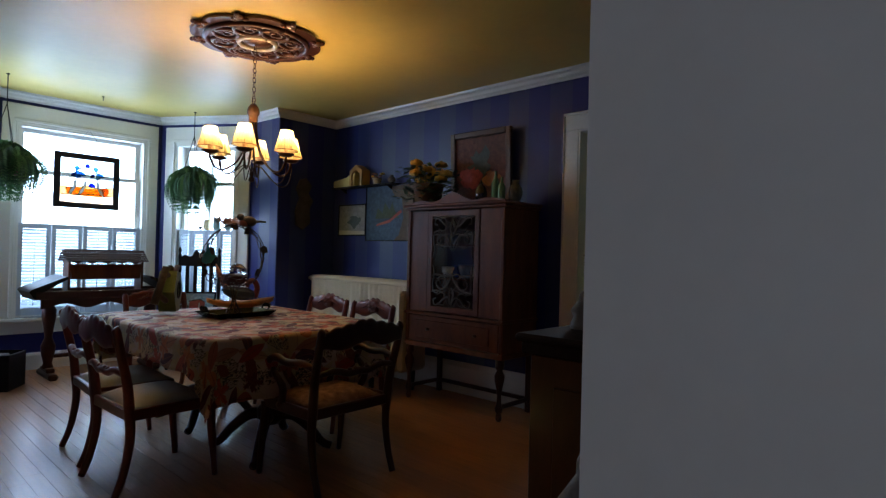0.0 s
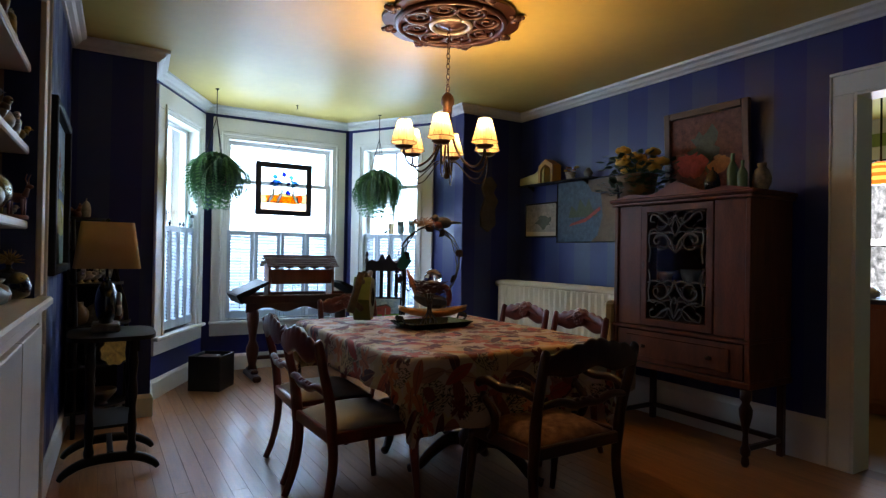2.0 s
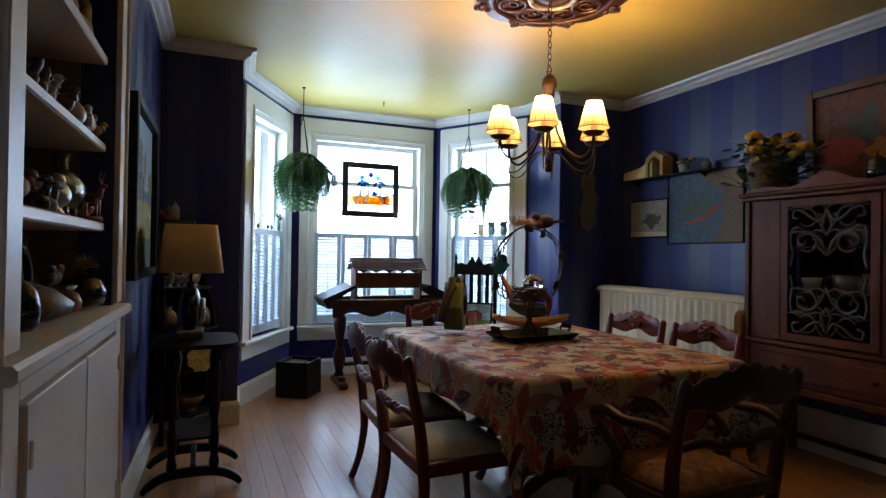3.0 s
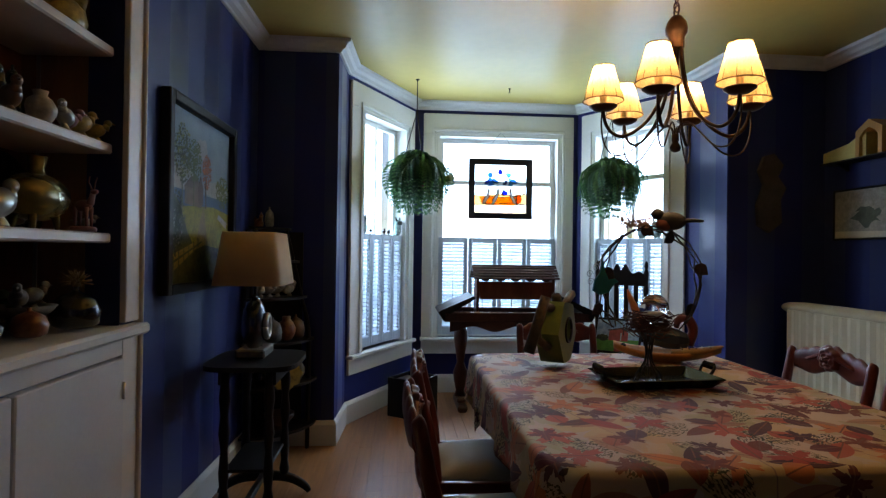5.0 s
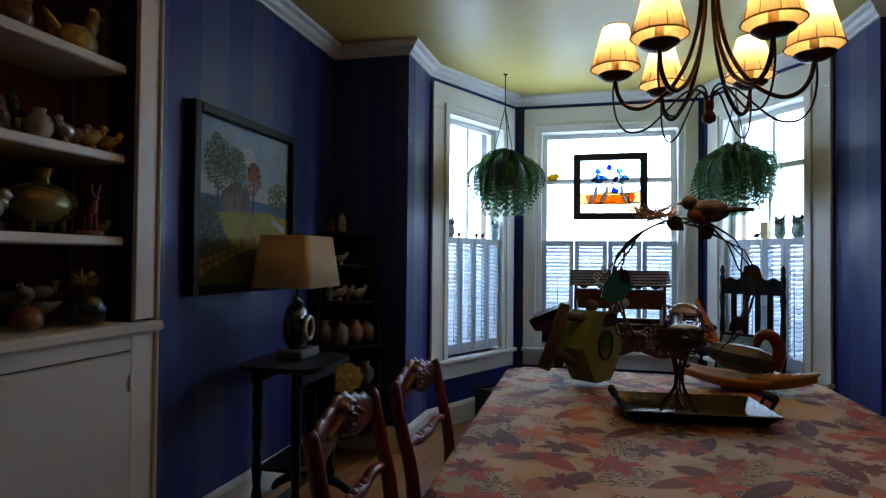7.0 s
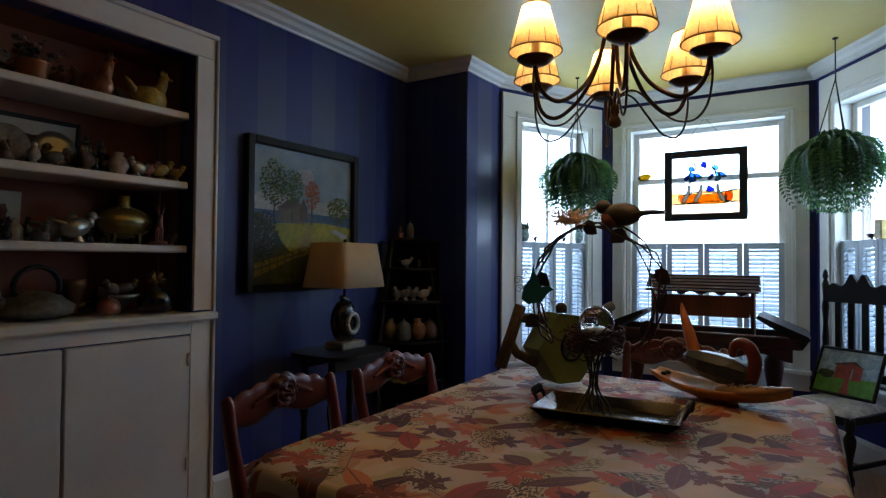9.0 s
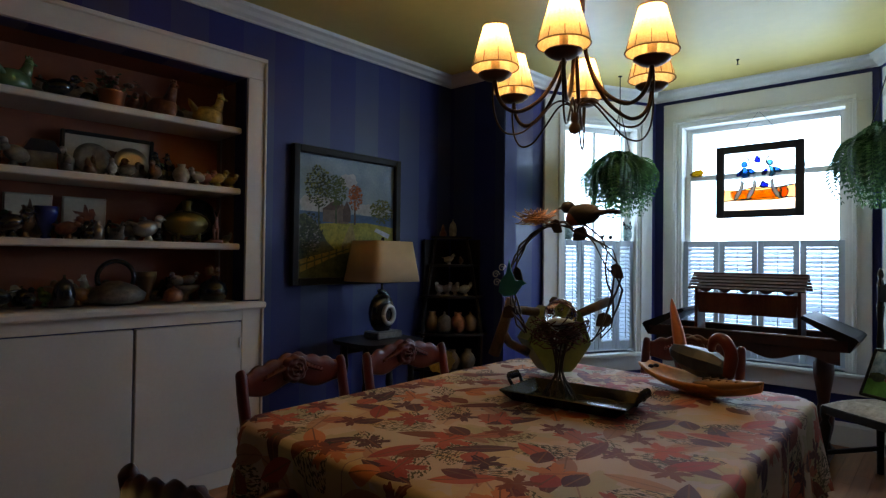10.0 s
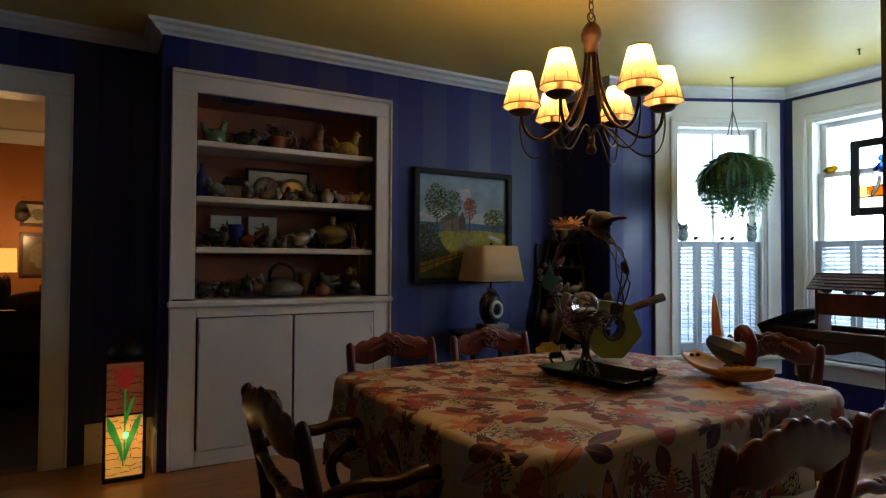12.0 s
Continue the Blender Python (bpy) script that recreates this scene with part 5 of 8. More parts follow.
def hen(m, k, colour, label):
    s = Shape().lathe([(0.3, 0), (0.36, 0.04), (0.4, 0.2), (0.36, 0.4), (0.24, 0.52), (0.1, 0.56)], n=16, m=Matrix.Diagonal((k * 1.15, k * 0.75, k, 1)))
    s.tube([(0.2 * k, 0, 0.4 * k), (0.32 * k, 0, 0.62 * k), (0.36 * k, 0, 0.8 * k)], [0.2 * k, 0.14 * k, 0.12 * k], 10).ball((0.38 * k, 0, 0.85 * k), (0.12 * k, 0.1 * k, 0.11 * k), 10, 7)
    s.tube([(0.46 * k, 0, 0.85 * k), (0.58 * k, 0, 0.82 * k)], [0.05 * k, 0.004], 6)
    s.prism([(0.28 * k, 0.94 * k), (0.46 * k, 0.93 * k), (0.45 * k, 1.03 * k), (0.4 * k, 0.97 * k), (0.37 * k, 1.05 * k), (0.33 * k, 0.98 * k), (0.28 * k, 1.02 * k)], -0.02 * k, 0.02 * k, "y")
    s.tube([(-0.3 * k, 0, 0.35 * k), (-0.48 * k, 0, 0.6 * k), (-0.55 * k, 0, 0.75 * k)], [0.2 * k, 0.14 * k, 0.03 * k], 10, flat=0.55)
    return solo("hen_figurine", s, PAL[colour], label, "figurine", m)


def vase(name, m, h, r, colour, label, shape=0, category="vase", material=None):
    profs = [[(0.5, 0), (0.62, 0.04), (0.95, 0.3), (1, 0.5), (0.7, 0.75), (0.4, 0.85), (0.48, 1.0), (0.4, 1.0), (0.3, 0.86)],
             [(0.7, 0), (0.75, 0.03), (0.75, 0.6), (0.5, 0.72), (0.25, 0.8), (0.25, 0.97), (0.3, 1.0), (0.2, 1.0)],
             [(0.4, 0), (0.45, 0.04), (0.3, 0.12), (0.6, 0.35), (1, 0.8), (1.02, 1.0), (0.94, 1.0), (0.6, 0.5)],
             [(0.6, 0), (0.9, 0.1), (1, 0.4), (0.8, 0.7), (0.55, 0.8), (0.2, 0.88), (0.1, 0.94), (0.14, 1.0), (0.04, 1.02)]]
    s = Shape().lathe([(a * r, b * h) for a, b in profs[shape]], n=20)
    return solo(name, s, material or PAL[colour], label, category, m)


def bouquet(m, k, pot, blooms, label, n=9, seed=1, leafy=5, droop=0.45):
    """Roses in a pot, with leafy leaves to a bloom that hang down to droop of its size."""
    rnd = random.Random(seed)
    t = tagged(thing("flower_pot", m), label, "flowers")
    part("pot", Shape().lathe([(0.3 * k, 0), (0.34 * k, 0.05 * k), (0.42 * k, 0.5 * k), (0.46 * k, 0.55 * k), (0.38 * k, 0.55 * k)], n=18), PAL[pot], t)
    for i in range(n):
        a, r, z = rnd.uniform(0, 6.28), rnd.uniform(0.1, 0.62) * k, rnd.uniform(0.7, 1.15) * k
        x, y = r * math.cos(a), r * math.sin(a)
        part("stem", Shape().tube([(x * 0.2, y * 0.2, 0.45 * k), (x * 0.7, y * 0.7, z * 0.8), (x, y, z)], 0.012 * k, 5), PAL["leaf"], t)
        s = Shape().ball((x, y, z), 0.09 * k, 8, 6)
        for q in range(6):
            b = q * 1.05
            s.ball((x + 0.09 * k * math.cos(b), y + 0.09 * k * math.sin(b), z - 0.02 * k), (0.09 * k, 0.09 * k, 0.07 * k), 7, 5)
        part("bloom", s, blooms[i % len(blooms)], t)
    s = Shape()
    for i in range(n * leafy):
        a, r, z = rnd.uniform(0, 6.28), rnd.uniform(0.15, 0.75) * k, rnd.uniform(droop, 1.0) * k
        r = max(r, 0.45 * k) if z < 0.5 * k else r
        c, d = Vector((r * math.cos(a), r * math.sin(a), z)), Vector((math.cos(a), math.sin(a), rnd.uniform(-0.5, 0.6))) * 0.17 * k
        w = Vector((-math.sin(a), math.cos(a), rnd.uniform(-0.3, 0.3))) * 0.07 * k
        s.put([c, c + d * 0.5 + w, c + d, c + d * 0.5 - w], [(0, 1, 2, 3)])
    tagged(part("leaves", s, PAL["leaf"], t), kind="stuff")
    return t


def framed(name, m, w, h, fw, frame_mat, canvas, shapes, label, depth=0.025, category="painting"):
    """A picture lying in its local x-z plane, seen from +y; shapes: material, outline in 0..1 of the picture."""
    t = tagged(thing(name, m), label, category)
    for a, b, c, d in ((0, fw, 0, h), (w - fw, w, 0, h), (fw, w - fw, 0, fw), (fw, w - fw, h - fw, h)):
        part("frame_bar", Shape().box(a, b, 0, depth, c, d, 0.005), frame_mat, t)
    part("canvas", Shape().box(fw, w - fw, 0.002, 0.012, fw, h - fw), canvas, t)
    y = 0.0125
    for mm, outline in shapes:
        pts = [(fw + u * (w - 2 * fw), fw + v * (h - 2 * fw)) for u, v in outline]
        part("painted_area", Shape().prism(pts, 0.012, y, "y"), mm, t)
        y += 0.00012
    return t


def blob(u, v, ru, rv, n=22, seed=0, rough=0.2):
    rnd = random.Random(seed)
    return [(max(0, min(1, u + ru * math.cos(2 * math.pi * i / n) * (1 + rnd.uniform(-rough, rough)))), max(0, min(1, v + rv * math.sin(2 * math.pi * i / n) * (1 + rnd.uniform(-rough, rough))))) for i in range(n)]


def paint(name, c, c2=None):
    return mat(name, c, 0.7, vary=0.35, scale=30, bump=0.4, fine=110, second=c2)


# ---- landscape painting, seen mirrored along the wall's own way ----
SKY = mat("painted_sky", (0.15, 0.25, 0.34), 0.6, vary=0.2, scale=5, bump=0.3, fine=90, second=(0.27, 0.35, 0.4))
TREE, AUTUMN, FIELD, ROAD, HEDGE, ROOF, WALLP, CLOUD, LAKE = (paint("painted_tree", (0.04, 0.08, 0.025), (0.1, 0.14, 0.04)), paint("painted_autumn_tree", (0.4, 0.16, 0.04)), paint("painted_field", (0.19, 0.2, 0.01), (0.3, 0.27, 0.03)),
    paint("painted_road", (0.24, 0.19, 0.05)), paint("painted_hedge", (0.03, 0.05, 0.03), (0.07, 0.09, 0.04)), paint("painted_roof", (0.09, 0.06, 0.05)), paint("painted_house", (0.16, 0.12, 0.09)), paint("painted_cloud", (0.42, 0.43, 0.44)), paint("painted_lake", (0.06, 0.12, 0.22)))
landscape = framed("landscape_painting", ASKEW @ pose(-4.57, -0.088, 1.085), 0.87, 0.86, 0.045, BLACKWOOD, SKY, [
    (CLOUD, blob(0.78, 0.58, 0.22, 0.1, seed=1)), (CLOUD, blob(0.5, 0.82, 0.09, 0.06, seed=2)), (CLOUD, blob(0.25, 0.58, 0.2, 0.06, seed=3)), (LAKE, [(0, 0.42), (1, 0.42), (1, 0.54), (0, 0.53)]),
    (FIELD, [(0, 0.2), (0, 0.44), (0.3, 0.47), (0.7, 0.45), (1, 0.42), (1, 0.15)]), (ROAD, [(0.38, 0.16), (0.46, 0.46), (0.48, 0.46), (0.6, 0.2)]),
    (HEDGE, [(1, 0.12), (1, 0.5), (0.93, 0.52), (0.82, 0.45), (0.72, 0.3), (0.6, 0.2)]), (WALLP, [(0.5, 0.45), (0.5, 0.56), (0.57, 0.62), (0.64, 0.56), (0.76, 0.56), (0.76, 0.46)]), (ROOF, [(0.62, 0.56), (0.57, 0.64), (0.67, 0.63), (0.77, 0.56)]),
    (ROOF, [(0.48, 0.47), (0.48, 0.57), (0.52, 0.65), (0.56, 0.57), (0.56, 0.47)]), (HEDGE, [(0.785, 0.3), (0.795, 0.6), (0.805, 0.6), (0.81, 0.3)]), (HEDGE, [(0.62, 0.45), (0.625, 0.7), (0.64, 0.7), (0.64, 0.45)]),
    (ROOF, [(0.425, 0.45), (0.43, 0.66), (0.44, 0.66), (0.445, 0.45)]), (CLOUD, [(0.06, 0.34), (0.22, 0.4), (0.2, 0.43), (0.04, 0.38)]), (FIELD, [(0.04, 0.26), (0.22, 0.33), (0.22, 0.39), (0.04, 0.33)]),
    (ROAD, [(1, 0.02), (1, 0.14), (0.55, 0.25), (0.45, 0.22)]), (HEDGE, [(0, 0), (1, 0), (1, 0.03), (0.6, 0.19), (0.45, 0.22), (0.2, 0.2), (0, 0.22)])]
    + [(HEDGE, [(0.97 - 0.07 * i, 0.04 + 0.028 * i), (0.97 - 0.07 * i, 0.13 + 0.022 * i), (0.98 - 0.07 * i, 0.13 + 0.022 * i), (0.98 - 0.07 * i, 0.04 + 0.028 * i)]) for i in range(7)]
    + [(HEDGE, [(1, 0.085), (1, 0.1), (0.5, 0.245), (0.5, 0.235)])], "large black-framed oil painting of a farmhouse among trees", 0.045)

rq = random.Random(9)
for mm, u0, v0, ru, rv, n in ((paint("painted_dark_leaves", (0.02, 0.04, 0.015)), 0.8, 0.74, 0.12, 0.17, 320), (paint("painted_mid_leaves", (0.05, 0.09, 0.025)), 0.63, 0.73, 0.11, 0.13, 260), (paint("painted_light_leaves", (0.1, 0.14, 0.03), (0.18, 0.2, 0.05)), 0.8, 0.76, 0.12, 0.16, 150),
                              (paint("painted_pale_leaves", (0.09, 0.13, 0.04)), 0.62, 0.74, 0.1, 0.12, 110), (paint("painted_red_leaves", (0.36, 0.1, 0.03)), 0.43, 0.69, 0.07, 0.11, 130), (paint("painted_rust_leaves", (0.2, 0.07, 0.02)), 0.43, 0.68, 0.075, 0.11, 110),
                              (paint("painted_shrubs", (0.015, 0.03, 0.02)), 0.88, 0.34, 0.13, 0.19, 330), (paint("painted_pale_flowers", (0.2, 0.2, 0.19)), 0.88, 0.36, 0.11, 0.16, 60), (paint("painted_olive_leaves", (0.08, 0.1, 0.02)), 0.14, 0.58, 0.13, 0.11, 260), (paint("painted_gold_leaves", (0.2, 0.2, 0.05)), 0.14, 0.6, 0.12, 0.09, 70)):
    s = Shape()
    for k in range(n):
        a, r = rq.uniform(0, 6.28), rq.uniform(0, 1) ** 0.6
        u, v, q = u0 + ru * r * math.cos(a), v0 + rv * r * math.sin(a), rq.uniform(0.004, 0.011)
        if not (0.015 < u < 0.985 and 0.015 < v < 0.985):
            continue
        x, z, y, w = 0.045 + u * 0.79, 0.045 + v * 0.77, 0.0168 + rq.uniform(0, 0.0012), rq.uniform(0.4, 1.0)
        s.put([(x - q, y, z + q * 0.2), (x + q * 0.2, y, z - q * w), (x + q, y, z), (x - q * 0.1, y, z + q * w)], [(0, 1, 2, 3)])
    tagged(part("brushwork", s, mm, landscape), kind="stuff")

# ---- side table and lamp ----
st = tagged(thing("side_table", pose(-4.17, 0.22, 0)), "dark turned gateleg side table standing against the blue wall", "table")
top = []
for i in range(33):
    a = 2 * math.pi * i / 32
    c, s_ = math.cos(a), math.sin(a)
    top.append((0.25 * math.copysign(abs(c) ** 0.45, c), 0.215 * math.copysign(abs(s_) ** 0.45, s_)))
part("tabletop", Shape().prism(top[:-1], 0.728, 0.75, "z"), BLACKWOOD, st)
for y in (-0.13, 0.115):
    part("apron", Shape().box(-0.2, 0.2, y, y + 0.015, 0.66, 0.728, 0.003), BLACKWOOD, st)
for x in (-0.19, 0.19):
    for y in (-0.1, 0.1):
        part("post", Shape().lathe([(0.02, 0.1), (0.026, 0.14), (0.018, 0.18), (0.024, 0.26), (0.016, 0.36), (0.026, 0.44), (0.018, 0.52), (0.026, 0.6), (0.02, 0.66), (0.02, 0.728)], (x, y, 0), 12), BLACKWOOD, st)
    part("foot", Shape().tube([(x, -0.23, 0.015), (x, -0.2, 0.05), (x, -0.12, 0.09), (x, 0, 0.1), (x, 0.12, 0.09), (x, 0.2, 0.05), (x, 0.23, 0.015)], [0.014, 0.022, 0.026, 0.028, 0.026, 0.022, 0.014], 8), BLACKWOOD, st)
part("shelf", Shape().box(-0.2, 0.2, -0.1, 0.1, 0.26, 0.275, 0.004), BLACKWOOD, st)
part("stretcher", Shape().box(-0.18, 0.18, -0.015, 0.015, 0.1, 0.13, 0.004), BLACKWOOD, st)
lamp = tagged(thing("table_lamp", pose(-4.22, 0.19, 0.75, 0, 0, 0)), "black sculptural table lamp with tan rectangular linen shade, unlit", "lamp")
part("base", Shape().box(-0.12, 0.09, -0.07, 0.07, 0, 0.045, 0.008), PAL["grey"], lamp)
part("body", Shape().ball((0.0, 0, 0.16), (0.1, 0.06, 0.13), 16, 10).tube([(-0.02, 0, 0.045), (-0.06, 0, 0.12), (-0.07, 0, 0.2), (-0.02, 0, 0.28), (0.03, 0, 0.3)], [0.035, 0.03, 0.026, 0.022, 0.012], 10), PAL["black"], lamp)
part("ring", Shape().tube([(-0.005 + 0.045 * math.cos(q), 0.062, 0.15 + 0.055 * math.sin(q)) for q in [i * math.pi / 10 for i in range(21)]], 0.014, 8), PAL["silver"], lamp, "grey ring inlay")
part("stem", Shape().lathe([(0.008, 0.27), (0.008, 0.62), (0.012, 0.625), (0.006, 0.64)], n=10), PAL["black"], lamp)
n, v = 32, []
for (w, d), z in (((0.205, 0.165), 0.36), ((0.165, 0.13), 0.615)):
    for i in range(n):
        a = 2 * math.pi * (i + 0.5) / n
        c, s_ = math.cos(a), math.sin(a)
        v.append((w * math.copysign(abs(c) ** 0.25, c), d * math.copysign(abs(s_) ** 0.25, s_), z))
shade = part("shade", Shape().put(v, [(i, (i + 1) % n, n + (i + 1) % n, n + i) for i in range(n)], True), LINEN, lamp, "tan linen shade")
mod = shade.modifiers.new("thickness", "SOLIDIFY")
mod.thickness = 0.004

# ---- corner shelf ----
cs = tagged(thing("corner_shelf", pose(-5.126, -0.024, 0)), "dark wooden corner whatnot shelf crowded with bird figurines", "shelf")
LEVELS = [(0.16, 0.4), (0.44, 0.4), (0.7, 0.38), (0.97, 0.33), (1.2, 0.28), (1.41, 0.22)]
for z, r in LEVELS:
    part("shelf", Shape().prism([(0.004, 0.004)] + [(r * math.cos(q), r * math.sin(q)) for q in [0.012 + i * 1.546 / 12 for i in range(13)]], z, z + 0.016, "z"), BLACKWOOD, cs)
for a, b in ((0.35, 0.05), (0.05, 0.35)):
    part("post", Shape().tube([(a, b, 0), (a, b, 0.72), (a * 0.85, b * 0.85, 0.98), (a * 0.7, b * 0.7, 1.21), (a * 0.55, b * 0.55, 1.42)], [0.014, 0.016, 0.013, 0.012, 0.01], 8), BLACKWOOD, cs)
part("back_board", Shape().box(0.002, 0.012, 0.02, 0.3, 0.17, 1.4).box(0.02, 0.3, 0.002, 0.012, 0.17, 1.4), BLACKWOOD, cs)


def on_corner(a, r, z):
    return (-5.126 + r * math.cos(a), -0.024 + r * math.sin(a), z + 0.0165)


for i, (a, r, g) in enumerate(((0.35, 0.22, 20), (0.65, 0.2, 70), (0.95, 0.2, 60), (1.25, 0.24, 150))):
    bird("dove_figurine", pose(*on_corner(a, r, 0.97), 0, 0, g), 0.115, "white", "white glazed dove on the corner shelf")
vase("bell_figurine", pose(*on_corner(0.9, 0.12, 1.41)), 0.13, 0.03, "white", "small white bell with tall handle", 3, "figurine")
hen(pose(*on_corner(0.3, 0.13, 1.41), 0, 0, 40), 0.09, "red", "small red bird figure on the shelf")
bird("bird_figurine", pose(*on_corner(0.7, 0.19, 1.2), 0, 0, 100), 0.09, "white", "pale bird pair on the shelf")
bird("bird_figurine", pose(*on_corner(1.15, 0.2, 1.2), 0, 0, 30), 0.07, "brown", "small brown bird on the shelf")
for i, (a, c, sh) in enumerate(((0.25, "brown", 0), (0.6, "grey", 3), (0.95, "red", 0), (1.3, "brown", 3))):
    vase("jug", pose(*on_corner(a, 0.28, 0.7)), 0.15, 0.06, c, "glazed pottery jug on the corner shelf", sh, "jug")
for a, c in ((0.4, "black"), (0.8, "brown"), (1.2, "grey")):
    vase("vase", pose(*on_corner(a, 0.3, 0.44)), 0.14, 0.06, c, "dark pottery vase on the corner shelf", 0)
solo("shell_plate", Shape().prism([(0.1 * (1 + 0.06 * math.cos(9 * q)) * math.cos(q), 0.085 * (1 + 0.06 * math.cos(9 * q)) * math.sin(q)) for q in [i * 2 * math.pi / 60 for i in range(60)]], -0.006, 0.006, "x"), PAL["yellow"], "yellow scalloped plate leaning on the shelf", "plate", pose(-4.72, 0.25, 0.55, 0, -10, 35))
vase("bowl", pose(*on_corner(0.75, 0.3, 0.16)), 0.1, 0.09, "brown", "brown bowl on the lowest shelf", 2, "bowl")

# ---- box under the window ----
bx = tagged(thing("wooden_box", pose(-5.8, 0.83, 0, 0, 0, 56)), "dark wooden box with open recessed top on the floor", "box")
part("body", Shape().box(0, 0.28, 0, 0.012, 0, 0.3, 0.003).box(0, 0.28, 0.288, 0.3, 0, 0.3, 0.003).box(0, 0.012, 0.012, 0.288, 0, 0.3, 0.003).box(0.268, 0.28, 0.012, 0.288, 0, 0.3, 0.003).box(0.012, 0.268, 0.012, 0.288, 0.0, 0.26), BLACKWOOD, bx)
part("lid", Shape().box(0.05, 0.2, 0.05, 0.2, 0.262, 0.29, 0.006), MAHOG, bx)

# ---- tall hall chair ----
hc = tagged(thing("hall_chair", pose(-5.95, 2.76, 0, 0, 0, -126)), "dark carved high-back hall chair with pierced crest and floral seat", "chair")
for x in (-0.2, 0.2):
    part("back_post", Shape().lathe([(0.018, 0), (0.022, 0.4), (0.024, 0.46), (0.014, 0.52), (0.022, 0.6), (0.014, 0.68), (0.02, 0.8), (0.014, 0.9), (0.022, 1.0), (0.014, 1.05), (0.02, 1.14), (0.01, 1.17), (0.018, 1.19), (0.012, 1.22), (0.004, 1.235)], (x, 0, 0), 12), BLACKWOOD, hc)
    part("front_leg", turned_leg(x, 0.4, 0.42, 0.024), BLACKWOOD, hc)
crest = [(-0.2, 1.03)]
for i in range(29):
    u = i / 14 - 1
    crest.append((0.19 * u, 1.13 + 0.08 * math.exp(-((abs(u) - 0.18) / 0.16) ** 2) + 0.02 * math.exp(-((abs(u) - 0.75) / 0.12) ** 2)))
crest.append((0.2, 1.03))
part("crest_rail", Shape().prism(crest, -0.014, 0.014, "y"), BLACKWOOD, hc)
for x in (-0.12, -0.04, 0.04, 0.12):
    part("splat", Shape().box(x - 0.018, x + 0.018, -0.01, 0.01, 0.62, 1.03, 0.003), BLACKWOOD, hc)
part("lower_rail", Shape().box(-0.19, 0.19, -0.012, 0.012, 0.57, 0.62, 0.004), BLACKWOOD, hc)
part("seat_rail", Shape().box(-0.21, 0.21, -0.01, 0.42, 0.38, 0.43, 0.006), BLACKWOOD, hc)
CHINTZ = mat("cream_floral_chintz", (0.5, 0.42, 0.34), 0.85, vary=0.35, scale=24, bump=0.2, second=(0.55, 0.5, 0.46))
part("seat", cushion(0.42, 0.42, 0.05, 0, 0.205, 0.43), CHINTZ, hc)
for x in (-0.2, 0.2):
    part("stretcher", Shape().box(x - 0.012, x + 0.012, 0.0, 0.4, 0.14, 0.165, 0.004), BLACKWOOD, hc)
BARN, LAWN2, SKY2 = paint("painted_red_barn", (0.36, 0.07, 0.06)), paint("painted_lawn", (0.1, 0.3, 0.05)), paint("painted_blue_sky", (0.18, 0.36, 0.6), (0.4, 0.52, 0.6))
framed("barn_painting", pose(-5.95, 2.76, 0, 0, 0, -126) @ pose(-0.19, 0.16, 0.478, 24, 0, 0), 0.38, 0.3, 0.018, BLACKWOOD, SKY2, [(LAWN2, [(0, 0), (1, 0), (1, 0.36), (0, 0.4)]), (HEDGE, blob(0.85, 0.42, 0.15, 0.1, seed=3)), (BARN, [(0.25, 0.34), (0.25, 0.62), (0.4, 0.74), (0.7, 0.66), (0.7, 0.34)]), (CLOUD, [(0.4, 0.36), (0.4, 0.6), (0.43, 0.6), (0.43, 0.36)]), (ROOF, [(0.22, 0.62), (0.4, 0.78), (0.74, 0.68), (0.72, 0.64), (0.42, 0.72)]), (BARN, [(0.4, 0), (0.55, 0), (0.5, 0.34), (0.44, 0.34)])], "small framed painting of a red barn leaning on the chair", 0.02)

# ---- on the dining table ----
tray = tagged(thing("serving_tray", pose(-3.525, 1.935, TOP + 0.002, 0, 0, 5) @ Matrix.Diagonal((0.7, 0.92, 1.1, 1))), "glossy black metal serving tray with wrapped handles on the tablecloth", "tray")
TRAY = mat("black_lacquer", (0.008, 0.009, 0.014), 0.14, 0.0, bump=0.3, scale=30, fine=90)
v = []
for (w, d), z in (((0.15, 0.2), 0.0), ((0.19, 0.245), 0.032), ((0.185, 0.24), 0.035), ((0.146, 0.196), 0.005)):
    v += [(-w, -d, z), (w, -d, z), (w, d, z), (-w, d, z)]
f = [(0, 1, 2, 3)] + [(4 * k + i, 4 * k + (i + 1) % 4, 4 * k + 4 + (i + 1) % 4, 4 * k + 4 + i) for k in range(3) for i in range(4)] + [(12, 13, 14, 15)]
body = part("body", Shape().put(v, f), TRAY, tray)
for y in (-1, 1):
    s = Shape().tube([(-0.05, y * 0.243, 0.03), (-0.05, y * 0.262, 0.06), (0.05, y * 0.262, 0.06), (0.05, y * 0.243, 0.03)], 0.007, 8)
    h = part("handle", s, TRAY, tray)
    for i in range(6):
        part("wrap", Shape().lathe([(0.012, -0.005), (0.014, 0), (0.012, 0.005)], n=10), TRAY, h, m=pose(-0.04 + 0.016 * i, y * 0.262, 0.06, 0, 90, 0))
VINE = mat("dark_bronze_vine", (0.05, 0.03, 0.02), 0.5, 0.4, vary=0.3, bump=0.3)
TWIG = mat("straw_twigs", (0.35, 0.1, 0.04), 0.8, second=(0.5, 0.3, 0.14), vary=0.2)
arch = tagged(thing("vine_sculpture", pose(-3.49, 1.895, TOP + 0.009)), "dark metal vine arch with leaves, nests and a perched robin", "sculpture")
rnd = random.Random(11)
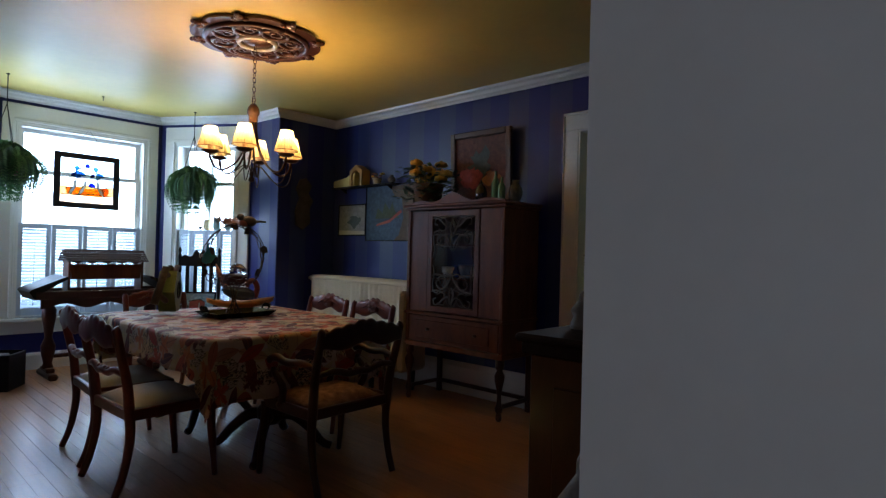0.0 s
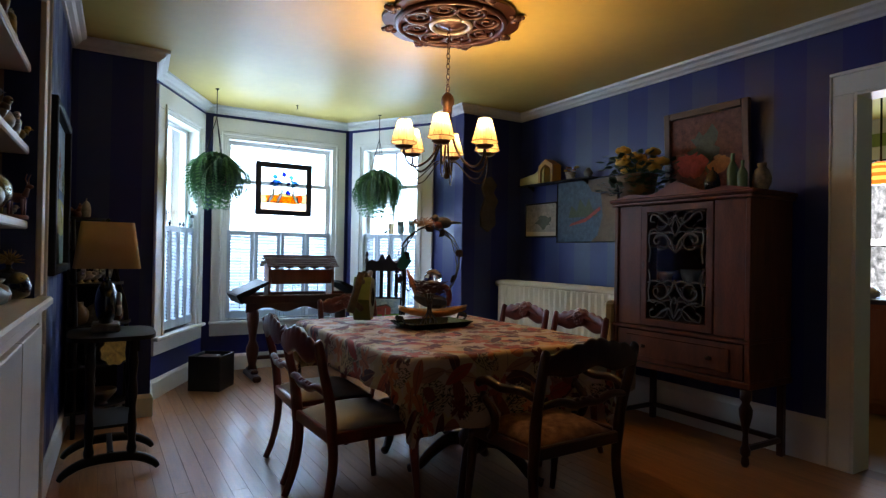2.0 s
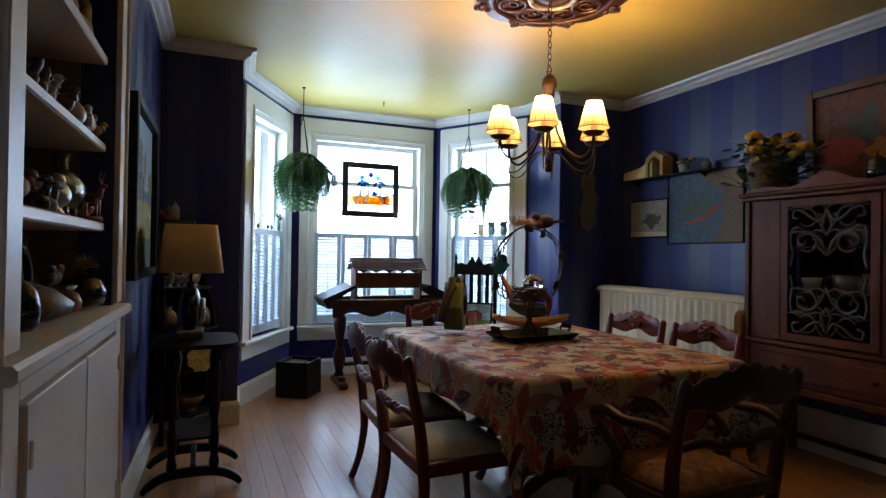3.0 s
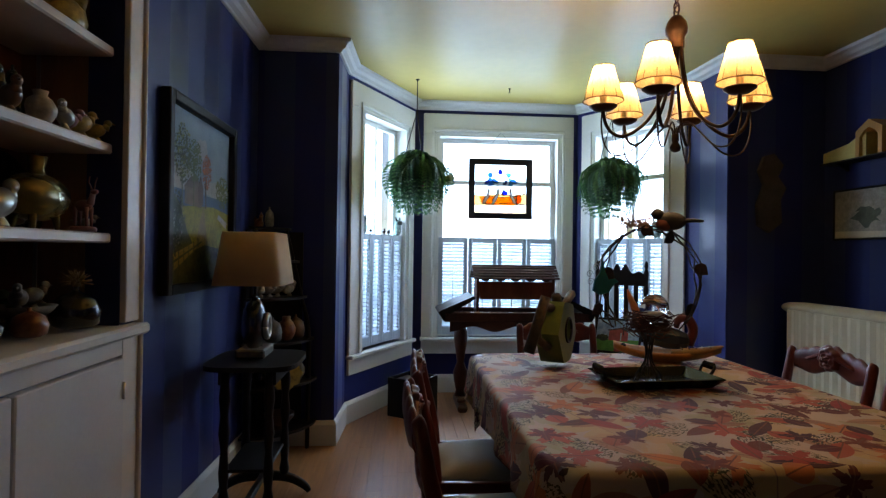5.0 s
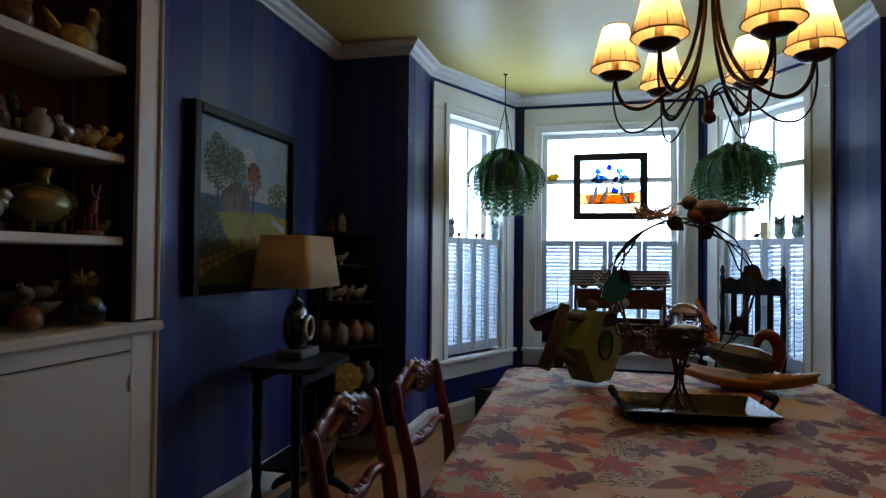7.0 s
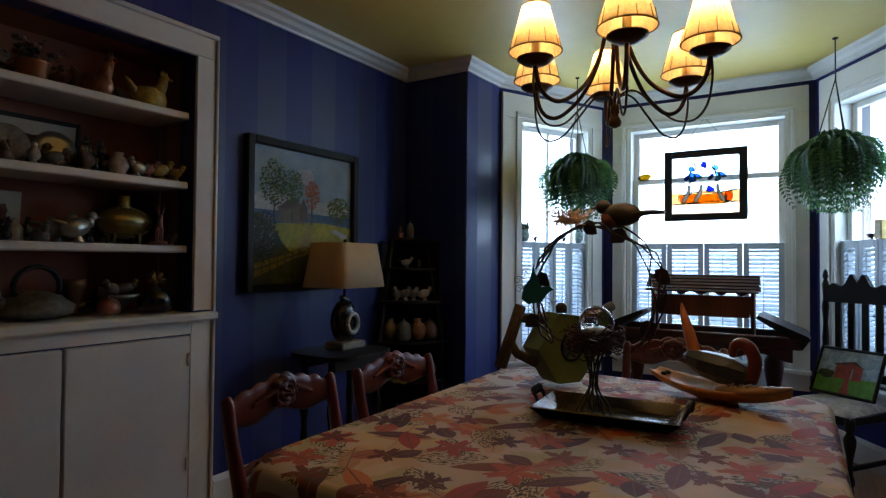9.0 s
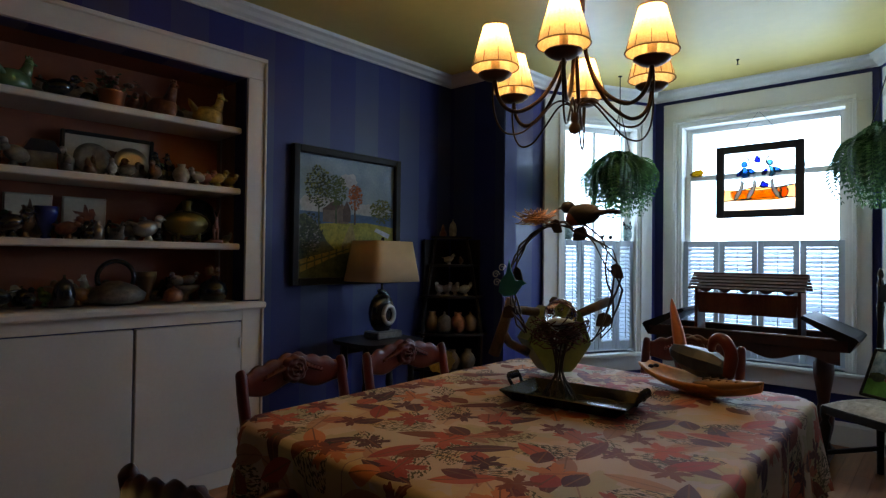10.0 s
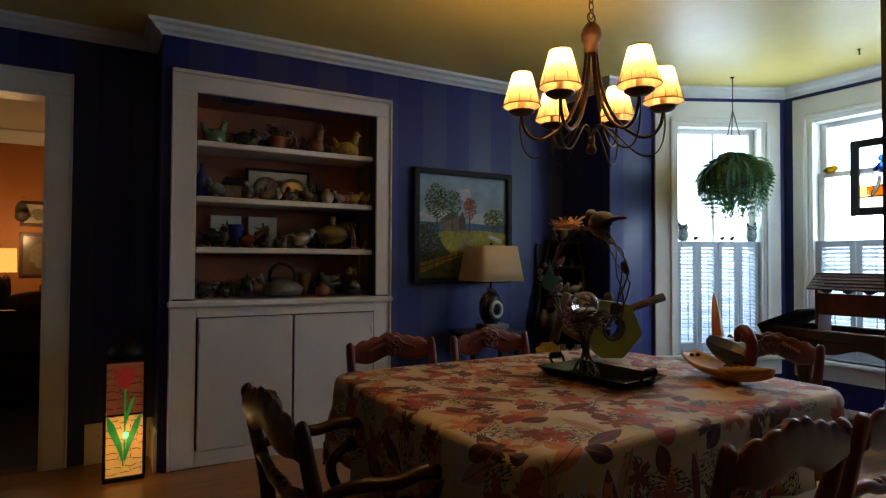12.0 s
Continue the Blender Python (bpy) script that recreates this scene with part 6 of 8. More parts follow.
for k in range(4):
    pts = []
    for i in range(25):
        q = math.radians(228 - 276 * i / 24)
        wob = 0.018 * math.sin(i * 0.8 + k * 1.9) + 0.006 * math.sin(i * 1.9 + k)
        pts.append((0.014 * math.sin(i * 0.7 + k * 1.6), 0.202 * math.cos(q) + wob, 0.39 + 0.225 * math.sin(q) + wob * 0.5))
    part("vine", Shape().tube(pts, [0.003 + 0.0008 * math.sin(i) for i in range(25)], 6), VINE, arch)
for k in range(9):
    a = k * 0.7
    part("root", Shape().tube([(0.06 * math.cos(a), 0.06 * math.sin(a), 0.002), (0.045 * math.cos(a + 0.3), 0.045 * math.sin(a + 0.3), 0.04), (0.012 * math.cos(a), 0.012 * math.sin(a), 0.1), (0.03 * math.cos(a + 0.8), 0.03 * math.sin(a + 0.8), 0.2), (0.06 * math.cos(a + 1), 0.075 * math.sin(a + 1), 0.24)], 0.0032, 5), VINE, arch)
for q, sg in ((200, 1), (165, -1), (60, 1), (20, -1), (-20, 1), (100, -1)):
    a = math.radians(q)
    c = Vector((0.0, 0.2 * math.cos(a), 0.39 + 0.235 * math.sin(a)))
    part("leaf", Shape().prism([(0, 0.0), (0.02, 0.012), (0.026, 0.03), (0.012, 0.05), (0, 0.062), (-0.012, 0.05), (-0.026, 0.03), (-0.02, 0.012)], -0.0015, 0.0015, "x", m=pose(*c, sg * 130, 10, 20 * sg)), VINE, arch)
s = Shape()
for k in range(150):
    a, r, z = rnd.uniform(0, 6.28), rnd.uniform(0.05, 0.1), rnd.uniform(0.2, 0.27)
    s.tube([(r * math.cos(a), r * math.sin(a), z), (r * math.cos(a + 0.5), r * math.sin(a + 0.5), z + rnd.uniform(-0.015, 0.015)), (r * 1.1 * math.cos(a + 0.9), r * 1.1 * math.sin(a + 0.9), z + rnd.uniform(-0.02, 0.03))], 0.0022, 4)
tagged(part("nest", s, mat("dark_red_twigs", (0.07, 0.02, 0.015), 0.8), arch), kind="stuff")
s = Shape()
for k in range(90):
    a, r = rnd.uniform(0, 6.28), rnd.uniform(0.01, 0.06)
    s.tube([(0.03 + r * math.cos(a), -0.08 + r * math.sin(a), 0.61 + rnd.uniform(0, 0.03)), (0.03 + r * 1.2 * math.cos(a + 1.2), -0.08 + 1.5 * r * math.sin(a + 1.2), 0.62 + rnd.uniform(-0.01, 0.05))], 0.0016, 4)
tagged(part("straw_nest", s, TWIG, arch, "orange straw nest"), kind="stuff")
ROBIN = mat("robin_brown", (0.018, 0.014, 0.013), 0.6, vary=0.3)
robin = part("robin", Shape().ball((0, 0.1, 0.665), (0.034, 0.07, 0.042), 14, 9).ball((0, 0.035, 0.695), (0.026, 0.028, 0.026), 12, 8).tube([(0, 0.01, 0.693), (0, -0.012, 0.69)], [0.008, 0.001], 6).tube([(0, 0.14, 0.665), (0, 0.2, 0.67), (0, 0.245, 0.668)], [0.026, 0.018, 0.014], 8, flat=0.5), ROBIN, arch, "brown robin with rusty breast", pose(0, 0.1, 0.612) @ Matrix.Scale(0.88, 4) @ pose(0, -0.115, -0.63))
part("breast", Shape().ball((0, 0.066, 0.652), (0.03, 0.04, 0.034), 12, 8), mat("rust_breast", (0.16, 0.04, 0.02), 0.7), robin)
ball = part("glass_ball", Shape().ball((0.015, 0.013, 0.298), 0.056, 24, 16), GLASS, arch, "clear glass globe")
part("glass_core", Shape().lathe([(0.03, 0.262), (0.038, 0.28), (0.02, 0.29)], (0.015, 0.013, 0), 14), PAL["silver"], ball)
tb = tagged(part("teal_bird", Shape().prism([(-0.06, 0.38), (-0.03, 0.36), (0.02, 0.37), (0.05, 0.41), (0.07, 0.42), (0.05, 0.435), (0.02, 0.43), (0.0, 0.47), (-0.01, 0.52), (-0.025, 0.46), (-0.05, 0.43)], -0.004, 0.004, "y", m=pose(0.02, -0.2, 0.0, 0, 0, 100)), PAL["teal"], arch, "teal metal bird", pose(0.02, -0.19, 0.4) @ Matrix.Scale(0.85, 4) @ pose(-0.02, 0.2, -0.42)))
s = Shape()
for c in ((-0.075, 0.455), (-0.07, 0.42), (-0.045, 0.485)):
    s.tube([(c[0] + 0.018 * (1 - i / 14) * math.cos(i * 0.8), 0, c[1] + 0.018 * (1 - i / 14) * math.sin(i * 0.8)) for i in range(12)], 0.002, 5, m=pose(0.02, -0.2, 0.0, 0, 0, 100))
part("curls", s, PAL["silver"], tb)
HOUSE = mat("olive_green_paint", (0.11, 0.15, 0.035), 0.4, vary=0.2, scale=14)
bh = tagged(thing("birdhouse", pose(-3.9, 1.635, TOP + 0.001, 0, 0, 58)), "olive green hexagonal wooden birdhouse with bark log trim on the table", "birdhouse")
hexa = [(0.0 + 0.15 * math.cos(math.radians(a)), 0.16 + 0.15 * math.sin(math.radians(a))) for a in (-112, -68, -8, 52, 112, 180)]
n = 36
rim, hole = [], []
for i in range(n):
    q = 2 * math.pi * i / n
    d = Vector((math.cos(q), math.sin(q)))
    reach = min(((Vector(hexa[k]) - Vector((0, 0.16))).cross(Vector(hexa[(k + 1) % 6]) - Vector(hexa[k]))) / d.cross(Vector(hexa[(k + 1) % 6]) - Vector(hexa[k])) for k in range(6) if abs(d.cross(Vector(hexa[(k + 1) % 6]) - Vector(hexa[k]))) > 1e-6 and (Vector(hexa[k]) - Vector((0, 0.16))).cross(Vector(hexa[(k + 1) % 6]) - Vector(hexa[k])) / d.cross(Vector(hexa[(k + 1) % 6]) - Vector(hexa[k])) > 0)
    rim.append((d.x * reach, 0.16 + d.y * reach))
    hole.append((0.01 + 0.05 * math.cos(q), 0.165 + 0.055 * math.sin(q)))
v = [(x, *p) for x in (-0.055, 0.055) for ring_ in (rim, hole) for p in ring_]
f = []
for i in range(n):
    j = (i + 1) % n
    f += [(i, j, n + j, n + i), (2 * n + i, 3 * n + i, 3 * n + j, 2 * n + j), (i, 2 * n + i, 2 * n + j, j), (n + i, n + j, 3 * n + j, 3 * n + i)]
part("body", Shape().put(v, f), HOUSE, bh)
for x in (-0.057, 0.057):
    part("hole_rim", Shape().tube([(x, 0.01 + 0.051 * math.cos(q), 0.165 + 0.056 * math.sin(q)) for q in [i * math.pi / 10 for i in range(21)]], 0.006, 6), BLACKWOOD, bh)
BARK = mat("grey_brown_bark", (0.075, 0.052, 0.034), 0.85, vary=0.4, scale=30, bump=0.8, fine=80)
part("log", Shape().tube([(-0.042, -0.262, 0.09), (-0.014, -0.232, 0.21), (0.014, -0.206, 0.33)], [0.025, 0.023, 0.022], 10), BARK, bh)
part("log", Shape().tube([(0, 0.09, 0.25), (0, 0.268, 0.315)], [0.017, 0.021], 10), BARK, bh)
part("chimney", Shape().lathe([(0.022, 0.295), (0.024, 0.32), (0.012, 0.335)], (0, 0.0, 0), 10), BARK, bh)
part("brace", Shape().tube([(0, -0.12, 0.1), (-0.02, -0.2, 0.14), (-0.02, -0.235, 0.19)], [0.02, 0.018, 0.02], 8), BARK, bh)
part("brace", Shape().tube([(0, -0.08, 0.27), (0, -0.15, 0.28), (0.005, -0.212, 0.28)], [0.02, 0.018, 0.02], 8), BARK, bh)
GOLDW = mat("golden_carved_wood", (0.4, 0.16, 0.025), 0.5, vary=0.35, scale=14)
gs = tagged(thing("carved_goose_dish", pose(-3.975, 2.2, TOP + 0.001, 0, 0, -18) @ Matrix.Diagonal((0.9, 0.92, 1, 1))), "carved wooden goose with upright orange tail on a leaf-shaped dish", "carving")
v, f, n = [], [], 13
for i in range(17):
    u = i / 16
    y, w = -0.265 + 0.53 * u, 0.018 + 0.088 * math.sin(math.pi * min(1.0, u * 1.02 + 0.04)) ** 0.7
    base, rise = 0.028 + 0.05 * abs(2 * u - 1) ** 2.2, 0.01 + 0.018 * math.sin(math.pi * u)
    ring = []
    for k in range(n):
        q = 2 * k / (n - 1) - 1
        ring.append((w * q, y, base + rise * q * q))
    ring += [(x, yy, z - 0.012 - 0.012 * (1 - (x / w) ** 2)) for x, yy, z in ring[::-1]]
    v += ring
m2 = 2 * n
f = [(i * m2 + k, i * m2 + (k + 1) % m2, (i + 1) * m2 + (k + 1) % m2, (i + 1) * m2 + k) for i in range(16) for k in range(m2)] + [tuple(range(m2))[::-1], tuple(range(16 * m2, 17 * m2))]
dish = part("dish", Shape().put(v, f, True).lathe([(0.06, 0.0), (0.05, 0.012), (0.035, 0.024)], (0, 0, 0), 18, squash=(0.7, 1.4)), GOLDW, gs, "golden leaf-shaped wooden dish")
for x in (-0.018, 0.016):
    part("hole", Shape().ball((x, -0.215, 0.072), (0.011, 0.014, 0.008), 10, 6), BLACKWOOD, dish)
CARVED = mat("brown_carved_wood", (0.2, 0.1, 0.03), 0.5, vary=0.3, bump=0.3)
leaf = part("dish_leaf", Shape().tube([(0.035, 0.02, 0.05), (0.045, 0.09, 0.056), (0.04, 0.17, 0.066), (0.02, 0.235, 0.078), (0.005, 0.272, 0.088)], [0.02, 0.042, 0.046, 0.03, 0.01], 14, flat=0.4), CARVED, gs, "brown carved leaf end")
for k in range(5):
    part("vein", Shape().tube([(0.04 + 0.035 * sx, 0.07 + 0.034 * k, 0.073 + 0.003 * k) for sx in (-0.8, 0, 0.8)], 0.0035, 5), CARVED, leaf)
GOOSE = mat("slate_painted_wood", (0.02, 0.027, 0.04), 0.42, coat=0.12)
body = Shape()
v, f, n = [], [], 8
rows_ = ((-0.15, 0.01, 0.145), (-0.125, 0.038, 0.14), (-0.07, 0.058, 0.125), (0.0, 0.066, 0.115), (0.06, 0.06, 0.11), (0.105, 0.042, 0.105), (0.13, 0.015, 0.1))
for y, r, z in rows_:
    v += [(-0.03 + r * math.cos(2 * math.pi * (k + 0.5) / n), y, z + r * 0.85 * math.sin(2 * math.pi * (k + 0.5) / n)) for k in range(n)]
f = [(i * n + k, i * n + (k + 1) % n, (i + 1) * n + (k + 1) % n, (i + 1) * n + k) for i in range(len(rows_) - 1) for k in range(n)] + [tuple(range(n))[::-1], tuple(range((len(rows_) - 1) * n, len(rows_) * n))]
part("body", body.put(v, f), GOOSE, gs, "slate painted faceted body")
part("tail", Shape().tube([(-0.045, -0.105, 0.14), (-0.065, -0.14, 0.22), (-0.085, -0.178, 0.3), (-0.09, -0.19, 0.342)], [0.03, 0.026, 0.015, 0.003], 5), mat("orange_stained_wood", (0.42, 0.13, 0.04), 0.4), gs)
part("neck", Shape().tube([(-0.025, 0.115, 0.085), (-0.022, 0.135, 0.15), (-0.018, 0.118, 0.2), (-0.016, 0.088, 0.216), (-0.016, 0.06, 0.2), (-0.018, 0.052, 0.165)], [0.026, 0.025, 0.024, 0.022, 0.019, 0.013], 10), CHERRY, gs)

# ---- above and beside the china cabinet ----
OLD = mat("gilt_brown_frame", (0.08, 0.036, 0.018), 0.4, 0.2, vary=0.3)
REDP, GREENP = paint("painted_red_ground", (0.1, 0.028, 0.02), (0.16, 0.06, 0.035)), paint("painted_dull_green", (0.07, 0.09, 0.07))
framed("still_life_painting", pose(-2.63, 3.865, 1.639, -3, 0, 180), 0.66, 0.66, 0.05, OLD, REDP, [(GREENP, blob(0.5, 0.55, 0.2, 0.25, seed=2, rough=0.4)), (BARN, blob(0.7, 0.4, 0.2, 0.15, seed=5, rough=0.4)), (AUTUMN, blob(0.3, 0.35, 0.15, 0.1, seed=6, rough=0.4))], "old still life painting in brown gilt frame leaning on the cabinet", 0.035)
YEL = mat("yellow_petals", (0.6, 0.34, 0.05), 0.7, vary=0.2)
bouquet(pose(-3.33, 3.56, 1.639), 0.34, "brown", [YEL], "basket of yellow silk roses and dark leaves on the cabinet", 13, 7, 26, 0.12)
for x, y, h, r, c, sh in ((-2.7, 3.53, 0.17, 0.05, "black", 3), (-2.59, 3.57, 0.25, 0.045, "green", 1), (-2.5, 3.53, 0.19, 0.04, "green", 1), (-2.42, 3.6, 0.17, 0.055, "grey", 0)):
    vase("bottle" if sh == 1 else "jar", pose(x, y, 1.639), h, r, c, "dark glass bottle on top of the cabinet" if sh == 1 else "dark pottery jar on top of the cabinet", sh, "bottle" if sh == 1 else "jar")
for x, z, h, r, c, sh in ((-2.95, 1.283, 0.1, 0.05, "silver", 2), (-2.62, 1.283, 0.12, 0.04, "white", 0), (-2.84, 1.013, 0.07, 0.05, "white", 2), (-2.72, 1.013, 0.12, 0.05, "white", 0), (-2.62, 1.013, 0.09, 0.045, "pink", 2), (-2.95, 1.013, 0.1, 0.04, "blue", 0), (-2.6, 0.471, 0.1, 0.04, "blue", 0)):
    if z > 0.9:
        vase("china_cup", pose(x - 0.09, 3.64, z * 1.02), h, r, c, "small china piece inside the cabinet", sh, "china")
framed("print_picture", pose(-4.53, NORTH - 0.001, 1.4, 0, 0, 180), 0.47, 0.34, 0.014, BLACKWOOD, paint("grey_print", (0.3, 0.28, 0.24)), [(GREENP, blob(0.4, 0.45, 0.25, 0.2, seed=9, rough=0.4)), (PAL["cream"], [(0.0, 0), (1, 0), (1, 0.15), (0, 0.12)])], "small framed landscape print on the blue wall", 0.02)
CANOE, PINE, DUSK = paint("painted_red_canoe", (0.4, 0.07, 0.05)), paint("painted_pines", (0.05, 0.08, 0.04)), paint("painted_dusk_lake", (0.035, 0.07, 0.12), (0.06, 0.11, 0.16))
framed("lake_painting", pose(-3.79, NORTH - 0.001, 1.345, 0, 0, 180), 0.74, 0.57, 0.008, BLACKWOOD, DUSK, [(PINE, [(0.3, 0.4), (0.4, 0.55), (0.45, 0.7), (0.5, 0.55), (0.6, 0.7), (0.65, 0.5), (0.75, 0.6), (0.8, 0.4)]), (paint("painted_brown_bank", (0.13, 0.09, 0.05)), [(0, 0), (0, 1), (0.5, 0.98), (0.4, 0.8), (0.25, 0.75), (0.22, 0.4), (0.3, 0.1), (0.4, 0)]), (CANOE, [(0.25, 0.5), (0.5, 0.32), (0.78, 0.26), (0.76, 0.3), (0.5, 0.38), (0.27, 0.55)])], "unframed canvas of a lake with a red canoe", 0.02)
sh_ = tagged(thing("wall_shelf", pose(-5.0, NORTH, 1.9)), "narrow dark wall shelf with a wooden covered bridge and flowers", "shelf")
part("board", Shape().box(0, 0.98, -0.12, 0, 0.008, 0.018, 0.002), BLACKWOOD, sh_)
for x in (0.1, 0.85):
    part("bracket", Shape().prism([(0, 0.008), (-0.08, 0.008), (0, -0.04)], x, x + 0.015, "x"), BLACKWOOD, sh_)
br = tagged(thing("covered_bridge_model", pose(-4.99, NORTH - 0.12, 1.9185)), "yellow wooden model of a covered bridge with a peaked portal", "model")
part("wall", Shape().prism([(0.0, 0), (0.36, 0), (0.36, 0.16), (0.22, 0.1), (0.0, 0.07)], 0.02, 0.1, "y"), mat("yellow_painted_wood", (0.5, 0.42, 0.14), 0.6), br)
part("portal", Shape().prism([(0.3, 0), (0.33, 0), (0.33, 0.12), (0.36, 0.15), (0.4, 0.17), (0.44, 0.15), (0.47, 0.12), (0.47, 0), (0.5, 0), (0.5, 0.16), (0.4, 0.22), (0.3, 0.16)], 0.0, 0.11, "y"), mat("ochre_wood", (0.4, 0.22, 0.05), 0.5), br)
bouquet(pose(-4.3, NORTH - 0.07, 1.9185), 0.11, "white", [PAL["pink"], YEL], "small pot of pink and yellow flowers on the wall shelf", 7, 2)
vase("jar", pose(-4.08, NORTH - 0.07, 1.9185), 0.08, 0.04, "grey", "small grey jar on the wall shelf", 0, "jar")
PLAQ = mat("carved_grey_wood", (0.06, 0.052, 0.046), 0.6, vary=0.4, scale=12, bump=0.4)
solo("wall_plaque", Shape().prism([(3.38, 1.5), (3.46, 1.45), (3.55, 1.52), (3.54, 1.68), (3.58, 1.76), (3.52, 1.84), (3.56, 1.92), (3.49, 2.0), (3.42, 1.98), (3.38, 1.88), (3.42, 1.78), (3.37, 1.64)], -5.099, -5.07, "x"), PLAQ, "carved grey wooden fish plaque hung on the pier", "plaque")

# ---- sideboard by the entry ----
DULL = mat("dull_dark_wood", (0.02, 0.008, 0.005), 0.7, vary=0.35, scale=5, bump=0.1, stretch=(1, 0.25, 1))
DULL.node_tree.nodes["Principled BSDF"].inputs["Specular IOR Level"].default_value = 0.15
sb = tagged(thing("sideboard", pose(-0.165, 1.5, 0) @ Matrix.Diagonal((1, 0.95, 0.965, 1))), "dark mahogany sideboard with moulded top against the wall", "sideboard")
part("body", Shape().box(-0.69, 0, 0.03, 1.27, 0.1, 0.955, 0.006), MAHOG, sb)
part("end_panel", Shape().box(-0.6, -0.09, 0.022, 0.03, 0.2, 0.86, 0.003), MAHOG, sb)
part("top", Shape().box(-0.735, 0.07, 0, 1.3, 0.992, 1.02, 0.01).box(-0.715, 0.06, 0.015, 1.285, 0.955, 0.992, 0.004), DULL, sb)
for k in range(3):
    d = part("drawer", Shape().box(-0.705, -0.69, 0.07 + 0.39 * k, 0.44 + 0.39 * k, 0.72, 0.92, 0.006), MAHOG, sb)
    part("pull", Shape().ball((-0.715, 0.255 + 0.39 * k, 0.82), 0.014, 10, 6), BRONZE, d)
    d = part("door", Shape().box(-0.705, -0.69, 0.07 + 0.39 * k, 0.44 + 0.39 * k, 0.14, 0.7, 0.006), MAHOG, sb)
    part("pull", Shape().ball((-0.715, 0.4 + 0.39 * k, 0.45), 0.012, 10, 6), BRONZE, d)
for x in (-0.66, -0.05):
    for y in (0.07, 1.23):
        part("foot", Shape().lathe([(0.028, 0), (0.04, 0.04), (0.035, 0.1)], (x, y, 0), 12), MAHOG, sb)
solo("cherub_statue", Shape().lathe([(0.05, 0), (0.055, 0.02), (0.04, 0.05), (0.055, 0.08), (0.03, 0.11), (0.02, 0.115)], n=14).ball((0.01, 0, 0.135), 0.03, 12, 8).ball((0.045, 0.01, 0.06), (0.03, 0.04, 0.025), 10, 6).ball((-0.03, 0.03, 0.09), (0.02, 0.03, 0.035), 10, 6), mat("grey_stone", (0.2, 0.18, 0.16), 0.75, vary=0.2), "small grey stone cherub figure on the sideboard", "statue", pose(-0.8, 1.76, 0.985) @ Matrix.Scale(0.8, 4))
STRAW = mat("dried_corn_husk", (0.26, 0.18, 0.1), 0.8, vary=0.35, scale=20)
bowl = tagged(thing("bird_bowl", pose(-0.6, 1.74, 0.985, 0, 0, 150)), "dark wooden bird-shaped bowl holding dried corn and wheat", "bowl")
part("body", Shape().lathe([(0.06, 0), (0.07, 0.02), (0.15, 0.09), (0.19, 0.15), (0.18, 0.15), (0.12, 0.08)], n=22, squash=(1.15, 0.7)), BLACKWOOD, bowl)
part("bird_head", Shape().tube([(0.18, 0, 0.13), (0.23, 0, 0.17), (0.25, 0, 0.2), (0.3, 0, 0.2)], [0.04, 0.03, 0.026, 0.006], 10), BLACKWOOD, bowl)
for k in range(4):
    part("corn_cob", Shape().tube([(-0.16 + 0.03 * k, -0.05 + 0.035 * k, 0.16), (0.0, -0.04 + 0.03 * k, 0.19 + 0.01 * k), (0.12, -0.03 + 0.02 * k, 0.2)], [0.012, 0.028, 0.02], 10), STRAW, bowl, "dried corn cob")
s = Shape()
rnd = random.Random(3)
for k in range(60):
    y0 = rnd.uniform(-0.05, 0.05)
    s.tube([(-0.1, y0, 0.2), (0.05, y0 * 1.2, 0.23 + rnd.uniform(-0.01, 0.02)), (0.2, y0 * 1.6, 0.22 + rnd.uniform(-0.03, 0.03))], 0.002, 4)
tagged(part("wheat", s, STRAW, bowl), kind="stuff")
TEALG = glass("teal_bottle_glass", (0.1, 0.45, 0.5), 0.05)
vase("bottle", pose(-0.39, 1.72, 0.985), 0.34, 0.06, "teal", "tall teal glass bottle on the sideboard", 1, "bottle", TEALG)
solo("silver_tray", Shape().lathe([(0.1, 0), (0.12, 0.01), (0.115, 0.012), (0.09, 0.004)], n=24), PAL["silver"], "flat silver dish on the sideboard", "dish", pose(-0.7, 1.97, 0.985))
DRIFT = mat("grey_driftwood", (0.2, 0.17, 0.145), 0.9, vary=0.5, scale=14, bump=0.9, fine=70, stretch=(1, 1, 0.35))
def ragged(pts, r0, r1, seed):
    """A weathered limb: an uneven thickness along a bent line."""
    rq = random.Random(seed)
    out, rad, n = [], [], 9
    for k in range(len(pts) - 1):
        a, b = Vector(pts[k]), Vector(pts[k + 1])
        for i in range(n):
            q = (k + i / n) / (len(pts) - 1)
            out.append(a.lerp(b, i / n) + Vector((rq.uniform(-1, 1), rq.uniform(-1, 1), 0)) * 0.006)
            rad.append((r0 + (r1 - r0) * q) * rq.uniform(0.85, 1.12))
    return Shape().tube(out + [Vector(pts[-1])], rad + [r1 * 0.3], 10)


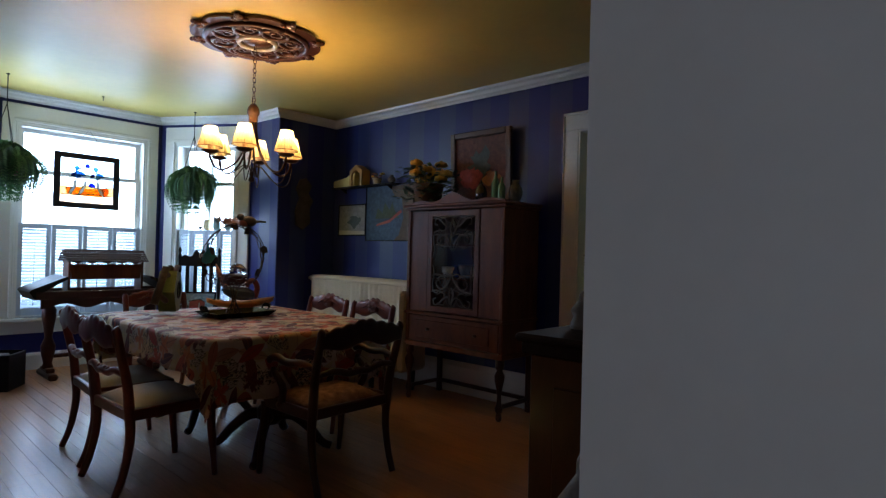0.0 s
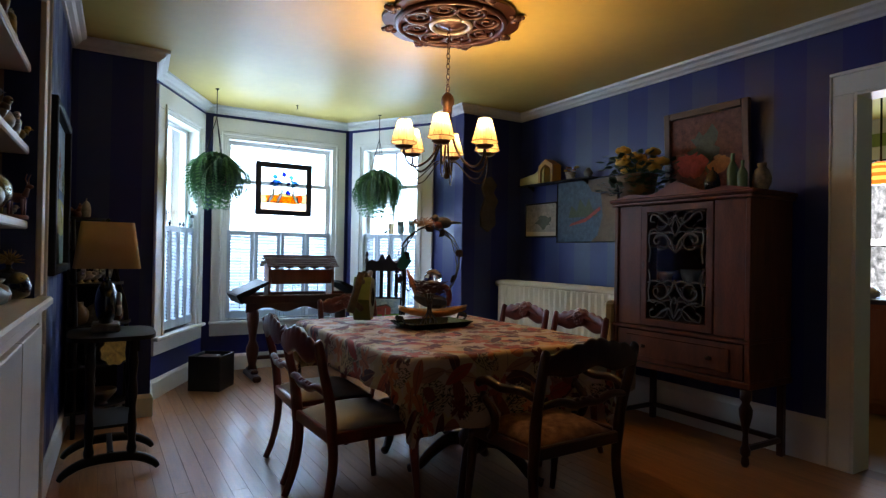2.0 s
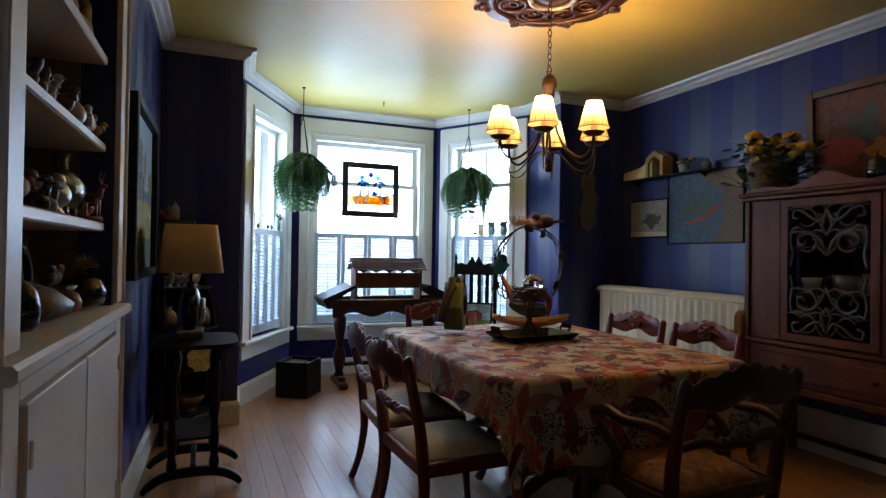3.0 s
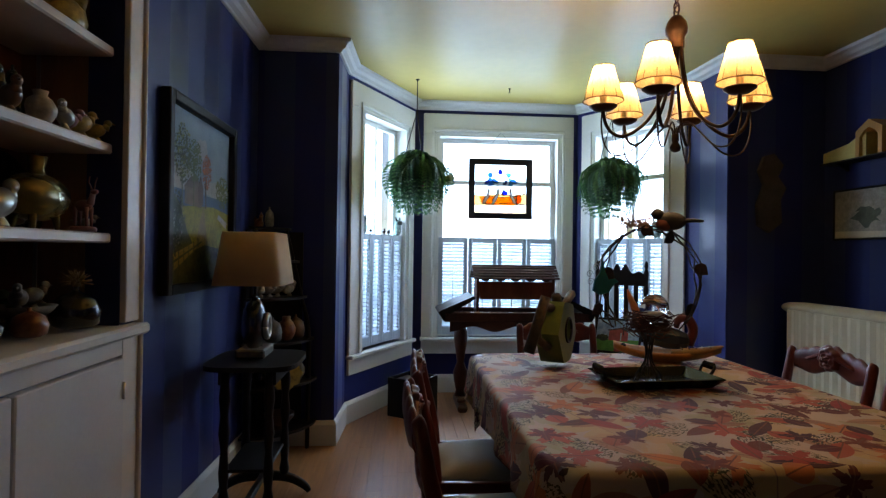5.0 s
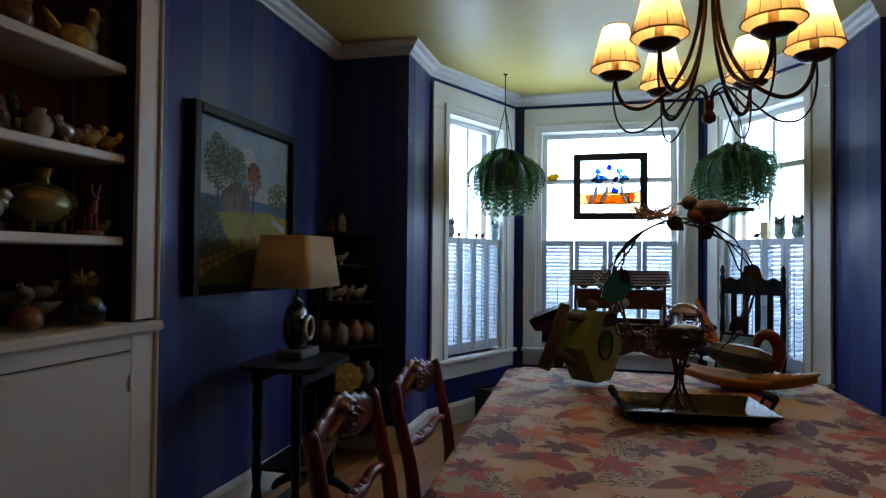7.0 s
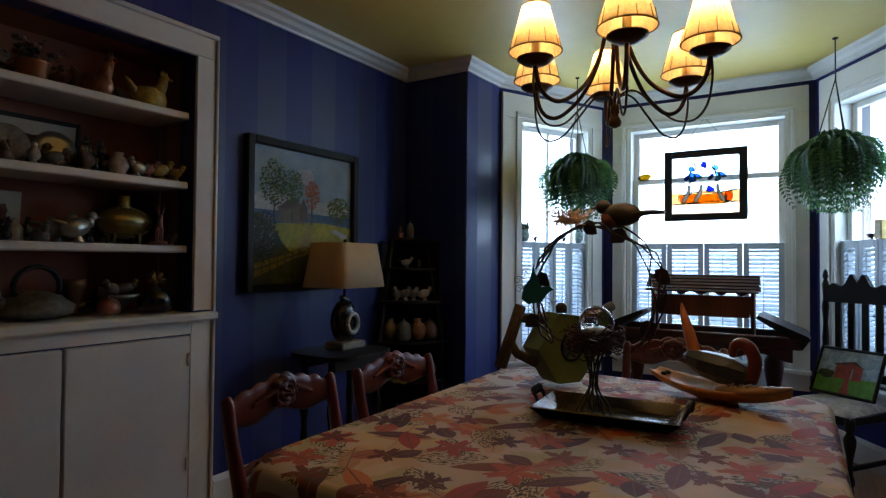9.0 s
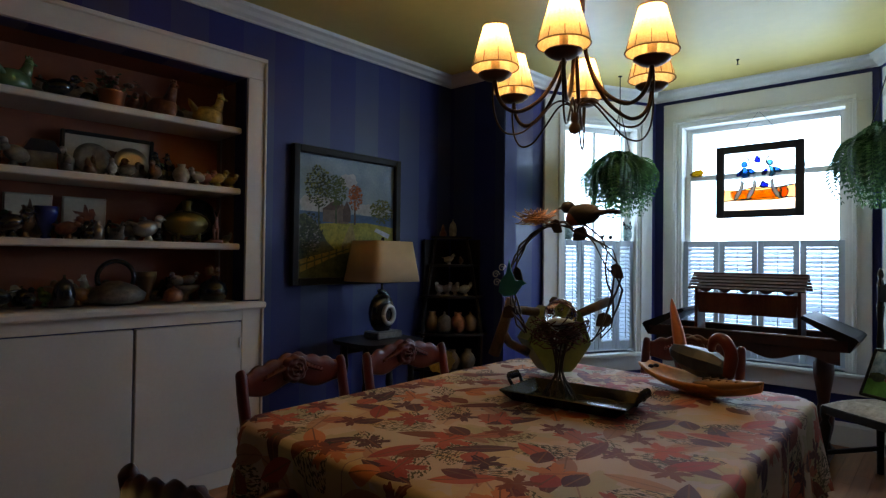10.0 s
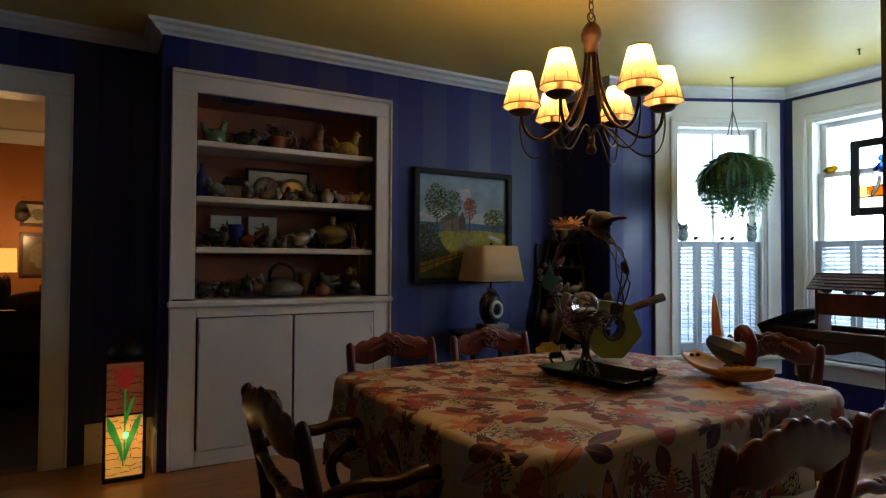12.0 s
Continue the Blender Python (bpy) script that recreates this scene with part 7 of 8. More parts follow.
dw = tagged(thing("driftwood_branch", pose(-0.42, 1.03, 0)), "grey weathered driftwood branches standing beside the sideboard", "driftwood")
part("trunk", ragged([(-0.02, 0.02, 0.004), (0.0, 0.03, 0.3), (0.05, 0.05, 0.62), (0.035, 0.06, 0.85), (0.05, 0.06, 1.05), (0.055, 0.07, 1.25), (0.08, 0.07, 1.38), (0.075, 0.07, 1.395)], 0.036, 0.026, 3), DRIFT, dw)
part("limb", ragged([(-0.2, -0.08, 0.004), (-0.16, -0.04, 0.3), (-0.06, 0.02, 0.6), (0.04, 0.06, 0.86)], 0.034, 0.024, 5), DRIFT, dw)
part("limb", Shape().tube([(0.05, 0.06, 0.78), (0.14, 0.1, 0.92), (0.2, 0.13, 1.02)], [0.03, 0.026, 0.018], 8), DRIFT, dw)
part("twig", Shape().tube([(0.06, 0.07, 1.2), (0.15, 0.1, 1.22), (0.24, 0.12, 1.2)], [0.018, 0.014, 0.006], 8), DRIFT, dw)
framed("print_picture", pose(-0.6, NORTH - 0.001, 1.36, 0, 0, 180), 0.42, 0.6, 0.045, OLD, PAL["cream"], [(paint("muted_bird_print", (0.25, 0.2, 0.16)), blob(0.5, 0.55, 0.25, 0.3, seed=8, rough=0.4)), (PAL["pink"], blob(0.4, 0.4, 0.12, 0.1, seed=4))], "gilt framed bird print with cream mat on the wall", 0.025)

# ---- tulip lantern ----
def glow(name, c, power):
    return mat(name, c, 0.4, vary=0.25, scale=18, bump=0.2, emit=c, power=power)


CRACK = glow("amber_crackle_glass", (0.85, 0.42, 0.09), 0.45)
CRACK2 = glow("rose_crackle_glass", (0.4, 0.11, 0.045), 0.12)
TULIP = glow("red_glass", (0.4, 0.03, 0.02), 0.22)
LEAFG = glow("green_glass", (0.015, 0.3, 0.05), 0.3)
SPOT = glow("green_bulb_glow", (0.08, 0.9, 0.28), 2.2)
la = tagged(thing("tulip_lantern", pose(-1.885, -0.17, 0, 0, 0, -2)), "lit mosaic glass lantern with a red tulip, standing on the floor", "lantern")
part("base", Shape().box(-0.105, 0.105, -0.105, 0.105, 0, 0.03, 0.006), IRON, la)
part("roof", Shape().box(-0.105, 0.105, -0.105, 0.105, 0.665, 0.68, 0.004).lathe([(0.1, 0.68), (0.095, 0.72), (0.07, 0.76), (0.03, 0.785), (0.01, 0.79)], n=20), IRON, la)
part("handle", Shape().tube([(-0.05, 0, 0.765), (-0.045, 0, 0.83), (0.045, 0, 0.83), (0.05, 0, 0.765)], 0.005, 6), IRON, la)
for x in (-0.1, 0.1):
    for y in (-0.1, 0.1):
        part("post", Shape().box(x - 0.008, x + 0.008, y - 0.008, y + 0.008, 0.03, 0.665, 0.002), IRON, la)
rnd = random.Random(2)
for face, rz in (("front", 180), ("side", 90), ("side", -90), ("back", 0)):
    m4 = pose(0, 0, 0, 0, 0, rz)
    low = part("lower_pane", Shape().box(-0.09, 0.09, -0.1, -0.096, 0.03, 0.37), CRACK, la, m=m4)
    part("upper_pane", Shape().box(-0.09, 0.09, -0.1, -0.096, 0.378, 0.665), CRACK2, la, m=m4)
    s = Shape().box(-0.092, 0.092, -0.104, -0.096, 0.368, 0.379)
    for r in range(15):
        z = 0.05 + 0.041 * r + rnd.uniform(-0.008, 0.008)
        x = -0.09
        while x < 0.08:
            w = rnd.uniform(0.025, 0.06)
            zz = z + rnd.uniform(-0.012, 0.012)
            s.tube([(x, -0.1012, zz), (min(0.09, x + w * 0.6), -0.1012, zz + rnd.uniform(-0.006, 0.006)), (min(0.09, x + w), -0.1012, zz + rnd.uniform(-0.01, 0.01))], 0.0016, 4)
            x += w + 0.012
            if rnd.random() < 0.6:
                s.tube([(x - 0.008, -0.1012, z), (x - 0.008 + rnd.uniform(-0.008, 0.008), -0.1012, z + rnd.uniform(0.015, 0.03))], 0.0014, 4)
    tagged(part("leading", s, IRON, la, m=m4), kind="stuff")
    if face in ("front", "side"):
        part("tulip", Shape().prism([(-0.04, 0.55), (-0.045, 0.6), (-0.05, 0.64), (-0.02, 0.62), (0, 0.65), (0.02, 0.62), (0.05, 0.64), (0.045, 0.58), (0.025, 0.53), (0, 0.52), (-0.025, 0.53)], -0.106, -0.103, "y"), TULIP, la, "red glass tulip", m4)
        part("stem", Shape().box(-0.005, 0.005, -0.106, -0.103, 0.12, 0.52), LEAFG, la, "", m4)
        part("leaf", Shape().prism([(0, 0.1), (0.03, 0.2), (0.07, 0.3), (0.085, 0.38), (0.05, 0.34), (0.01, 0.24)], -0.107, -0.104, "y"), LEAFG, la, "green glass leaf", m4)
        part("leaf", Shape().prism([(0, 0.08), (-0.04, 0.2), (-0.085, 0.3), (-0.09, 0.38), (-0.05, 0.32), (-0.015, 0.22)], -0.107, -0.104, "y"), LEAFG, la, "green glass leaf", m4)
        part("leaf", Shape().prism([(0.0, 0.3), (0.03, 0.4), (0.05, 0.48), (0.03, 0.46), (0.005, 0.38)], -0.107, -0.104, "y"), LEAFG, la, "green glass leaf", m4)
        part("bright_spot", Shape().ball((0.005, -0.108, 0.26), (0.014, 0.003, 0.02), 10, 6), SPOT, la, "", m4)
bulb("lantern_light", (-1.885, 0.0, 0.25), 0.3, radius=0.05)

# ---- shelves of figurines ----
rnd = random.Random(21)


def on_shelf(x, y, z, rx=0, ry=0, rz=0):
    return ASKEW @ pose(x, y - 0.04, z, rx, ry, rz)


Z1, Z2, Z3, Z4 = 1.992, 1.647, 1.332, 1.013
hen(on_shelf(-2.36, -0.17, Z1, 0, 0, 200), 0.17, "green", "green glazed hen on the bookcase shelf")
bird("bird_figurine", on_shelf(-2.55, -0.2, Z1, 0, 0, 170), 0.15, "black", "dark rooster figure on a shelf")
bouquet(on_shelf(-2.76, -0.18, Z1), 0.15, "copper", [PAL["red"], PAL["pink"], PAL["brown"]], "copper pot of dark red roses on the shelf", 9, 6)
hen(on_shelf(-3.0, -0.18, Z1, 0, 0, 120), 0.19, "red", "bright red rooster figure on the shelf")
bouquet(on_shelf(-3.03, -0.29, Z1), 0.12, "grey", [PAL["pink"], PAL["blue"]], "bunch of mixed silk flowers on the shelf", 7, 9)
hen(on_shelf(-3.24, -0.16, Z1, 0, 0, 160), 0.18, "yellow", "yellow glazed hen on the bookcase shelf")
framed("framed_print", on_shelf(-2.6, -0.37, Z2, -6, 0, 0) @ pose(-0.42, 0, 0), 0.44, 0.24, 0.02, BLACKWOOD, PAL["cream"], [(PAL["brown"], blob(0.4, 0.6, 0.25, 0.12, seed=2, rough=0.3))], "framed bird print standing at the back of the shelf", 0.02)
framed("card_print", on_shelf(-2.56, -0.385, Z3, -5, 0, 0), 0.2, 0.22, 0.008, PAL["cream"], PAL["cream"], [(PAL["brown"], blob(0.5, 0.5, 0.2, 0.3, n=30, seed=3, rough=0.6))], "cream card with a drawing on the shelf", 0.006)
framed("card_print", on_shelf(-2.8, -0.385, Z3, -5, 0, 0), 0.2, 0.22, 0.008, PAL["cream"], PAL["cream"], [(PAL["red"], blob(0.5, 0.5, 0.25, 0.25, n=30, seed=4, rough=0.6))], "cream card with a drawing on the shelf", 0.006)
for x, c in ((-2.7, "grey"), (-2.88, "silver")):
    solo("plate", Shape().lathe([(0.0005, 0), (0.05, 0.002), (0.085, 0.012), (0.086, 0.016), (0.05, 0.008), (0.0005, 0.006)], n=28), PAL[c], "round plate standing on the shelf", "plate", on_shelf(x, -0.26, Z2 + 0.085, -80, 0, 0))
hs = tagged(thing("model_house", on_shelf(-2.47, -0.2, Z2)), "small dark model house on the shelf", "model")
part("walls", Shape().box(-0.06, 0.06, -0.04, 0.04, 0, 0.09, 0.002), PAL["grey"], hs)
part("roof", Shape().prism([(-0.075, 0.085), (0.075, 0.085), (0.045, 0.14), (-0.045, 0.14)], -0.05, 0.05, "y"), PAL["black"], hs)
vase("bottle", on_shelf(-2.29, -0.22, Z2), 0.22, 0.05, "blue", "tall blue glass bottle on the shelf", 1, "bottle")
vase("cup", on_shelf(-2.5, -0.2, Z3), 0.15, 0.05, "blue", "cobalt blue cup on the shelf", 2, "cup")
for x in (-3.02, -3.08):
    hen(on_shelf(x, -0.2, Z2, 0, 0, 30), 0.15, "black", "black glazed figure on the shelf")
tp = tagged(thing("teapot", on_shelf(-2.8, -0.19, Z4)), "stoneware teapot with tall ring handle on the ledge", "teapot")
part("body", Shape().lathe([(0.08, 0), (0.13, 0.02), (0.14, 0.05), (0.09, 0.09), (0.05, 0.105), (0.02, 0.115)], n=22), PAL["grey"], tp)
part("handle", Shape().tube([(0.085 * math.cos(q), 0, 0.13 + 0.085 * math.sin(q)) for q in [-0.5 + i * 4.14 / 18 for i in range(19)]], 0.012, 8), PAL["black"], tp)
part("spout", Shape().tube([(0.11, 0, 0.05), (0.17, 0, 0.07), (0.19, 0, 0.1)], [0.025, 0.018, 0.012], 8), PAL["grey"], tp)
vase("apple", on_shelf(-3.06, -0.13, Z4), 0.085, 0.05, "red", "red glazed apple jar on the ledge", 3, "jar")
GAPS = {Z1: [(-2.46, -0.3), (-2.64, -0.3), (-2.88, -0.24), (-3.13, -0.28)],
        Z2: [(-2.36, -0.14), (-2.56, -0.13), (-2.66, -0.13), (-2.75, -0.12), (-2.84, -0.14), (-2.95, -0.12)],
        Z3: [(-2.29, -0.15), (-2.36, -0.13), (-2.42, -0.2), (-2.58, -0.14), (-2.65, -0.12), (-2.71, -0.18), (-2.78, -0.13), (-2.86, -0.16), (-2.93, -0.13), (-3.0, -0.2)],
        Z4: [(-2.29, -0.12), (-2.35, -0.2), (-2.43, -0.13), (-2.5, -0.2), (-2.56, -0.12), (-2.63, -0.17), (-2.97, -0.26)]}
for z, n_, x0, x1 in ((Z1, 4, -2.3, -3.3), (Z2, 9, -2.3, -3.35), (Z3, 12, -2.28, -3.3), (Z4, 11, -2.28, -3.36)):
    GAPS[z] += [(x0 + (x1 - x0) * (i + 0.5) / n_, -0.3 + 0.02 * (i % 3)) for i in range(n_)]
COLS = ["grey", "brown", "grey", "black", "silver", "green", "brown", "white", "red", "brown", "grey", "black"]
for z, spots in GAPS.items():
    for i, (x, y) in enumerate(spots):
        c, kind_, h = rnd.choice(COLS), rnd.randrange(4), rnd.uniform(0.09, 0.16)
        if kind_ < 2:
            bird("bird_figurine", on_shelf(x, y, z, 0, 0, rnd.uniform(0, 360)), h * 1.0, c, c + " glazed bird figurine on the bookcase shelf")
        elif kind_ == 2:
            vase("small_jar", on_shelf(x, y, z), h, 0.03 + 0.12 * h, c, c + " pottery jar on the bookcase shelf", rnd.randrange(4), "jar")
        else:
            hen(on_shelf(x, y, z, 0, 0, rnd.uniform(0, 360)), h * 0.95, c, c + " glazed hen figurine on the bookcase shelf")

for x, y, k, c, r in ((-3.23, -0.13, 0.1, "pink", 150), (-3.29, -0.12, 0.11, "yellow", 165), (-3.36, -0.11, 0.09, "yellow", 120), (-3.16, -0.1, 0.1, "silver", 20)):
    bird("bird_figurine", on_shelf(x, y, Z2, 0, 0, r), k, c, c + " glazed songbird figurine near the shelf end")
vase("small_jar", on_shelf(-3.09, -0.13, Z2), 0.1, 0.045, "white", "small white pottery jug on the shelf", 0, "jar")
vase("small_jar", on_shelf(-3.38, -0.22, Z2), 0.1, 0.035, "red", "little red pottery jar on the shelf", 0, "jar")
OLIVE = mat("olive_bronze_glaze", (0.16, 0.12, 0.03), 0.22, 0.5, vary=0.35, scale=14, coat=0.4)
ov = tagged(thing("oval_vessel", on_shelf(-3.14, -0.17, Z3)), "round olive bronze vessel on small feet on the shelf", "vessel")
part("body", Shape().ball((0, 0, 0.1), (0.13, 0.075, 0.075), 24, 14), OLIVE, ov)
part("neck", Shape().lathe([(0.03, 0.165), (0.022, 0.185), (0.03, 0.225), (0.024, 0.225)], n=16), OLIVE, ov)
for x in (-0.06, 0.06):
    for y in (-0.03, 0.03):
        part("foot", Shape().tube([(x, y, 0.0), (x * 0.9, y * 0.9, 0.05)], [0.008, 0.014], 8), OLIVE, ov)
solo("plate", Shape().lathe([(0.0005, 0), (0.08, 0.002), (0.13, 0.014), (0.132, 0.018), (0.08, 0.009), (0.0005, 0.006)], n=36), PAL["black"], "large dark round plate leaning at the back of the shelf", "plate", on_shelf(-3.27, -0.36, Z3 + 0.13, -78, 0, 0))
deer = Shape().ball((0, 0, 0.085), (0.035, 0.016, 0.02), 12, 8).tube([(0.028, 0, 0.09), (0.04, 0, 0.125)], [0.012, 0.008], 8).ball((0.046, 0, 0.13), (0.016, 0.009, 0.009), 10, 6).lathe([(0.04, 0), (0.04, 0.012), (0.035, 0.016)], n=16)
for x in (-0.025, 0.025):
    for y in (-0.009, 0.009):
        deer.tube([(x, y, 0.014), (x * 0.95, y, 0.08)], [0.004, 0.007], 6)
for y in (-1, 1):
    deer.tube([(0.04, y * 0.004, 0.137), (0.035, y * 0.012, 0.16), (0.042, y * 0.014, 0.18)], [0.003, 0.0025, 0.0015], 5)
solo("deer_figurine", deer, PAL["pink"], "small pink antlered deer figurine on the shelf", "figurine", on_shelf(-3.27, -0.1, Z3, 0, 0, 70))
bird("bird_figurine", on_shelf(-3.36, -0.14, Z3, 0, 0, 100), 0.07, "silver", "tiny silver bird figurine at the shelf end")
vase("black_pot", on_shelf(-3.27, -0.12, Z4), 0.135, 0.078, "black", "glossy black round pot with a dried flower in it", 3, "pot")
spk = Shape().ball((0, 0, 0), 0.016, 10, 7)
rq = random.Random(4)
for k in range(70):
    d = Vector((rq.uniform(-1, 1), rq.uniform(-1, 1), rq.uniform(-0.3, 1))).normalized() * rq.uniform(0.035, 0.055)
    spk.tube([tuple(d * 0.2), tuple(d)], [0.004, 0.0008], 4)
solo("dried_flower", spk, mat("dried_straw", (0.3, 0.17, 0.06), 0.8), "spiky straw-brown dried flower head in the black pot", "flower", on_shelf(-3.27, -0.12, Z4 + 0.15))
framed("framed_tile", on_shelf(-3.2, -0.34, Z4, -8, 0, 0), 0.11, 0.13, 0.012, PAL["black"], PAL["grey"], [(PAL["brown"], blob(0.5, 0.5, 0.35, 0.35, n=26, seed=5, rough=0.5))], "dark framed relief tile leaning at the back of the ledge", 0.012)
solo("bird_dish", Shape().lathe([(0.035, 0), (0.03, 0.03), (0.07, 0.06), (0.09, 0.085), (0.084, 0.085), (0.05, 0.055)], n=22), PAL["grey"], "grey footed dish on the ledge with birds in it", "dish", on_shelf(-3.14, -0.2, Z4))
for x, r in ((-3.1, 30), (-3.17, 160)):
    bird("bird_figurine", on_shelf(x, -0.19, Z4 + 0.07, 0, 0, r), 0.1, "grey", "grey stoneware bird figurine sitting in the dish")
for x in (-2.241, -3.409):
    part("pin_strip", Shape().box(x - 0.002, x + 0.002, -0.35, -0.335, 1.02, 2.265, 0.001), PAL["silver"], bookcase, "metal shelf pin strip")

# ---- owls and birds on the shutter rail ----
OWL = mat("mosaic_owl_glass", (0.08, 0.25, 0.27), 0.3, vary=0.6, scale=60, second=(0.3, 0.4, 0.35))


def owl(m):
    t = tagged(thing("owl_ornament", m), "small mosaic owl ornament perched on the shutter", "ornament", "owls on the shutters")
    part("body", Shape().lathe([(0.025, 0), (0.036, 0.02), (0.038, 0.05), (0.03, 0.075), (0.034, 0.09), (0.028, 0.108), (0.01, 0.112)], n=14, squash=(1, 0.5)), OWL, t)
    for x in (-0.02, 0.02):
        part("ear", Shape().tube([(x, 0, 0.1), (x * 1.5, 0, 0.13)], [0.012, 0.002], 6), BLACKWOOD, t)
        part("eye", Shape().tube([(x * 0.75 + 0.011 * math.cos(q), -0.018, 0.088 + 0.011 * math.sin(q)) for q in [i * math.pi / 6 for i in range(13)]], 0.003, 5), BLACKWOOD, t)


for mm, spots in ((ml, (WL[0] + 0.08, WL[1] - 0.08)), (mr_, (WR[1] - 0.1, WR[1] - 0.24))):
    for x in spots:
        owl(mm @ pose(x, 0.024, 1.426) @ Matrix.Scale(1.25, 4))
for mm, xs in ((ml, (0.38, 0.6, 0.68)), (mr_, (WR[0] + 0.3, WR[0] + 0.37))):
    for x in xs:
        bird("bird_ornament", mm @ pose(x, 0.024, 1.426, 0, 0, 20), 0.06, "black", "tiny dark bird perched on the shutter rail")
solo("sun_catcher", Shape().prism([(-0.06, 0), (-0.02, 0.03), (0.03, 0.035), (0.06, 0.01), (0.03, -0.02), (-0.03, -0.025)], -0.002, 0.002, "x"), tint("yellow_glass", (0.3, 0.2, 0.02)), "yellow glass bird stuck to the window pane", "sun catcher", pose(BAY - 0.055, 1.36, 1.975))
solo("tin_box", Shape().box(-0.03, 0.03, -0.02, 0.02, 0, 0.12, 0.004), PAL["yellow"], "yellow tin standing on the shutter rail", "tin", mr_ @ pose(WR[1] - 0.36, 0.024, 1.426))

# ---- kitchen beyond ----
kw = tagged(thing("window_4", pose(-3.25, 6.998, 0)), "white kitchen window with patterned curtains", "window", kind="structure")
part("window_frame", Shape().box(-0.13, 0, -0.03, 0, 0.85, 2.25, 0.004).box(0.85, 0.98, -0.03, 0, 0.85, 2.25, 0.004).box(-0.13, 0.98, -0.03, 0, 2.25, 2.4, 0.004).box(-0.16, 1.01, -0.06, 0, 0.81, 0.85, 0.004), TRIM, kw)
part("pane", Shape().box(0, 0.85, -0.008, -0.004, 0.85, 2.25), glow("bright_daylight_pane", (0.9, 0.95, 1.0), 3.0), kw)
CURT = leaf_material("leafy_curtain", (0.3, 0.33, 0.33), (0.88, 0.9, 0.9))
for node in CURT.node_tree.nodes:
    if node.bl_idname == "ShaderNodeMixShader":
        node.inputs[0].default_value = 0.8


def curtain(name, x0, x1, z0, z1, y, arch=0.0):
    n, v, f = 48, [], []
    for i in range(n + 1):
        u = i / n
        x, yy = x0 + (x1 - x0) * u, y + 0.018 * math.sin(u * 60)
        lo = z0 + (arch + 0.015 * math.sin(u * 44)) * min(1.0, max(0.0, 1 - abs(2 * u - 1) - 0.42) * 4.2) ** 0.7 * (1 if arch else 0)
        v += [(x, yy, lo), (x, yy, z1)]
    f = [(2 * i, 2 * i + 2, 2 * i + 3, 2 * i + 1) for i in range(n)]
    ob = part(name, Shape().put(v, f, True), CURT, cu)
    md = ob.modifiers.new("thickness", "SOLIDIFY")
    md.thickness = 0.003


cu = tagged(thing("window_curtain", pose(-3.25, 6.9, 0)), "leaf-patterned curtain with arched valance at the kitchen window", "curtain")
curtain("valance", -0.05, 0.9, 1.45, 2.25, 0.03, 0.5)
curtain("cafe_panel", -0.05, 0.9, 0.7, 1.38, 0.03)
for z in (1.37, 2.24):
    part("rod", Shape().tube([(-0.06, 0.1, z + 0.01), (-0.07, 0.04, z + 0.01), (-0.04, 0.03, z + 0.01), (0.4, 0.03, z + 0.01), (0.91, 0.03, z + 0.01), (0.93, 0.04, z + 0.01), (0.92, 0.1, z + 0.01)], 0.008, 6), IRON, cu)
area("kitchen_daylight", pose(-2.82, 6.8, 1.6, -90, 0, 0), 0.85, 1.3, 27, DAY)
solo("crown_moulding", Shape().prism([(6.999, CEILING - 0.13), (6.98, CEILING - 0.13), (6.9, CEILING - 0.02), (6.9, CEILING), (6.999, CEILING)], -4.2, 0.2, "x"), TRIM, "white crown moulding in the kitchen", "crown moulding", kind="structure")
ORW = mat("orange_maple", (0.36, 0.13, 0.04), 0.35, vary=0.2, stretch=(4, 4, 0.6))
kc = tagged(thing("kitchen_cabinet"), "orange-brown maple kitchen base cabinet", "cabinet")
part("body", Shape().box(-3.4, -2.22, 5.45, 6.05, 0.09, 0.88, 0.003).box(-3.38, -2.26, 5.5, 6.0, 0, 0.09), ORW, kc)
for k in range(3):
    d = part("door", Shape().box(-3.38 + 0.39 * k, -3.01 + 0.385 * k, 5.432, 5.45, 0.13, 0.84, 0.004), ORW, kc)
    part("knob", Shape().ball((-3.05 + 0.385 * k, 5.422, 0.7), 0.012, 8, 6), BRONZE, d)
solo("countertop", Shape().box(-3.42, -2.18, 5.41, 6.07, 0.88, 0.92, 0.006), mat("black_granite", (0.015, 0.015, 0.016), 0.5), "black polished countertop on the kitchen cabinet", "countertop")
solo("plate_stack", Shape().lathe([(0.08, 0), (0.12, 0.01), (0.125, 0.06), (0.11, 0.07), (0.1, 0.09), (0.04, 0.1)], n=20), PAL["white"], "stack of white plates on the counter", "plates", pose(-2.72, 5.62, 0.92))
tc_ = tagged(thing("tall_cupboard", pose(-0.125, 0, 0)), "tall orange-brown maple cupboard beside the kitchen doorway", "cupboard")
part("body", Shape().box(-2.74, -2.18, 4.1, 4.6, 0, 2.3, 0.004), ORW, tc_)
for z0, z1 in ((0.1, 1.3), (1.34, 2.26)):
    d = part("door", Shape().box(-2.18, -2.16, 4.12, 4.58, z0, z1, 0.004), ORW, tc_)
    part("knob", Shape().ball((-2.15, 4.16, 1.2 if z0 < 1 else 1.45), 0.012, 8, 6), BRONZE, d)
pn = tagged(thing("pendant_lamp", pose(-2.55, 5.5, 0)), "amber striped glass pendant lamp, lit, on a thin rod", "pendant lamp")
part("canopy", Shape().lathe([(0.06, CEILING - 0.001), (0.055, CEILING - 0.02), (0.01, CEILING - 0.03)], n=16), IRON, pn)
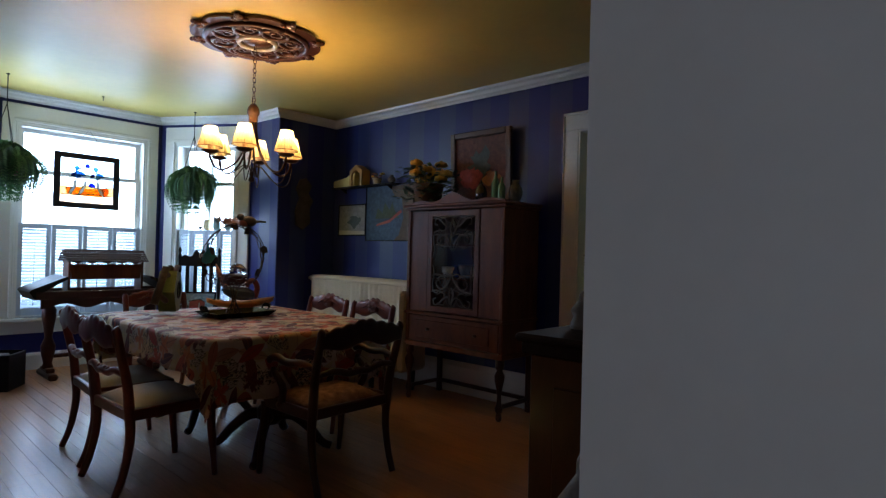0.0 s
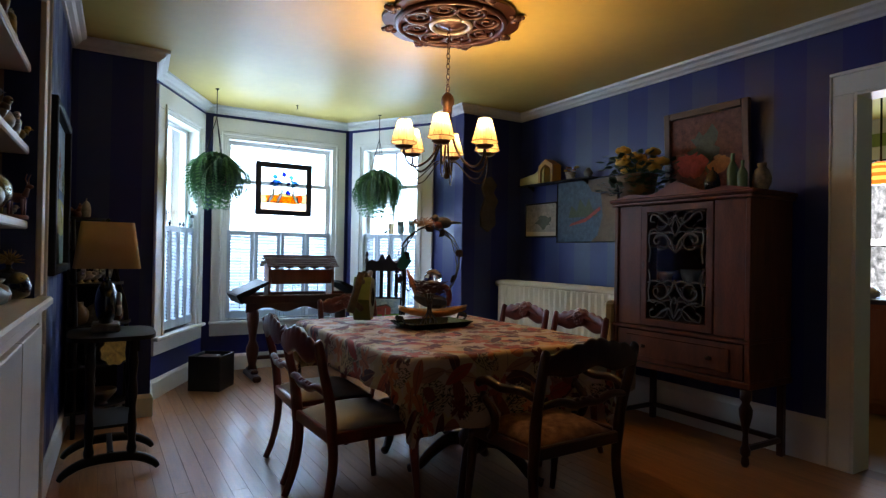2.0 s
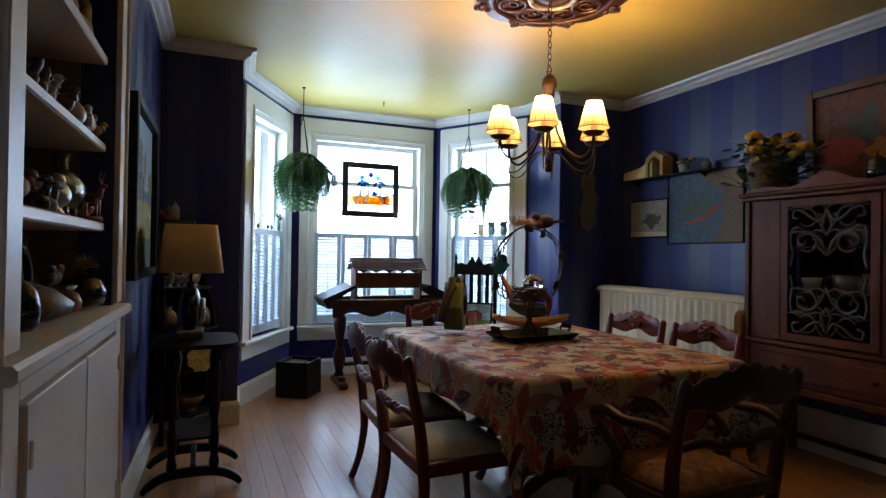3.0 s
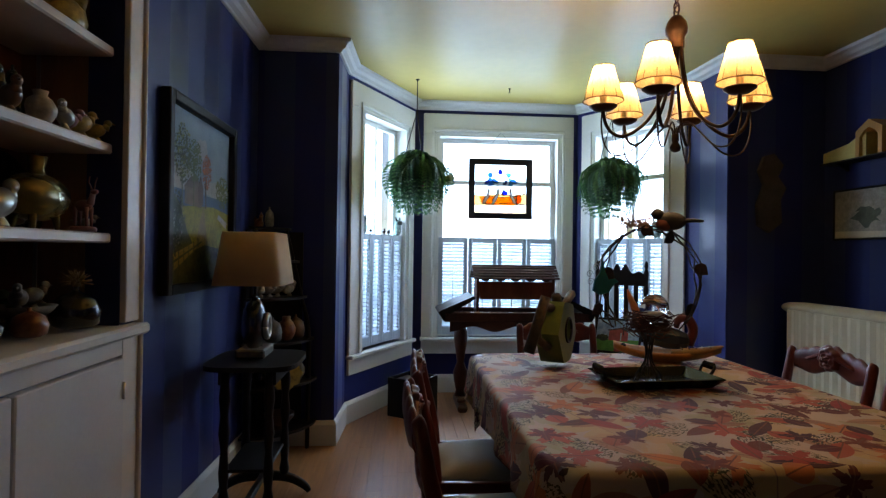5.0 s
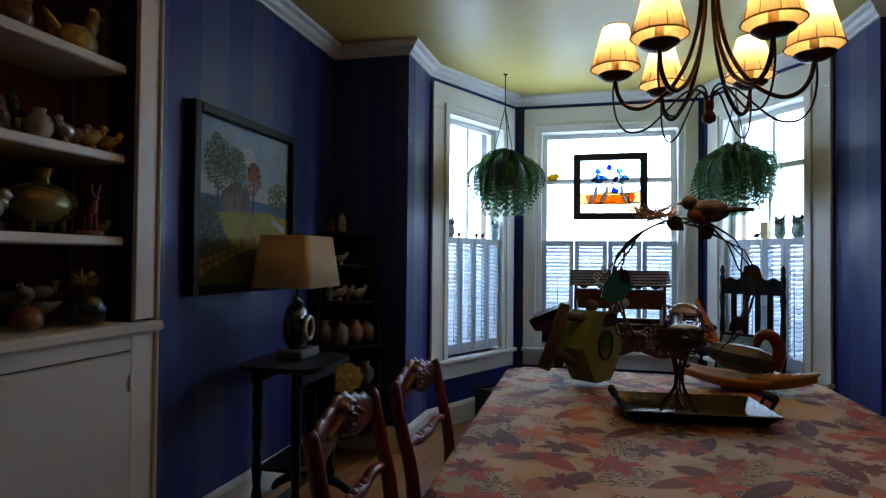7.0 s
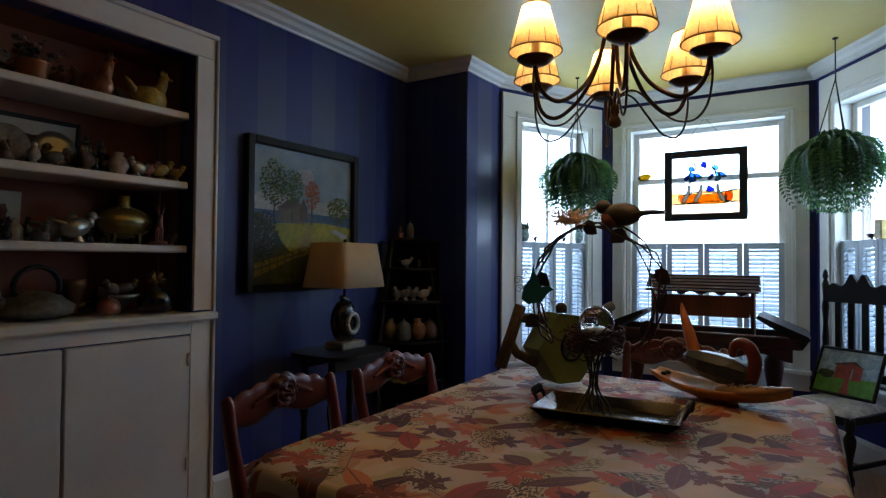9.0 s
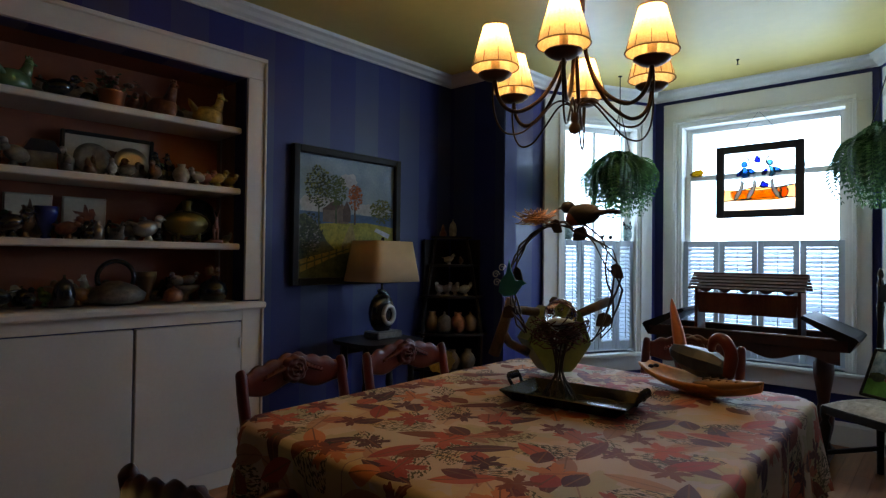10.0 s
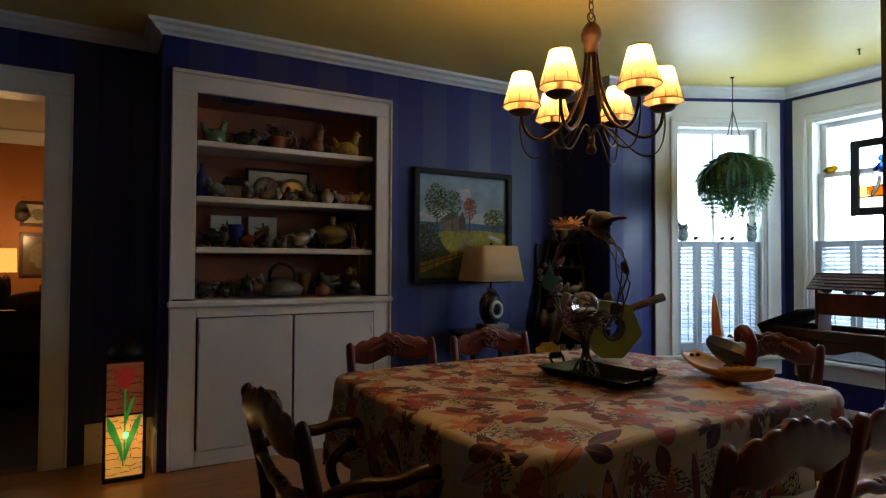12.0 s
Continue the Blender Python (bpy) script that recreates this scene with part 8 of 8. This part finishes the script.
part("rod", Shape().lathe([(0.008, 2.02), (0.008, CEILING - 0.02)], n=8), IRON, pn)
AMB = mat("amber_lamp_glass", (0.9, 0.45, 0.08), 0.3, emit=(1.0, 0.5, 0.08), power=1.8)
AMB2 = mat("red_lamp_glass", (0.7, 0.2, 0.04), 0.3, emit=(0.95, 0.26, 0.03), power=1.0)
shp = [(0.035, 2.02), (0.06, 2.005), (0.078, 1.985), (0.088, 1.96), (0.092, 1.93), (0.09, 1.9), (0.084, 1.87), (0.075, 1.84)]
for i, (a, b) in enumerate(zip(shp, shp[1:])):
    part("glass_band", Shape().lathe([a, b], n=20), AMB if i % 2 else AMB2, pn)
bulb("pendant_light", (-2.55, 5.5, 1.74), 3, radius=0.05)

# ---- living room beyond ----
solo("crown_moulding", Shape().prism([(-4.199, CEILING - 0.14), (-4.18, CEILING - 0.14), (-4.08, CEILING - 0.02), (-4.08, CEILING), (-4.199, CEILING)], -3.2, 1.2, "x"), TRIM, "white crown moulding in the living room", "crown moulding", kind="structure")
ll_ = tagged(thing("table_lamp", pose(-0.92, -3.55, 0.8) @ Matrix.Diagonal((0.8, 0.8, 1, 1))), "lit table lamp with yellow drum shade in the living room", "lamp")
part("base", Shape().lathe([(0.07, 0), (0.075, 0.02), (0.03, 0.05), (0.06, 0.15), (0.05, 0.25), (0.015, 0.3), (0.012, 0.36)], n=16), BRONZE, ll_)
n = 24
part("shade", Shape().put([(r * math.cos(2 * math.pi * i / n), r * math.sin(2 * math.pi * i / n), z) for r, z in ((0.118, 0.32), (0.108, 0.56)) for i in range(n)], [(i, (i + 1) % n, n + (i + 1) % n, n + i) for i in range(n)], True), mat("glowing_yellow_shade", (0.8, 0.5, 0.15), 0.8, emit=(1.0, 0.56, 0.12), power=1.0), ll_)
bulb("lamp_light", (-0.92, -3.55, 1.5), 8, radius=0.06)
lt = tagged(thing("lamp_table", pose(-0.92, -3.6, 0)), "dark round lamp table in the living room", "table")
part("top", Shape().lathe([(0.28, 0.77), (0.29, 0.785), (0.28, 0.8)], n=24), MAHOG, lt)
part("stem", Shape().lathe([(0.16, 0), (0.15, 0.03), (0.03, 0.08), (0.04, 0.4), (0.03, 0.77)], n=14), MAHOG, lt)
SOFA = mat("dark_brown_leather", (0.045, 0.02, 0.014), 0.4, vary=0.2)
so = tagged(thing("sofa", pose(-1.0, -2.7, 0)), "dark brown leather sofa with throw cushions in the living room", "sofa")
part("base", Shape().box(-0.95, 0.95, -0.42, 0.42, 0.08, 0.42, 0.04), SOFA, so)
part("backrest", Shape().box(-0.95, 0.95, 0.22, 0.44, 0.4, 0.82, 0.08), SOFA, so)
for x in (-0.95, 0.77):
    part("arm", Shape().box(x, x + 0.18, -0.42, 0.3, 0.4, 0.62, 0.06), SOFA, so)
for x in (-0.85, 0.8):
    for y in (-0.36, 0.36):
        part("foot", Shape().lathe([(0.025, 0), (0.03, 0.085)], (x, y, 0), 10), BLACKWOOD, so)
solo("throw_cushion", Shape().ball((0, 0, 0.17), (0.2, 0.09, 0.17), 16, 10), mat("grey_blue_velvet", (0.12, 0.15, 0.2), 0.8), "grey-blue velvet throw cushion on the sofa", "cushion", pose(-0.9, -2.34, 0.8, 0, 0, 0))
solo("folded_throw", Shape().ball((0, 0, 0.09), (0.3, 0.13, 0.09), 16, 10), mat("brown_plaid_wool", (0.16, 0.09, 0.05), 0.9, vary=0.4, scale=20), "brown wool throw lying over the sofa back", "blanket", pose(-1.32, -2.36, 0.8))
for x, z, w, h, c in ((-1.3, 1.62, 0.34, 0.28, "cream"), (-1.32, 1.05, 0.36, 0.5, "brown"), (-1.45, 0.55, 0.3, 0.42, "black")):
    framed("framed_print", pose(x, -4.199, z), w, h, 0.035, OLD, PAL[c], [(PAINTED := paint("dull_print", (0.25, 0.2, 0.14)), blob(0.5, 0.5, 0.3, 0.3, seed=3))], "small framed picture on the orange wall", 0.02)
bird("wall_rooster", pose(-0.98, -4.12, 1.72, 0, -60, 90), 0.4, "grey", "grey carved rooster hung on the orange wall")
# unseen hall window, pane and lamp, added to light the entry jamb
hw = tagged(thing("window_5", pose(1.1, -1.598, 0, 0, 0, 180)), "assumed white hall window, out of view, that lights the entry jamb", "window", kind="structure")
part("window_frame", Shape().box(-0.55, -0.43, -0.03, 0, 0.6, 2.2, 0.004).box(0.43, 0.55, -0.03, 0, 0.6, 2.2, 0.004).box(-0.55, 0.55, -0.03, 0, 2.2, 2.32, 0.004).box(-0.55, 0.55, -0.05, 0, 0.56, 0.6, 0.004), TRIM, hw)
part("pane", Shape().box(-0.43, 0.43, -0.008, -0.004, 0.6, 2.2), glow("unseen_hall_pane", (0.8, 0.9, 1.0), 0.8), hw)
area("unseen_hall_daylight", pose(1.1, -1.5, 1.4, 90, 0, 0), 0.86, 1.6, 5.0, DAY)

# ---- floorboards ----
board_meshes = {}
rnd = random.Random(5)


def bay_edge(y):
    if y < 0.52 or y > 3.14:
        return -5.12 if 0.5 < y < 3.16 else (-5.12 if -0.06 < y else -2.04)
    return max(BAY, -5.58 - (min(y - 0.51, 3.15 - y)) * 0.98 / 0.525)


BW = 0.083
y = -0.5
while y < NORTH:
    x, end = bay_edge(y + BW / 2), EAST + 0.24
    x -= 0.03
    first = True
    while x < end - 0.05:
        L = rnd.choice((0.9, 1.3, 1.7, 2.1)) * (rnd.choice((0.5, 1.0)) if first else 1)
        L = round(min(L, end - x), 2)
        if L not in board_meshes:
            board_meshes[L] = Shape().box(0.0004, L - 0.0004, 0.0003, BW - 0.0003, -0.006, 0.0, 0.0006).mesh("plank", FLOORWOOD)
        part("plank", board_meshes[L], None, floor, m=pose(x, y, 0))
        x, first = x + L, False
    y += BW
